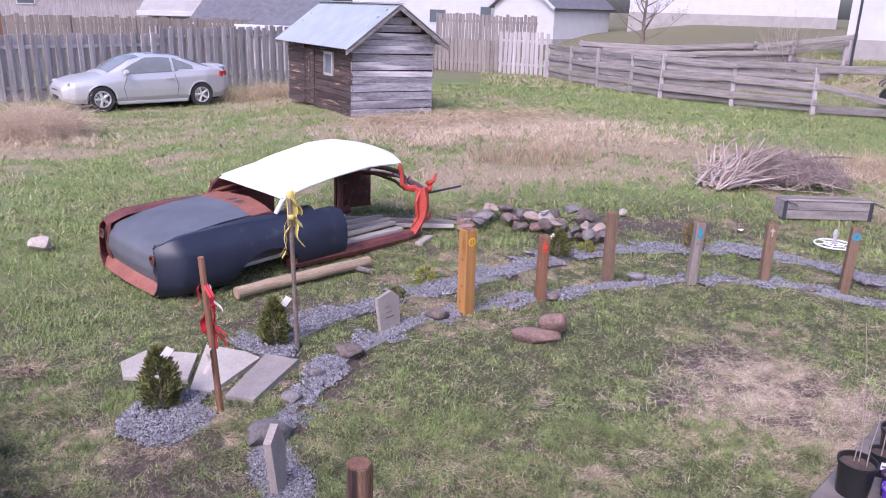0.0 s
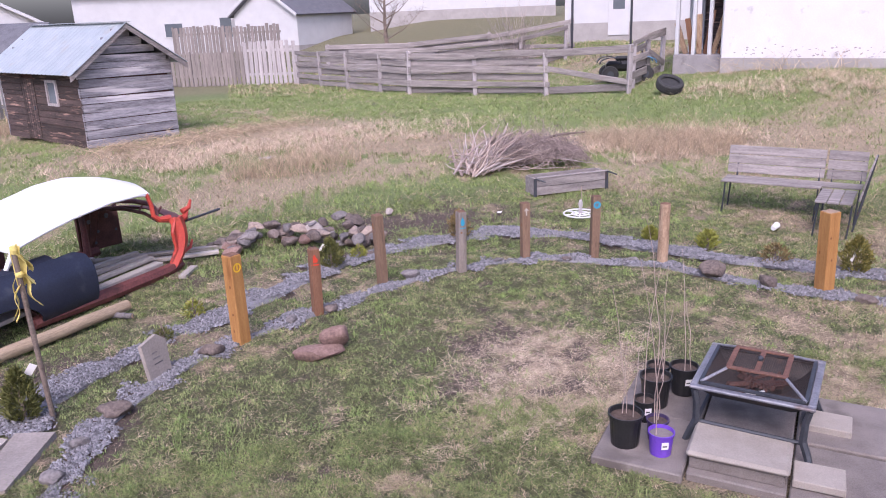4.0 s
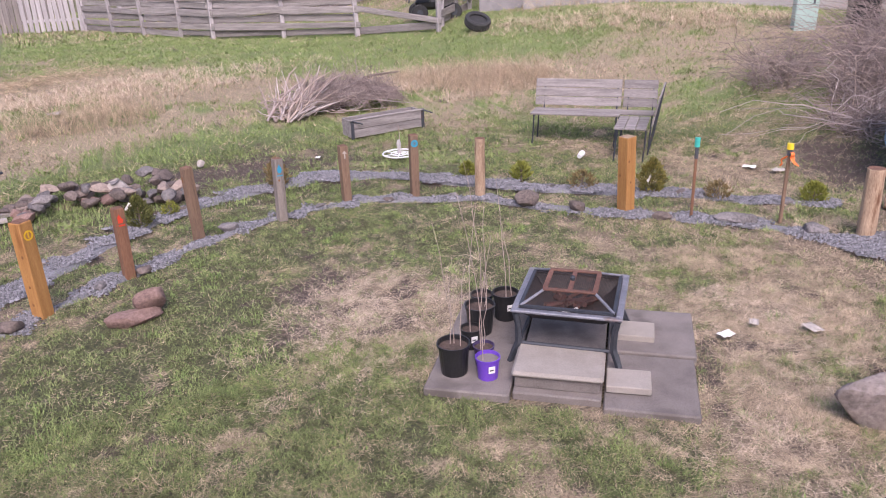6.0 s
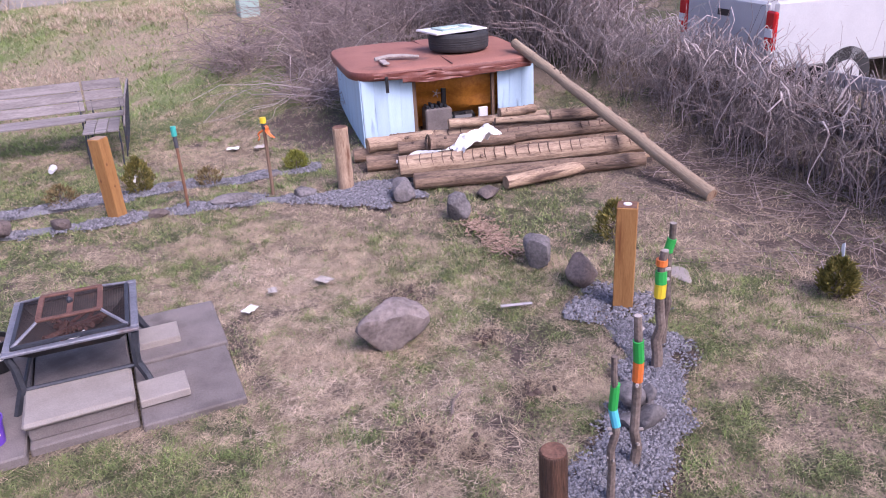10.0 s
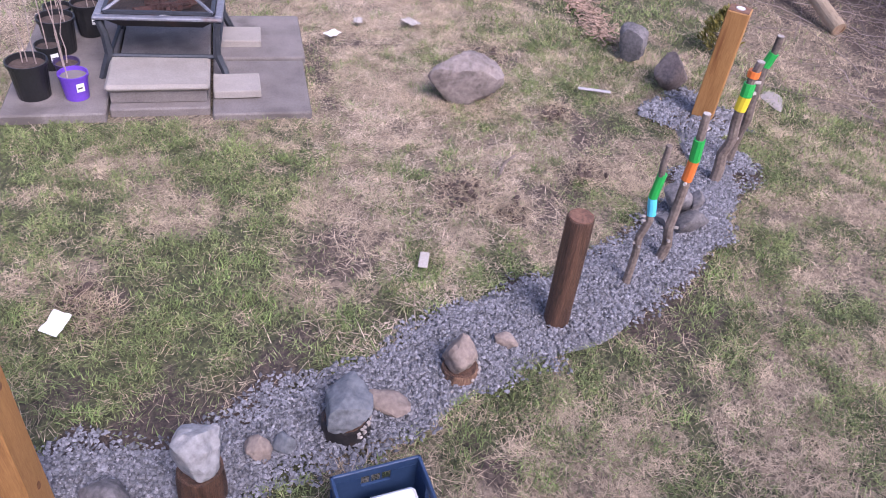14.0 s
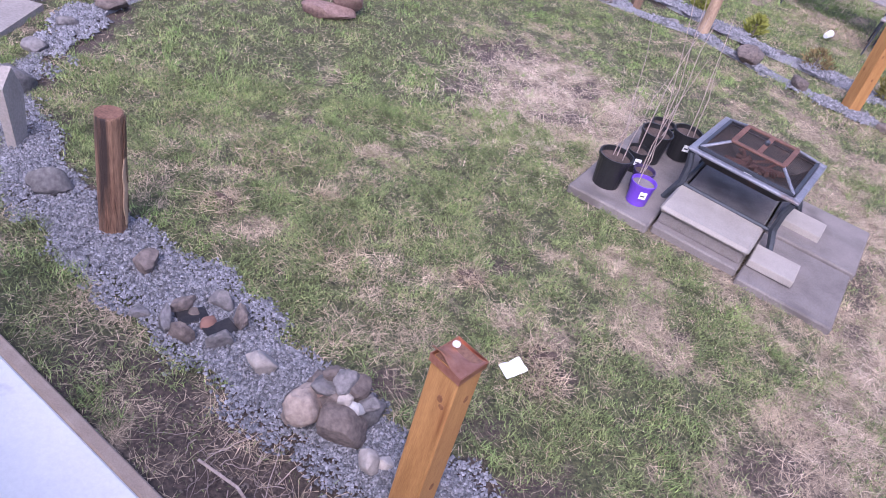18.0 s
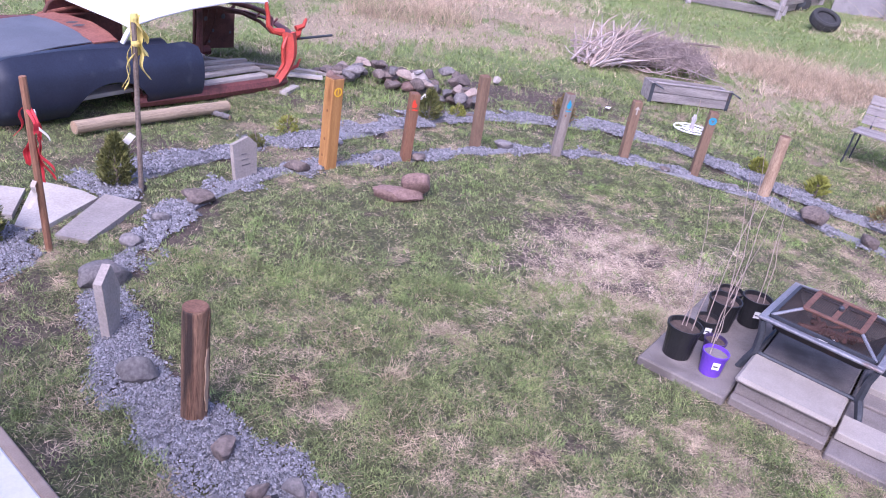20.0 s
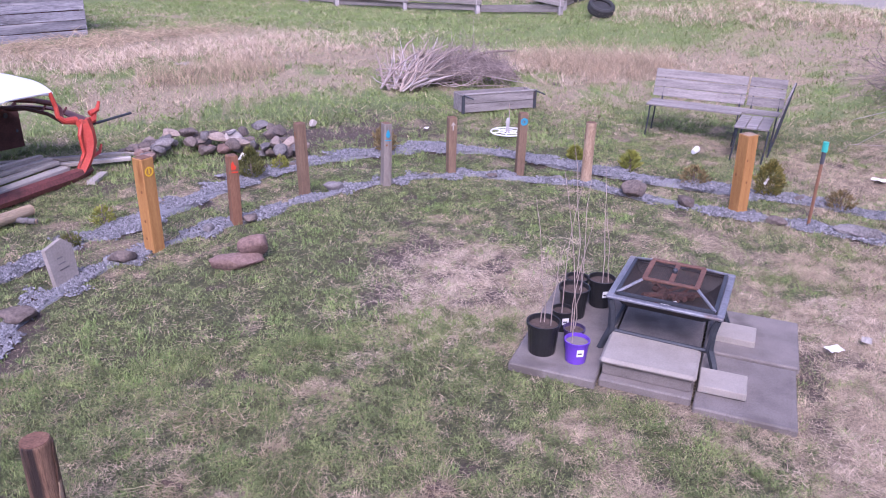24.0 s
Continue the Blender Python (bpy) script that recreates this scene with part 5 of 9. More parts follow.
def badge(root, w, z, mat, shapes, facing):
    """A painted sign near a post's top, on the face towards the house."""
    for s in shapes:
        part("painted_sign", s, mat, root, "small painted sign", m=pose(0, 0, z, 0, 0, facing) @ pose(0, -w / 2 - 0.002, 0, 90, 0, 0))


ring = lambda r, w, n=16: [prism([(math.cos(2 * math.pi * (k + d) / n) * q_, math.sin(2 * math.pi * (k + d) / n) * q_) for d, q_ in ((0, r), (1, r), (1, r - w), (0, r - w))], -0.001, 0.002) for k in range(n)]
drop = [prism([(0, 0.06), (-0.02, 0.02), (-0.026, -0.01), (-0.018, -0.035), (0, -0.045), (0.018, -0.035), (0.026, -0.01), (0.02, 0.02)], -0.001, 0.002)]
flame = [prism([(0, 0.05), (-0.02, 0.02), (-0.032, -0.01), (-0.02, -0.04), (0.02, -0.04), (0.032, -0.005), (0.014, 0.01)], -0.001, 0.002)]
arrow = [prism([(-0.008, -0.05), (0.008, -0.05), (0.008, 0.01), (-0.008, 0.01)], -0.001, 0.002), prism([(-0.03, 0.01), (0.03, 0.01), (0, 0.05)], -0.001, 0.002)]

p = square_post(0.12, 6.92, 0.128, 0.88, CEDAR, 40, "thick new cedar post with a yellow painted sign")
badge(p, 0.128, 0.76, YELLOW_PAINT, ring(0.045, 0.014) + [box(-0.006, 0.006, -0.02, 0.03, -0.001, 0.002)], 0)
p = square_post(0.90, 7.41, 0.098, 0.70, RED_CEDAR, 15, "slim reddish wooden post with a red painted sign", (0, 1))
badge(p, 0.098, 0.6, RED_PAINT, flame + [box(-0.04, 0.04, -0.07, -0.055, -0.001, 0.002)], -10)
p = square_post(1.71, 8.05, 0.10, 0.82, BROWN_POST, 20, "plain brown weathered wooden post", (1, -2))
p = square_post(2.68, 8.16, 0.10, 0.72, POST_GREY, 10, "grey wooden post with a blue drop sign", (0, 1.5))
badge(p, 0.10, 0.6, BLUE_PAINT, drop + [box(-0.035, 0.035, -0.075, -0.065, -0.001, 0.002)], -5)
p = square_post(3.55, 8.32, 0.10, 0.70, BROWN_POST, 0, "brown wooden post with a faded pale sign", (0, 0))
badge(p, 0.10, 0.6, FLAG, arrow, 0)
p = square_post(4.39, 8.14, 0.10, 0.74, BROWN_POST, -10, "brown wooden post with a round blue sign", (0, 1))
badge(p, 0.10, 0.64, BLUE_PAINT, ring(0.045, 0.02) + ring(0.02, 0.008, 10), 0)
square_post(6.06, 6.15, 0.14, 0.86, CEDAR, 5, "thick new cedar post with a pale top", (0, -2), PEELED)


def round_post(x, y, r, h, mat, label, lean=(0, 0), seed=0):
    root = thing("log_post", at(x, y, seed * 40, 0, *lean), label, "post", "posts round the garden ring")
    rnd = random.Random(seed)
    v, f = tube([(0, 0, -0.1), (0, 0, h * 0.2), (0, 0, h * 0.5), (0, 0, h * 0.8), (0, 0, h - 0.008), (0, 0, h)], [r * 1.02, r, r * 0.99, r * 0.98, r * 0.97, r * 0.93], 18)
    v = [Vector((p.x * (1 + 0.1 * noise.noise(Vector((p.x * 20, p.y * 20, p.z * 2 + seed)))), p.y * (1 + 0.1 * noise.noise(Vector((p.x * 20, p.y * 20, p.z * 2 + seed)))), p.z)) for p in map(Vector, v)]
    part("shaft", (v, f), mat, root)
    part("end", lathe([(r * 0.9, h), (r * 0.88, h + 0.004)], 18), END_GRAIN, root, "cut end grain")
    return root


DARK_LOG = material("dark stained log", (0.022, 0.012, 0.009), (0.165, 0.085, 0.052), 2.5, 0.6, bump=1.0, depth=0.012, fine=26, stretch=(8, 8, 0.6), spots=(0.03, 0.014, 0.01), spot_scale=2.5, spot_size=0.12)
RED_LOG = material("peeled reddish log", (0.075, 0.034, 0.02), (0.34, 0.20, 0.125), 2.5, 0.65, bump=1.0, depth=0.012, fine=26, stretch=(8, 8, 0.6), spots=(0.035, 0.022, 0.018), spot_scale=1.6, spot_size=0.3)
round_post(4.98, 7.54, 0.062, 0.72, PEELED, "short round peeled wooden post", (0, 2), 1)
round_post(7.49, 4.22, 0.085, 0.70, PEELED, "stout round peeled wooden post beside the log pile", (0, 0), 2)
round_post(3.14, 0.64, 0.062, 0.65, DARK_LOG, "dark stained round log post standing in gravel", (0, 1), 3)
p = round_post(-0.34, 3.16, 0.069, 0.68, RED_LOG, "peeled reddish log post with strips of dark bark", (0, 0), 4)
for k, (a, z0, z1, w_, mat) in enumerate(((185, 0.34, 0.66, 1.1, DARK_LOG), (158, 0.06, 0.46, 0.5, PEELED), (210, 0.1, 0.5, 0.8, DARK_LOG))):
    strip = lambda u, v, a=a, z0=z0, z1=z1, w_=w_, k=k: (math.cos(radians(a + 22) + w_ * (u - 0.5) * (1 - 0.5 * abs(2 * v - 1)) + 0.07 * math.sin(13 * v + k)) * 0.0735, math.sin(radians(a + 22) + w_ * (u - 0.5) * (1 - 0.5 * abs(2 * v - 1)) + 0.07 * math.sin(13 * v + k)) * 0.0735, z0 + (z1 - z0) * v)
    part("bark_strip", sheet(strip, 6, 16, 0.006), mat, p, "strip of bark left on the log", flat=False)

p = square_post(5.70, 0.83, 0.145, 0.80, CEDAR, 8, "thick new cedar post at the end of the gravel", (0, 0))
part("bolt", lathe([(0.03, 0.803), (0.03, 0.81)], 8), WHITE_PLASTIC, p)
p = square_post(1.035, 1.60, 0.128, 0.86, CEDAR, 38, "thick new cedar post with a copper cap", (0, 0))
cap = lambda u, v: (-0.071 + 0.142 * u, -0.071 + 0.142 * v, 0.866 + 0.010 * math.sin(4 * u + 1) * math.sin(3 * v) + 0.035 * float(smooth((0.3 - u) / 0.3)) * float(smooth((v - 0.25) / 0.5)))
part("cap", sheet(cap, 12, 12, 0.003), COPPER, p, "bent copper cap with a curled edge", flat=False)
part("cap_rim", [box(-0.07, 0.07, s_ * 0.068 - 0.0015, s_ * 0.068 + 0.0015, 0.835, 0.868) for s_ in (-1, 1)] + [box(s_ * 0.068 - 0.0015, s_ * 0.068 + 0.0015, -0.066, 0.066, 0.835, 0.868) for s_ in (-1, 1)], COPPER, p, "folded copper rim")
part("screw", lathe([(0.014, 0.868), (0.014, 0.876)], 8), WHITE_PLASTIC, p, m=pose(0.03, 0.045, 0))


def stick(x, y, h, r, lean, bands, seed, label, pale_top=True, mat=BARK):
    """A cut sapling stuck in the ground, with bands of coloured tape."""
    rnd = random.Random(seed)
    root = thing("marker_stick", at(x, y, seed * 50, 0, *lean), label, "stick", "taped marker sticks")
    pts = [(rnd.uniform(-.012, .012), rnd.uniform(-.012, .012), h * k / 8) for k in range(9)]
    pts[0] = (pts[0][0], pts[0][1], -0.06)
    part("stem", tube(pts, [r * (1.15 - 0.4 * k / 8) * (1 + 0.12 * rnd.random()) for k in range(9)], 9), mat, root)
    for z0, z1, mat_ in bands:
        c = [pts[min(8, int(z / h * 8 + 0.5))] for z in (z0, z1)]
        part("tape", tube([(c[0][0], c[0][1], z0), (c[1][0], c[1][1], z1)], r * 1.18, 10), mat_, root, "band of bright tape")
    if pale_top:
        part("cut_end", lathe([(r * 0.8, h), (r * 0.8, h + 0.004)], 9), STONE_PALE, root, "pale cut end", m=pose(pts[8][0], pts[8][1], 0))
    for k in range(4):
        z, a = rnd.uniform(0.15, 0.9) * h, rnd.uniform(0, 6.28)
        part("knot", tube([(0, 0, z), (math.cos(a) * r * 1.6, math.sin(a) * r * 1.6, z + 0.008)], [r * 0.4, r * 0.36], 6), STONE_PALE, root)
    return root


stick(3.63, 0.49, 0.85, 0.019, (0, 1), [(0.55, 0.69, TAPE_GREEN), (0.46, 0.55, TAPE_BLUE)], 1, "bark-covered stick with green and light blue tape", False)
stick(3.95, 0.43, 0.90, 0.024, (0, 1), [(0.645, 0.77, TAPE_GREEN), (0.525, 0.645, TAPE_ORANGE)], 2, "bark-covered stick with green and orange tape")
stick(4.92, 0.47, 0.83, 0.03, (0, 0), [(0.61, 0.69, TAPE_GREEN), (0.52, 0.61, TAPE_YELLOW), (0.73, 0.77, TAPE_ORANGE)], 3, "thick bark-covered stick with green and yellow tape")
stick(5.22, 0.47, 0.89, 0.026, (0, 0), [(0.69, 0.78, TAPE_GREEN)], 4, "bark-covered stick with a green tape band")


def stake(x, y, h, r, mat, lean, label, cap=None, cap_h=0.1):
    root = thing("garden_stake", at(x, y, 20, 0, *lean), label, "stake")
    part("shaft", tube([(0, 0, -0.08), (0, 0, h * 0.5), (0, 0, h)], [r, r, r * 0.95], 8), mat, root)
    if cap:
        part("cap", tube([(0, 0, h - cap_h), (0, 0, h + 0.01)], r * 1.7, 10), cap, root, "bright plastic cap")
        part("wrap", tube([(0, 0, h - cap_h * 2.4), (0, 0, h - cap_h)], r * 1.25, 8), INK, root, "dark wrapped sleeve")
    return root


def ribbons(root, h, mat, count, length, seed, wide=1.0):
    rnd = random.Random(seed)
    for k in range(count):
        a, z = rnd.uniform(0, 6.28), h - rnd.uniform(0, 0.12)
        w = rnd.uniform(0.028, 0.05) * wide
        f = lambda u, v, a=a, z=z, w=w, ln=length * rnd.uniform(0.6, 1.1), s=rnd.random() * 9: (math.cos(a) * (0.02 + 0.07 * u + 0.02 * math.sin(7 * u + s)) - math.sin(a) * w * (v - 0.5), math.sin(a) * (0.02 + 0.07 * u + 0.02 * math.sin(7 * u + s)) + math.cos(a) * w * (v - 0.5), z - ln * u + 0.01 * math.sin(9 * v + s))
        part("ribbon", sheet(f, 10, 3, 0.002), mat, root, "hanging cloth ribbon")


s_ = stake(-1.65, 4.76, 1.22, 0.024, RED_CEDAR, (0, -3), "reddish garden stake tied with red and pale ribbons")
ribbons(s_, 1.1, RED_CLOTH, 3, 0.3, 1, 0.8), ribbons(s_, 0.82, RED_CLOTH, 5, 0.3, 7, 1.0), ribbons(s_, 1.12, LABEL, 1, 0.3, 2, 0.5)
ribbons(s_, 0.62, FLAG, 1, 0.16, 5, 0.8)
s_ = stake(-1.35, 5.92, 1.42, 0.02, BARK, (0, -1.0), "bare grey stick tied with a yellow ribbon")
ribbons(s_, 1.43, YELLOW_CLOTH, 4, 0.30, 3, 1.5), ribbons(s_, 1.24, YELLOW_CLOTH, 3, 0.32, 9, 1.7)
for z0, z1, r_ in ((1.37, 1.43, 0.025), (1.19, 1.23, 0.027)):
    part("wrap", tube([(0, 0, z0), (0.004, 0, (z0 + z1) / 2), (0, 0, z1)], [r_, r_ * 1.2, r_ * 0.9], 9), YELLOW_CLOTH, s_, "yellow cloth wrapping")
stake(6.49, 5.58, 0.88, 0.017, RED_CEDAR, (0, 0), "slim wooden stake with a teal cap", TEAL, 0.09)
s_ = stake(7.14, 4.95, 0.84, 0.02, BROWN_POST, (0, 1), "slim dark stake with an orange and yellow top", TAPE_YELLOW, 0.05)
ribbons(s_, 0.82, TAPE_ORANGE, 3, 0.14, 6)


# ---- hot tub, logs ----
def hot_tub():
    d = Vector((1.22, -1.9)).normalized()
    x, y = 8.89, 4.72
    root = thing("hot_tub", pose(x, y, 0.04, 0, 0, turned(d) + 6), "old hot tub with pale blue panels and a brown vinyl cover", "hot tub")
    w, dp, h = 2.28, 2.0, 0.86
    rnd = random.Random(4)
    for k in range(14):
        a = k * w / 14
        if 0.70 < a + 0.07 < 1.70:
            continue
        part("panel_board", box(a + 0.0005, a + w / 14 - 0.0005, -0.02, 0.0, -0.06, h, 0.0015), TUB_BLUE, root)
    for k in range(13):
        a = k * dp / 13
        for xx in (-0.02, w):
            part("panel_board", box(xx, xx + 0.02, a + 0.0005, a + dp / 13 - 0.0005, -0.06, h, 0.0015), TUB_BLUE, root)
    part("back_panel", box(0, w, dp, dp + 0.02, 0, h), TUB_BLUE, root)
    part("base_frame", [box(0.02, w - 0.02, 0.01, 0.09, 0.0, 0.08), box(0.02, w - 0.02, 0.01, 0.06, h - 0.09, h - 0.01), box(0.65, 0.70, 0.0, 0.06, 0, h), box(1.715, 1.75, 0.0, 0.06, 0, h)], BROWN_POST, root, "wooden inner frame")
    f = lambda u, v: (0.06 + (w - 0.12) * u, 0.46 + 0.06 * math.sin(5 * u + 3 * v) - 0.12 * smooth((v - 0.45) / 0.4) - 0.16 * smooth((u - 0.5) / 0.16) * smooth((v - 0.2) / 0.2) + 0.07 * noise.noise(Vector((u * 8, v * 4, 3))), 0.06 + (h - 0.1) * v)
    part("shell_foam", sheet(f, 40, 18, -0.04), FOAM, root, "amber sprayed insulating foam", flat=False)
    part("floor_pan", box(0.05, w - 0.05, 0.03, 0.5, 0.0, 0.02), BLACK_PLASTIC, root, "dark tub base")
    for a, b, r in (((1.24, 0.12, 0.1), (1.5, 0.1, 0.14), 0.04), ((1.1, 0.18, 0.1), (1.12, 0.22, 0.6), 0.035), ((0.9, 0.15, 0.2), (1.5, 0.2, 0.25), 0.03)):
        part("pipe", tube([a, b], r, 8), BLACK_PLASTIC if r < 0.04 else WHITE_PLASTIC, root, "plumbing pipe")
    part("pump", box(0.84, 1.2, 0.12, 0.36, 0.04, 0.36, 0.02), CONCRETE, root, "dull grey heater box")
    part("pump_top", [box(0.86 + 0.06 * k, 0.9 + 0.06 * k, 0.14, 0.3, 0.36, 0.40 + 0.02 * (k % 2), 0.006) for k in range(5)], DARK_METAL, root, "dark fittings on the heater")
    part("valve", [tube([(1.0 + 0.06 * math.cos(k * 1.26), 0.14, 0.56 + 0.06 * math.sin(k * 1.26)), (1.0, 0.14, 0.56)], 0.006, 5) for k in range(5)], STONE_PALE, root, "small star shaped valve wheel")
    part("hose", [tube([(1.2, 0.2, 0.2), (1.35, 0.12, 0.28), (1.45, 0.2, 0.16), (1.62, 0.12, 0.12)], 0.022, 7)], BLACK_PLASTIC, root, "black rubber hose")
    part("wedge", [box(1.54, 1.66, 0.02, 0.06, 0.05, 0.34, 0.006)], WHITE_PLASTIC, root, "white plastic offcut")
    part("pump_motor", moved(lathe([(0.09, 0), (0.1, 0.02), (0.1, 0.25), (0.07, 0.3)], 14), pose(1.22, 0.2, 0.18, 0, 90, 0)), BLACK_PLASTIC, root)

    def outline(a, grow_):
        """The cover's rounded square."""
        cx, cy, hx, hy, r = w / 2, dp / 2, w / 2 + 0.12 + grow_, dp / 2 + 0.12 + grow_, 0.2
        c, s = math.cos(a), math.sin(a)
        k = (abs(c) ** 7 + abs(s) ** 7) ** (-1 / 7)
        return cx + hx * c * k, cy + hy * s * k
    rings = [(-0.03, -0.015), (0.0, -0.005), (0.012, 0.03), (0.012, 0.07), (0.0, 0.095), (-0.03, 0.112), (-0.2, 0.122), (-0.55, 0.135), (-0.9, 0.14)]
    v, f, n = [], [], 72
    for g_, z_ in rings:
        for k in range(n):
            px, py = outline(2 * math.pi * k / n, g_)
            v.append((px, py, h + z_ - 0.01 + 0.009 * noise.noise(Vector((px * 2.2, py * 2.2, 1))) - 0.012 * smooth((0.03 - abs(px - w / 2)) / 0.03)))
    m_ = len(rings)
    top_f = [(i * n + k, i * n + (k + 1) % n, (i + 1) * n + (k + 1) % n, (i + 1) * n + k) for i in range(4, m_ - 1) for k in range(n)] + [tuple(range((m_ - 1) * n, m_ * n))]
    side_f = [(i * n + k, i * n + (k + 1) % n, (i + 1) * n + (k + 1) % n, (i + 1) * n + k) for i in range(4) for k in range(n)] + [tuple(reversed(range(n)))]
    part("cover", (v, top_f), VINYL_TOP, root, "faded brown vinyl cover", flat=False)
    part("cover_edge", (v, side_f), VINYL, root, "glossy dark brown edge of the cover", flat=False)
    for u0, u1, y_, dz in ((0.15, 1.05, -0.145, 0.03), (0.95, 2.2, -0.15, 0.0), (0.5, 1.5, -0.165, -0.03)):
        g = lambda u, v, u0=u0, u1=u1, y_=y_, dz=dz: (u0 + (u1 - u0) * u, y_ + 0.02 * noise.noise(Vector((u * 7, v * 3, dz * 50))), h + 0.035 + dz - (0.05 + 0.03 * math.sin(math.pi * u)) * v + 0.02 * noise.noise(Vector((u * 4, 0, dz * 90))))
        part("skirt", sheet(g, 26, 5, 0.008), VINYL, root, "torn hanging dark brown vinyl skirt", flat=False)
    part("seam", [tube([(w / 2 + 0.03, -0.1, h + 0.108), (w / 2 + 0.03, dp / 2, h + 0.118), (w / 2 + 0.03, dp + 0.1, h + 0.108)], 0.008, 6)], VINYL, root, "fold seam of the cover")
    part("strap", box(0.28, 0.32, -0.19, -0.17, h - 0.16, h + 0.04, 0.004), BLACK_PLASTIC, root)
    return root.matrix_basis


tub_m = hot_tub()


def tyre(name, m, ro, ri, w, label):
    root = thing(name, m, label, "tyre")
    prof = [(ri, -w * 0.32), (ri + 0.02, -w * 0.45), (ro - 0.06, -w / 2), (ro - 0.015, -w * 0.42), (ro, -w * 0.3), (ro, w * 0.3), (ro - 0.015, w * 0.42), (ro - 0.06, w / 2), (ri + 0.02, w * 0.45), (ri, w * 0.32), (ri + 0.03, 0)]
    n = 32
    v = [(r * math.cos(2 * math.pi * k / n), r * math.sin(2 * math.pi * k / n), z) for r, z in prof for k in range(n)]
    m_ = len(prof)
    f = [(i * n + k, i * n + (k + 1) % n, ((i + 1) % m_) * n + (k + 1) % n, ((i + 1) % m_) * n + k) for i in range(m_) for k in range(n)]
    part("casing", (v, f), RUBBER, root)
    for k in range(3):
        part("tread_rib", lathe([(ro + 0.0005, -0.03 + k * 0.03 - 0.006), (ro + 0.006, -0.03 + k * 0.03), (ro + 0.0005, -0.03 + k * 0.03 + 0.006)], 40), RUBBER, root)
    return root


tyre("tyre", tub_m @ pose(1.5, 0.72, 1.12), 0.405, 0.23, 0.24, "black car tyre lying on the hot tub cover")
board = thing("white_board", tub_m @ pose(1.12, 0.42, 1.243, 0, 0, 14), "white framed board lying across the tyre", "board")
part("panel", box(0, 0.78, 0, 0.58, 0, 0.025, 0.006), WHITE_PLASTIC, board)
part("frame", [box(0.16, 0.62, 0.12, 0.17, 0.025, 0.045), box(0.16, 0.62, 0.40, 0.45, 0.025, 0.045), box(0.16, 0.22, 0.17, 0.40, 0.025, 0.045), box(0.56, 0.62, 0.17, 0.40, 0.025, 0.045)], UTILITY, board, "pale grey frame")
solid("driftwood", tube([(0, 0, 0.02), (0.18, 0.05, 0.03), (0.36, 0.0, 0.03), (0.56, -0.1, 0.02)], [0.026, 0.03, 0.03, 0.02], 8), STONE_PALE, tub_m @ pose(0.28, 0.42, 1.0), "bleached bent branch lying on the hot tub cover", "branch")
solid("wood_offcut", box(-0.04, 0.04, 0, 0.3, 0, 0.02, 0.004), STONE_PALE, tub_m @ pose(0.36, 0.06, 1.0), "pale wooden offcut lying on the hot tub cover", "board")


def log(a, b, r, mat, label, seed, knots=True, name="log"):
    """A lying log from a to b."""
    a, b = Vector(a), Vector(b)
    d = b - a
    rnd = random.Random(seed)
    n = 9
    pts = [(d.length * k / n, rnd.uniform(-.01, .01), rnd.uniform(-.006, .006)) for k in range(n + 1)]
    v, f = tube(pts, [r * (1.04 - 0.1 * k / n) * rnd.uniform(0.93, 1.06) for k in range(n + 1)], 14)
    root = thing(name, Matrix.Translation(a) @ d.to_track_quat("X", "Z").to_matrix().to_4x4(), label, "log", "log pile" if name == "log" else "")
    part("trunk", (v, f), mat, root)
    for x in (-0.003, d.length + 0.001):
        part("end", moved(lathe([(r * 0.88, 0), (r * 0.86, 0.003)], 14), pose(x, 0, 0, 0, 90, 0)), PEELED, root, "sawn log end")
    if knots:
        for k in range(5):
            x, t = rnd.uniform(0.1, 0.9) * d.length, rnd.uniform(0.4, 2.7)
            part("knot", tube([(x, math.cos(t) * r * 0.8, math.sin(t) * r * 0.8), (x + 0.01, math.cos(t) * r * 1.12, math.sin(t) * r * 1.12)], [r * 0.22, r * 0.16], 6), LOG_WOOD, root)
    return root


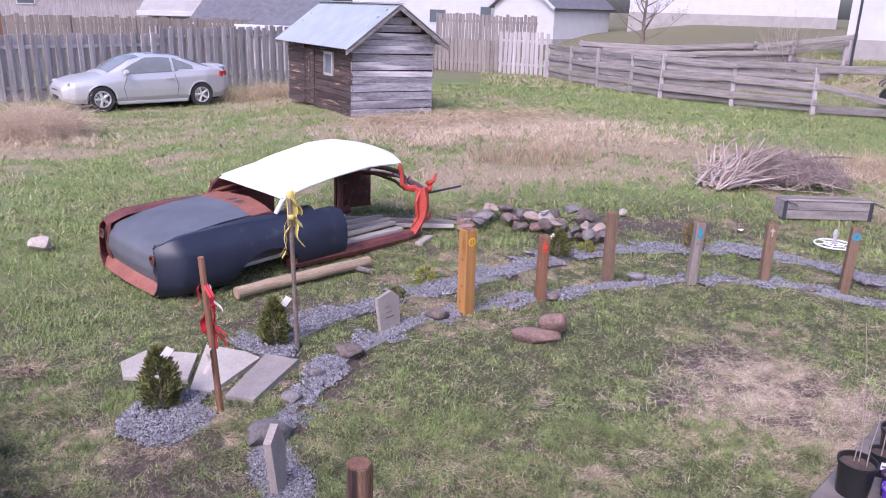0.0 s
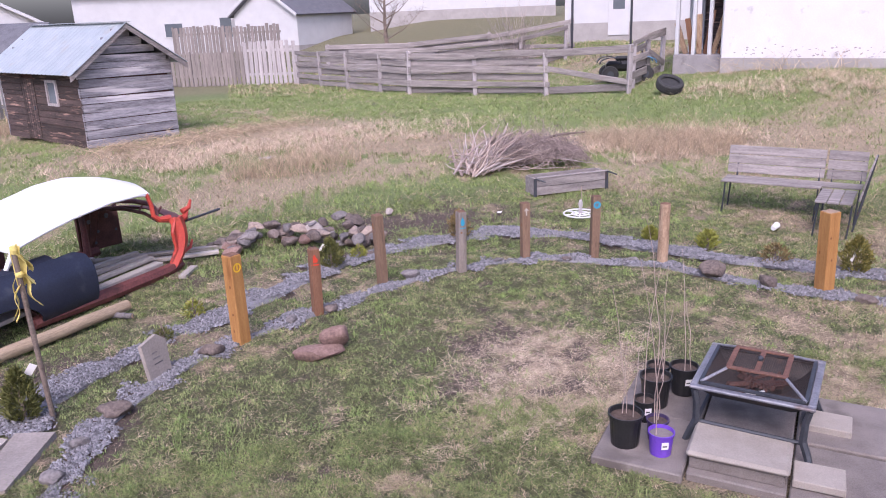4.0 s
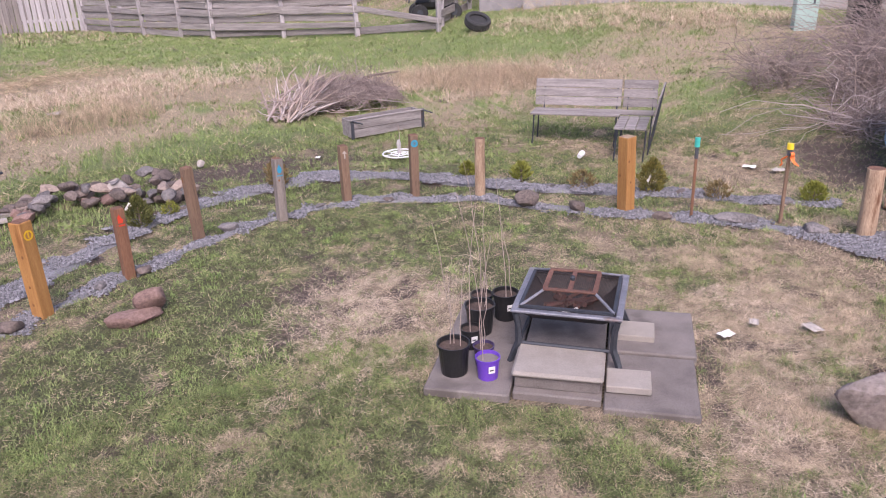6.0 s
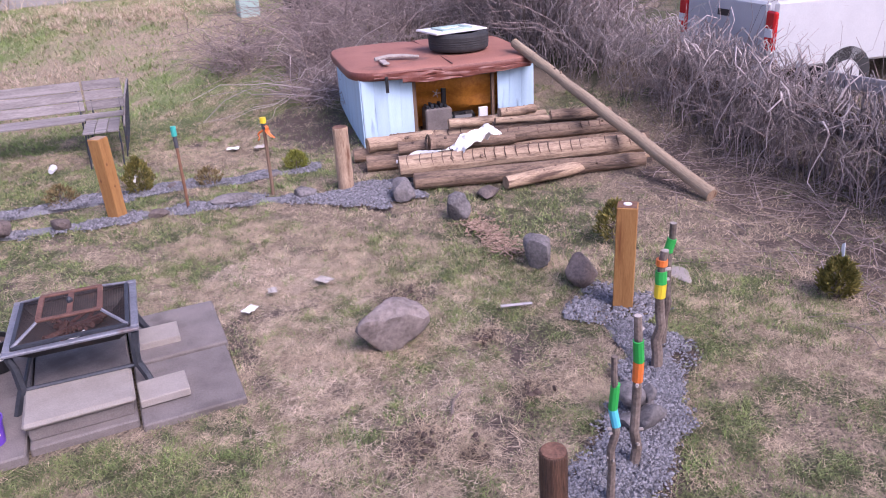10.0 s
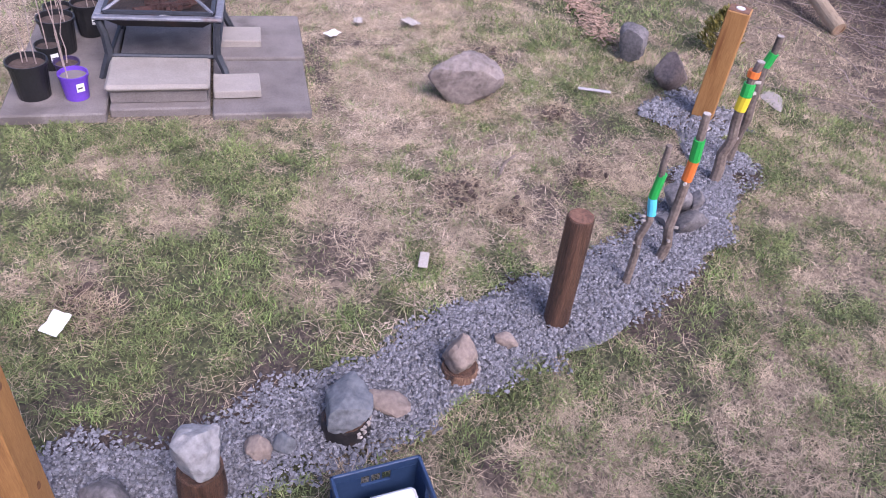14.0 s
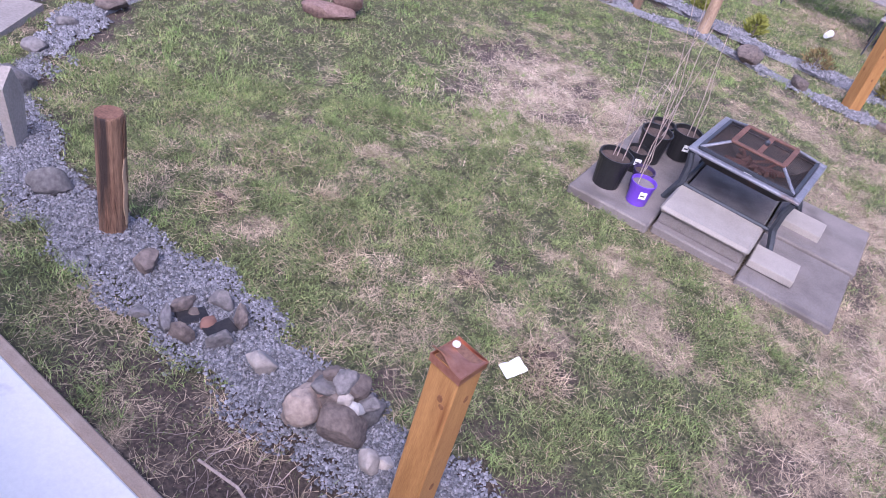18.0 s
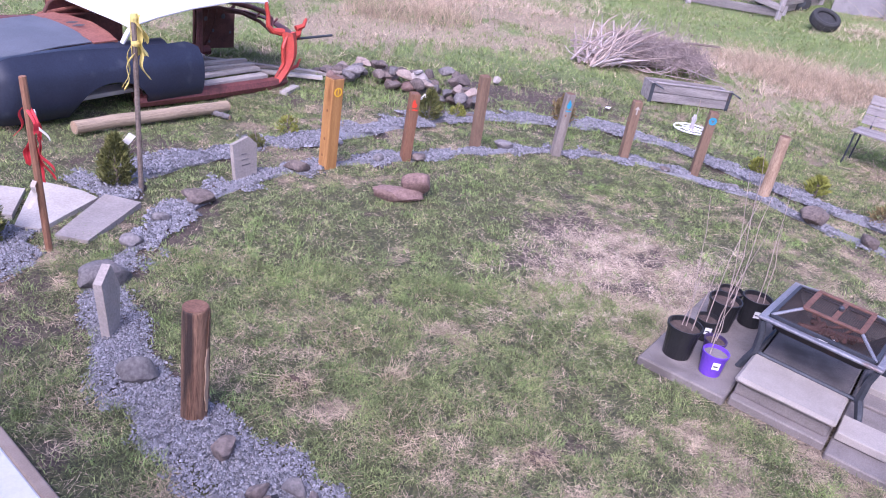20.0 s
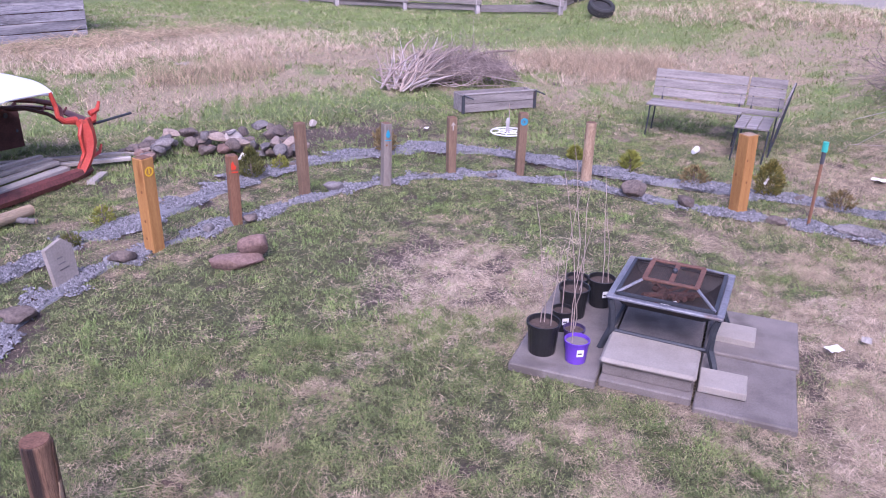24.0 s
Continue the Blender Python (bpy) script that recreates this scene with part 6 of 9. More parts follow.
LOG_PALE = material("pale split log wood", (0.17, 0.105, 0.068), (0.53, 0.39, 0.265), 3, 0.75, bump=0.7, fine=22, stretch=(0.9, 5, 5), spots=(0.085, 0.05, 0.035), spot_scale=2.4, spot_size=0.26, random_tint=0.15)
for k, (a, b, r, mat, cuts, lab) in enumerate((
        ((7.78, 3.69, 0.20), (9.27, 1.29, 0.22), 0.118, LOG_PALE, 0.12, "large notched peeled log at the front of the pile"), ((7.66, 3.46, 0.09), (9.05, 1.25, 0.09), 0.09, LOG_WOOD, 0, "dark log lying on the ground before the pile"),
        ((7.93, 2.50, 0.075), (9.33, 1.26, 0.075), 0.072, LOG_PALE, 0, "peeled log lying on the grass"), ((8.40, 4.42, 0.22), (8.93, 3.80, 0.23), 0.085, LOG_PALE, 0, "short pale log on the end of the pile"),
        ((8.36, 4.60, 0.085), (9.0, 3.65, 0.085), 0.08, LOG_WOOD, 0, "short dark log under the end of the pile"), ((8.70, 4.27, 0.2), (9.45, 3.0, 0.22), 0.085, LOG_PALE, 0.14, "notched pale log at the back of the pile"),
        ((8.10, 4.28, 0.09), (9.2, 2.45, 0.09), 0.085, LOG_WOOD, 0, "rough barked log at the bottom of the pile"), ((8.24, 3.54, 0.35), (8.42, 3.14, 0.35), 0.095, LOG_WOOD, 0, "short thick log piece on top of the pile"),
        ((9.0, 3.6, 0.37), (9.75, 2.6, 0.37), 0.06, LOG_PALE, 0, "thin pale log on top of the pile"), ((8.93, 2.91, 0.28), (9.78, 1.60, 0.29), 0.09, LOG_WOOD, 0.13, "dark notched log on the middle of the pile"),
        ((8.75, 3.1, 0.13), (9.85, 1.35, 0.13), 0.085, LOG_WOOD, 0, "dark log in the middle of the pile"), ((9.47, 2.45, 0.42), (9.83, 1.8, 0.42), 0.07, LOG_WOOD, 0, "short dark log on top of the pile"),
        ((9.15, 3.05, 0.41), (9.52, 2.32, 0.40), 0.04, LOG_PALE, 0, "split pale rail on top of the pile"), ((9.33, 3.06, 0.46), (9.64, 2.7, 0.46), 0.055, LOG_PALE, 0, "short peeled log on top of the pile"),
        ((8.2, 3.9, 0.27), (8.95, 2.75, 0.27), 0.075, LOG_WOOD, 0, "barked log behind the notched one"), ((8.95, 3.7, 0.13), (9.95, 2.0, 0.13), 0.1, LOG_WOOD, 0, "thick log at the back of the pile"), ((9.2, 3.1, 0.3), (9.9, 2.0, 0.3), 0.075, LOG_WOOD, 0, "barked log under the top ones"))):
    lg = log(a, b, r, mat, lab, 60 + k)
    if cuts:
        ln, rn = (Vector(b) - Vector(a)).length, random.Random(k)
        x = 0.1
        while x < ln - 0.06:
            s = 1.04 - 0.1 * x / ln
            arc = [(x + 0.02 * math.sin(2 * t), math.cos(t) * r * s * 1.012, math.sin(t) * r * s * 1.012) for t in np.linspace(0.7, 3.0, 9)]
            part("saw_cut", tube(arc, [0.001, 0.005, 0.006, 0.006, 0.006, 0.006, 0.006, 0.005, 0.001], 5), DARK_LOG, lg, "dark saw cut across the log")
            x += cuts * rn.uniform(0.75, 1.25)
log((8.12, 0.43, 0.06), (10.40, 3.20, 1.13), 0.065, POLE_WOOD, "long round pole leaning on the hot tub", 90, True, "leaning_pole")
f = lambda u, v: (-0.28 + 0.56 * u, -0.12 + 0.24 * v, 0.11 * noise.noise(Vector((u * 5, v * 5, 2))) + 0.08 * math.sin(3 * u))
f2 = lambda u, v: (-0.5 + 0.6 * u, -0.05 + 0.1 * v + 0.08 * math.sin(5 * u), 0.03 * math.sin(9 * u + 4 * v) - 0.12 * (1 - u))
solid("white_cloth", [sheet(f2, 14, 4, 0.004)], WHITE_PAINT, pose(8.16, 3.36, 0.33, 0, 0, -58), "long tail of white plastic sheet on the logs", "cloth", flat=False)
solid("white_cloth", sheet(f, 14, 8, 0.004), WHITE_PAINT, pose(8.36, 3.0, 0.38, 8, -14, -40), "crumpled white plastic sheet on the logs", "cloth", flat=False)


# ---- the old car body ----
RED_RUST = material("faded red primer", (0.16, 0.052, 0.04), (0.30, 0.115, 0.085), 4, 0.75, bump=0.3, fine=40, spots=(0.09, 0.03, 0.025), spot_scale=3, spot_size=0.15)

def old_car():
    d = Vector((0.67, 0.745)).normalized()
    root = thing("car_shell", pose(-2.9, 6.73, 0.0, 0, 0, turned(d)), "stripped old car shell, black primer, rust and white roof", "car body")
    W = 1.74
    lerp = lambda x, xs, ys: float(np.interp(x, xs, ys))
    top = lambda x: lerp(x, [0, 0.1, 0.3, 0.8, 1.3, 1.9, 2.15, 2.28], [0.52, 0.57, 0.62, 0.645, 0.635, 0.63, 0.645, 0.585])

    def low(x):
        if 0.82 < x < 1.62:
            return 0.05 + 0.29 * math.sqrt(max(0, 1 - ((x - 1.22) / 0.4) ** 2))
        return 0.05 if x > 0.8 else 0.02

    def side(x, v):
        z = low(x) + (top(x) - low(x)) * v
        h = z / 0.62
        bulge = 0.075 * math.sin(math.pi * min(1, max(0, h)) ** 0.8) - 0.10 * smooth((h - 0.72) / 0.35) - 0.05 * smooth((0.25 - h) / 0.25)
        nose = 0.16 * smooth((0.28 - x) / 0.3) ** 1.5
        return 0.06 - bulge + nose, z
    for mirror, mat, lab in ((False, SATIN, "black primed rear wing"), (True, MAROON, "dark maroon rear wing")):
        def f(u, v, mirror=mirror):
            x = 0.0 + 2.28 * u
            y, z = side(x, v)
            return (x + 0.03 * math.sin(3 * z), (W - y) if mirror else y, z)
        g = f if mirror else (lambda u, v: f(1 - u, v))
        def gg(u, v, mirror=mirror, f=f):
            return f(u, v)
        part("rear_wing", sheet(gg if mirror else (lambda u, v, f=f: f(1 - u, v)), 60, 16, 0.012 if mirror else 0.012), mat, root, lab, flat=False)
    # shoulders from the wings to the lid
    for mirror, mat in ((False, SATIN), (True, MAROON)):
        def f(u, v, mirror=mirror):
            x = 0.06 + 1.9 * u
            y0, z0 = side(x, 1)
            y = y0 + (0.30 - y0) * v
            z = z0 + 0.012 * math.sin(math.pi * v) + (lerp(x, [0.06, 0.3, 1.2, 2], [0.50, 0.585, 0.655, 0.665]) - z0) * v
            return (x, (W - y) if mirror else y, z)
        part("wing_top", sheet(f if not mirror else (lambda u, v, f=f: f(1 - u, v)), 30, 6, 0.01), mat, root, flat=False)

    def lid(u, v):
        # from the foot of the tail, over the edge, up to the rear window
        s = u
        xs = [0, 0.18, 0.34, 0.45, 0.6, 0.8, 1.0]
        x = lerp(s, xs, [0.10, 0.045, 0.06, 0.17, 0.45, 0.85, 1.22])
        z = lerp(s, xs, [0.10, 0.26, 0.42, 0.515, 0.595, 0.65, 0.672])
        y = 0.30 + (W - 0.60) * v
        crown = 0.035 * math.sin(math.pi * v)
        return (x - crown * (1 - s) * 0.8, y, z + crown * s)
    part("boot_lid", sheet(lid, 28, 20, 0.012), SATIN_SKY, root, "black primed boot lid with sky sheen in its colour", flat=False)
    for y in (0.27, W - 0.27):
        f = lambda u, v, y=y: (0.045 + 0.07 * (1 - math.sin(math.pi * (0.15 + 0.7 * v))) + 0.02 * u, y - 0.08 + 0.16 * u, 0.06 + 0.47 * v)
        part("tail_panel", sheet(lambda u, v, f=f: f(u, 1 - v), 8, 10, 0.012), SATIN if y < 1 else MAROON, root, flat=False)
        part("light_hole", moved(lathe([(0.055, 0), (0.06, 0.02), (0.045, 0.025), (0.04, 0.0)], 16), pose(0.035, y - 0.03 if y < 1 else y + 0.03, 0.40, 0, -90, 0)), DARK_RUST, root, "empty round tail light hole")
    f = lambda u, v: (0.02 - 0.05 * math.sin(math.pi * u) + 0.09 * v, 0.2 + (W - 0.36) * u, 0.02 + 0.11 * v + 0.012 * math.sin(math.pi * u))
    part("rear_valance", sheet(lambda u, v: f(1 - u, v), 20, 5, 0.014), RED_RUST, root, "faded red rear valance", flat=False)
    shelf = lambda u, v: (1.2 + 0.25 * u + 0.06 * u * math.sin(math.pi * v), 0.26 + (W - 0.52) * v, 0.672 + 0.012 * u + 0.03 * math.sin(math.pi * v))
    sh = part("rear_deck", sheet(shelf, 10, 14, 0.014), RUST, root, "rusty orange rear deck", flat=False)
    for y in (0.80, 0.93):
        part("slot", moved(lathe([(0.045, 0), (0.03, 0.004)], 14), pose(1.35, y, 0.709, 0, -2, 0) @ Matrix.Diagonal((1.5, 0.8, 1, 1))), INK, sh, "dark oval slot")
    part("deck_edge", tube([(1.44, 0.26, 0.665), (1.49, 0.5, 0.69), (1.52, 0.87, 0.71), (1.49, W - 0.5, 0.69), (1.44, W - 0.26, 0.665)], 0.016, 8), RUST, root, "rolled rusty edge of the deck")
    part("window_rail", tube([(1.3, W - 0.22, 0.66), (1.75, W - 0.2, 0.72), (1.95, W - 0.2, 0.64)], 0.022, 8), RUST, root)

    def roof(u, v):
        x = 1.52 + 1.86 * u
        e = abs(2 * v - 1)
        edge = lerp(x, [1.5, 1.7, 2.25, 2.8, 3.2, 3.4], [0.83, 0.88, 0.995, 1.05, 1.035, 1.0])
        mid = lerp(x, [1.5, 1.7, 2.1, 2.6, 2.9, 3.2, 3.4], [0.86, 0.945, 1.13, 1.245, 1.255, 1.19, 1.10])
        z = edge + (mid - edge) * (1 - e ** 2.6)
        inset = lerp(x, [1.5, 2.2, 3.4], [0.16, 0.20, 0.22])
        return (x + 0.10 * (1 - e ** 2) * (1 if u > 0.5 else -0.6) * abs(2 * u - 1) ** 2, inset + (W - 2 * inset) * v, z)
    part("roof", sheet(roof, 36, 28, 0.012), WHITE_PAINT, root, "white painted roof panel", flat=False)
    for s in (0, 1):
        Y = lambda y: W - y if s else y
        part("rear_pillar", tube([(1.60, Y(0.18), 0.86), (1.54, Y(0.19), 0.79), (1.47, Y(0.21), 0.66)] if not s else [(1.56, Y(0.18), 0.85), (1.42, Y(0.20), 0.76), (1.36, Y(0.22), 0.67)], [0.035, 0.028, 0.024] if not s else [0.022, 0.02, 0.022], 8), DARK_RUST if s else WHITE_PAINT, root, "bare dark rear pillar" if s else "white painted rear pillar")
        part("gutter", tube([(1.56, Y(0.17), 0.845), (1.9, Y(0.18), 0.92), (2.3, Y(0.19), 0.985), (2.8, Y(0.2), 1.035), (3.2, Y(0.22), 1.02), (3.36, Y(0.24), 0.99)], 0.016, 7), WHITE_PAINT, root)
        part("windscreen_pillar", tube([(3.34, Y(0.23), 1.01), (3.37, Y(0.21), 0.86), (3.36, Y(0.19), 0.74), (3.42, Y(0.17), 0.68), (3.56, Y(0.15), 0.66)], [0.024, 0.026, 0.028, 0.036, 0.05], 8), RED_METAL if not s else MAROON, root, "red windscreen pillar")
        f = lambda u, v, s=s: (3.50 + (0.12 + 0.1 * v) * u + 0.09 * math.sin(3 * v) - 0.12 * (1 - v), Y(0.12 - 0.05 * math.sin(math.pi * v) + 0.03 * math.sin(9 * u)), 0.04 + 0.62 * v)
        part("hinge_panel", sheet((lambda u, v, f=f: f(1 - u, v)) if not s else f, 6, 14, 0.05), RED_METAL if not s else DARK_RUST, root, "bright red door hinge panel" if not s else "dark rusty side panel", flat=False)
        part("sill", tube([(1.55, Y(0.10), 0.07), (2.4, Y(0.08), 0.065), (3.3, Y(0.09), 0.06), (3.6, Y(0.12), 0.07)], [0.07, 0.08, 0.08, 0.065], 8), MAROON, root, "dark red sill")
    for z in (0.2, 0.36, 0.5):
        part("bolt_hole", moved(lathe([(0.022, 0), (0.018, 0.006)], 10), pose(3.60, 0.055, z, 90, 0, 0)), INK, root, "dark bolt hole")
    part("door_strap", tube([(3.42, 0.1, 0.1), (3.52, 0.06, 0.3), (3.50, 0.07, 0.5), (3.60, 0.1, 0.66)], [0.02, 0.024, 0.022, 0.03], 7), RED_METAL, root, "bent red strap")
    for k, (x, z, r) in enumerate(((3.78, 0.60, 0.05), (3.86, 0.70, 0.035), (3.70, 0.35, 0.03), (3.80, 0.2, 0.025))):
        part("bracket", tube([(x - 0.1, 0.14, z), (x, 0.12, z + 0.03), (x + 0.08, 0.16, z + 0.1)], [r, r * 0.8, r * 0.5], 7), RED_METAL, root, "bent red bracket")
    cowl = lambda u, v: (3.56 + 0.3 * u + 0.16 * math.sin(math.pi * v), 0.14 + (W - 0.28) * v, 0.665 + 0.045 * math.sin(math.pi * v) - 0.10 * u * u)
    part("cowl", sheet(cowl, 8, 18, 0.014), MAROON, root, "rusty red cowl", flat=False)
    part("screen_frame", tube([(3.40, 0.19, 0.70), (3.46, 0.27, 0.80), (3.60, 0.5, 0.81), (3.66, 0.87, 0.80), (3.60, W - 0.5, 0.79), (3.46, W - 0.27, 0.78), (3.40, W - 0.19, 0.68)], [0.03, 0.036, 0.034, 0.034, 0.034, 0.034, 0.03], 8), MAROON, root, "curved rusty lower screen frame")
    part("dash_rail", tube([(3.42, 0.2, 0.66), (3.5, 0.5, 0.71), (3.52, 0.87, 0.73), (3.5, W - 0.5, 0.71), (3.42, W - 0.2, 0.66)], 0.022, 7), DARK_RUST, root, "dark rusty dash rail")
    for y0 in (0.3, 0.62, 1.1):
        part("dash_stay", tube([(3.5, y0, 0.70), (3.62, y0 + 0.03, 0.78)], 0.013, 6), MAROON, root)
    f = lambda u, v: (3.36 + 0.62 * u, W - 0.13 + 0.04 * math.sin(4 * u), 0.08 + (0.60 + 0.08 * math.sin(6 * u)) * v)
    part("far_panel", sheet(f, 10, 10, 0.03), DARK_RUST, root, "dark rusty far door frame", flat=False)
    for x, z, r in ((3.5, 0.5, 0.03), (3.62, 0.34, 0.022), (3.78, 0.52, 0.035), (3.9, 0.3, 0.02), (3.56, 0.2, 0.02)):
        part("panel_hole", moved(lathe([(r, 0), (r * 0.8, 0.004)], 12), pose(x, W - 0.175, z, 90, 0, 0)), INK, root, "dark hole in the panel")
    part("far_post", tube([(3.38, W - 0.2, 0.05), (3.40, W - 0.19, 0.4), (3.38, W - 0.2, 0.72)], [0.05, 0.04, 0.035], 8), MAROON, root, "rusty far door post")
    f = lambda u, v: (1.42 + 0.9 * u, W - 0.16, 0.2 + (0.56 + 0.07 * math.sin(math.pi * (0.2 + 0.8 * u))) * v)
    part("inner_panel", sheet(f, 12, 6, 0.02), MAROON, root, "dark maroon inner quarter panel", flat=False)
    part("inner_rail", tube([(1.42, W - 0.18, 0.79), (1.8, W - 0.18, 0.84), (2.32, W - 0.18, 0.80)], 0.018, 7), RUST, root, "rusty window rail of the far side")
    f = lambda u, v: (1.62 + 0.66 * u, 0.055, 0.03 + 0.16 * v * (0.6 + 0.4 * u))
    part("lower_panel", sheet(lambda u, v: f(1 - u, v), 6, 3, 0.01), MAROON, root, "dark red lower panel")
    for x in (0.25, 1.9):
        part("cross_member", box(x, x + 0.12, 0.12, W - 0.12, 0.02, 0.09, 0.01), DARK_RUST, root)
    part("wheel_well", [sheet(lambda u, v, y0=y0: (1.22 - 0.42 * math.cos(math.pi * u), y0 + 0.25 * v, 0.05 + 0.31 * math.sin(math.pi * u)), 12, 2, 0.01) for y0 in (0.07, W - 0.32)], DARK_RUST, root, "dark wheel arches")
    part("bar", tube([(3.8, 0.2, 0.55), (4.32, 0.06, 0.6)], 0.016, 7), DARK_METAL, root, "dark iron bar sticking out")
    return root.matrix_basis


car_m = old_car()
rnd = random.Random(8)
for k, (x0, y0, x1, y1, z, w) in enumerate(((1.6, 0.42, 3.5, 0.50, 0.13, 0.055), (1.7, 0.70, 3.55, 0.66, 0.135, 0.05), (1.9, 0.98, 3.6, 0.86, 0.13, 0.05), (2.6, 1.45, 4.15, 0.0, 0.075, 0.055), (3.05, 1.55, 4.4, 0.15, 0.06, 0.055), (2.2, 0.2, 3.4, 0.26, 0.12, 0.08), (1.8, 1.25, 3.2, 1.2, 0.13, 0.05), (0.9, 0.2, 2.2, 0.35, 0.17, 0.12), (0.95, 0.5, 2.0, 0.55, 0.22, 0.08), (3.3, -0.2, 3.65, -0.05, 0.03, 0.06))):
    a, b = Vector((x0, y0)), Vector((x1, y1))
    solid("plank", box(0, (b - a).length, -w * 0.8, w * 0.8, -0.022, 0.022, 0.005), PLANK_PALE, car_m @ pose(x0, y0, z, 0, 0, turned(b - a)), "weathered grey plank lying inside the old car shell", "plank", "planks in the car shell")
log((-2.25, 7.0, 0.065), (-1.05, 8.2, 0.065), 0.062, POLE_WOOD, "pale weathered log lying beside the old car shell", 91, False, "loose_log")
log((-1.2, 8.05, 0.02), (-0.98, 7.95, 0.02), 0.03, STONE, "small grey stone sliver beside the log", 92, False, "stone_sliver")


# ---- the silver car ----
def silver_car():
    f_ = Vector((-0.722, -0.692)).normalized()
    root = thing("silver_car", pose(-9.22, 20.6, float(ground_z(-9.2, 20.6)), 0, 0, turned(f_)), "silver two-door coupe parked along the fence", "car")
    lerp = lambda x, xs, ys: float(np.interp(x, xs, ys))
    L0, L1 = -2.2, 2.22
    hw = lambda x: lerp(x, [-2.2, -2.05, -1.5, 0, 1.4, 1.95, 2.22], [0.62, 0.76, 0.86, 0.88, 0.86, 0.76, 0.55])
    belt = lambda x: lerp(x, [-2.2, -2.05, -1.6, -0.5, 0.9, 1.7, 2.1, 2.22], [0.84, 0.985, 0.995, 0.94, 0.90, 0.80, 0.70, 0.58])
    floor_ = lambda x: lerp(x, [-2.2, -1.9, 1.9, 2.22], [0.36, 0.22, 0.2, 0.28])

    def skin(u, v):
        x = L0 + (L1 - L0) * u
        w, b, lo = hw(x), belt(x), floor_(x)
        prof = [(-w * 0.90, lo), (-w * 0.985, lo + 0.18 * (b - lo)), (-w, lo + 0.45 * (b - lo)), (-w * 0.985, lo + 0.8 * (b - lo)), (-w * 0.93, b - 0.01), (-w * 0.72, b + 0.035), (0, b + 0.055), (w * 0.72, b + 0.035), (w * 0.93, b - 0.01), (w * 0.985, lo + 0.8 * (b - lo)), (w, lo + 0.45 * (b - lo)), (w * 0.985, lo + 0.18 * (b - lo)), (w * 0.90, lo)]
        t = v * 12
        i = min(11, int(t))
        k = t - i
        return (x, prof[i][0] + (prof[i + 1][0] - prof[i][0]) * k, prof[i][1] + (prof[i + 1][1] - prof[i][1]) * k)

    body = sheet(skin, 170, 60, 0.02)
    # wheel arches are cut out of the skin
    keep = []
    for face in body[1]:
        c = sum((Vector(body[0][i]) for i in face), Vector()) / len(face)
        if abs(c.y) > 0.5 and any(math.hypot(c.x - wx, c.z - 0.32) < 0.355 for wx in (-1.33, 1.33)):
            continue
        keep.append(face)
    bd = part("body", (body[0], keep), SILVER, root, flat=False)
    mid = lambda a, c, u: tuple(Vector(a).lerp(Vector(c), u))
    part("front_bumper", sheet(lambda u, v: mid(skin(1, v), (2.25 - 0.02 * u, 0, 0.42), u), 4, 36, 0.01), SILVER, root, flat=False)
    part("rear_bumper", sheet(lambda u, v: mid(skin(0, 1 - v), (-2.23, 0, 0.58), u), 4, 36, 0.01), SILVER, root, flat=False)
    roofz = lambda x: lerp(x, [-1.85, -1.5, -0.9, -0.3, 0.1, 0.5, 1.2], [0.99, 1.13, 1.33, 1.40, 1.395, 1.31, 0.92])
    rw = lambda x: lerp(x, [-1.85, -0.9, 0.1, 1.2], [0.60, 0.60, 0.62, 0.72])

    def cabin(u, v):
        x = -1.85 + 3.05 * u
        b, z, w0, w1 = belt(x) + 0.0, roofz(x), hw(x) * 0.93, rw(x)
        w1 = w1 if z - b > 0.1 else w0 * 0.9
        prof = [(-w0, b - 0.02), (-w0 + (w0 - w1) * 0.5, b + (z - b) * 0.55), (-w1, z - 0.05), (-w1 * 0.6, z - 0.005), (0, z + 0.015), (w1 * 0.6, z - 0.005), (w1, z - 0.05), (w0 - (w0 - w1) * 0.5, b + (z - b) * 0.55), (w0, b - 0.02)]
        t = v * 8
        i = min(7, int(t))
        k = t - i
        return (x, prof[i][0] + (prof[i + 1][0] - prof[i][0]) * k, prof[i][1] + (prof[i + 1][1] - prof[i][1]) * k)
    part("cabin", sheet(cabin, 40, 24, 0.015), SILVER, root, "silver roof and pillars", flat=False)
    # glass lies just proud of the cabin
    for s in (0, 1):
        for x0, x1, n_ in ((-0.55, 0.75, "side_window"), (-1.15, -0.62, "rear_side_window")):
            def g(u, v, x0=x0, x1=x1, s=s):
                x = x0 + (x1 - x0) * u
                lo, hi = 0.02, 0.235
                if x > 0.15:
                    hi = 0.235 - 0.13 * (x - 0.15) / 0.6
                if x < -0.7:
                    lo, hi = 0.05, 0.22 - 0.12 * (-0.7 - x) / 0.45
                vv = lo + (hi - lo) * v
                px, py, pz = cabin((x + 1.85) / 3.05, vv)
                return (px, (py - 0.008) if s == 0 else -(py - 0.008), pz)
            part(n_, sheet((lambda u, v, g=g: g(1 - u, v)) if s == 0 else g, 14, 6, 0.006), GLASS_DARK, root, flat=False)
    for x0, x1, n_ in ((0.22, 1.08, "windscreen"), (-1.68, -0.95, "rear_window")):
        g = lambda u, v, x0=x0, x1=x1: tuple(Vector(cabin((x0 + (x1 - x0) * u + 1.85) / 3.05, 0.30 + 0.40 * v)) + Vector((0.004 if x0 > 0 else -0.004, 0, 0.010)))
        part(n_, sheet(g, 12, 12, 0.004), GLASS_DARK, root, flat=False)
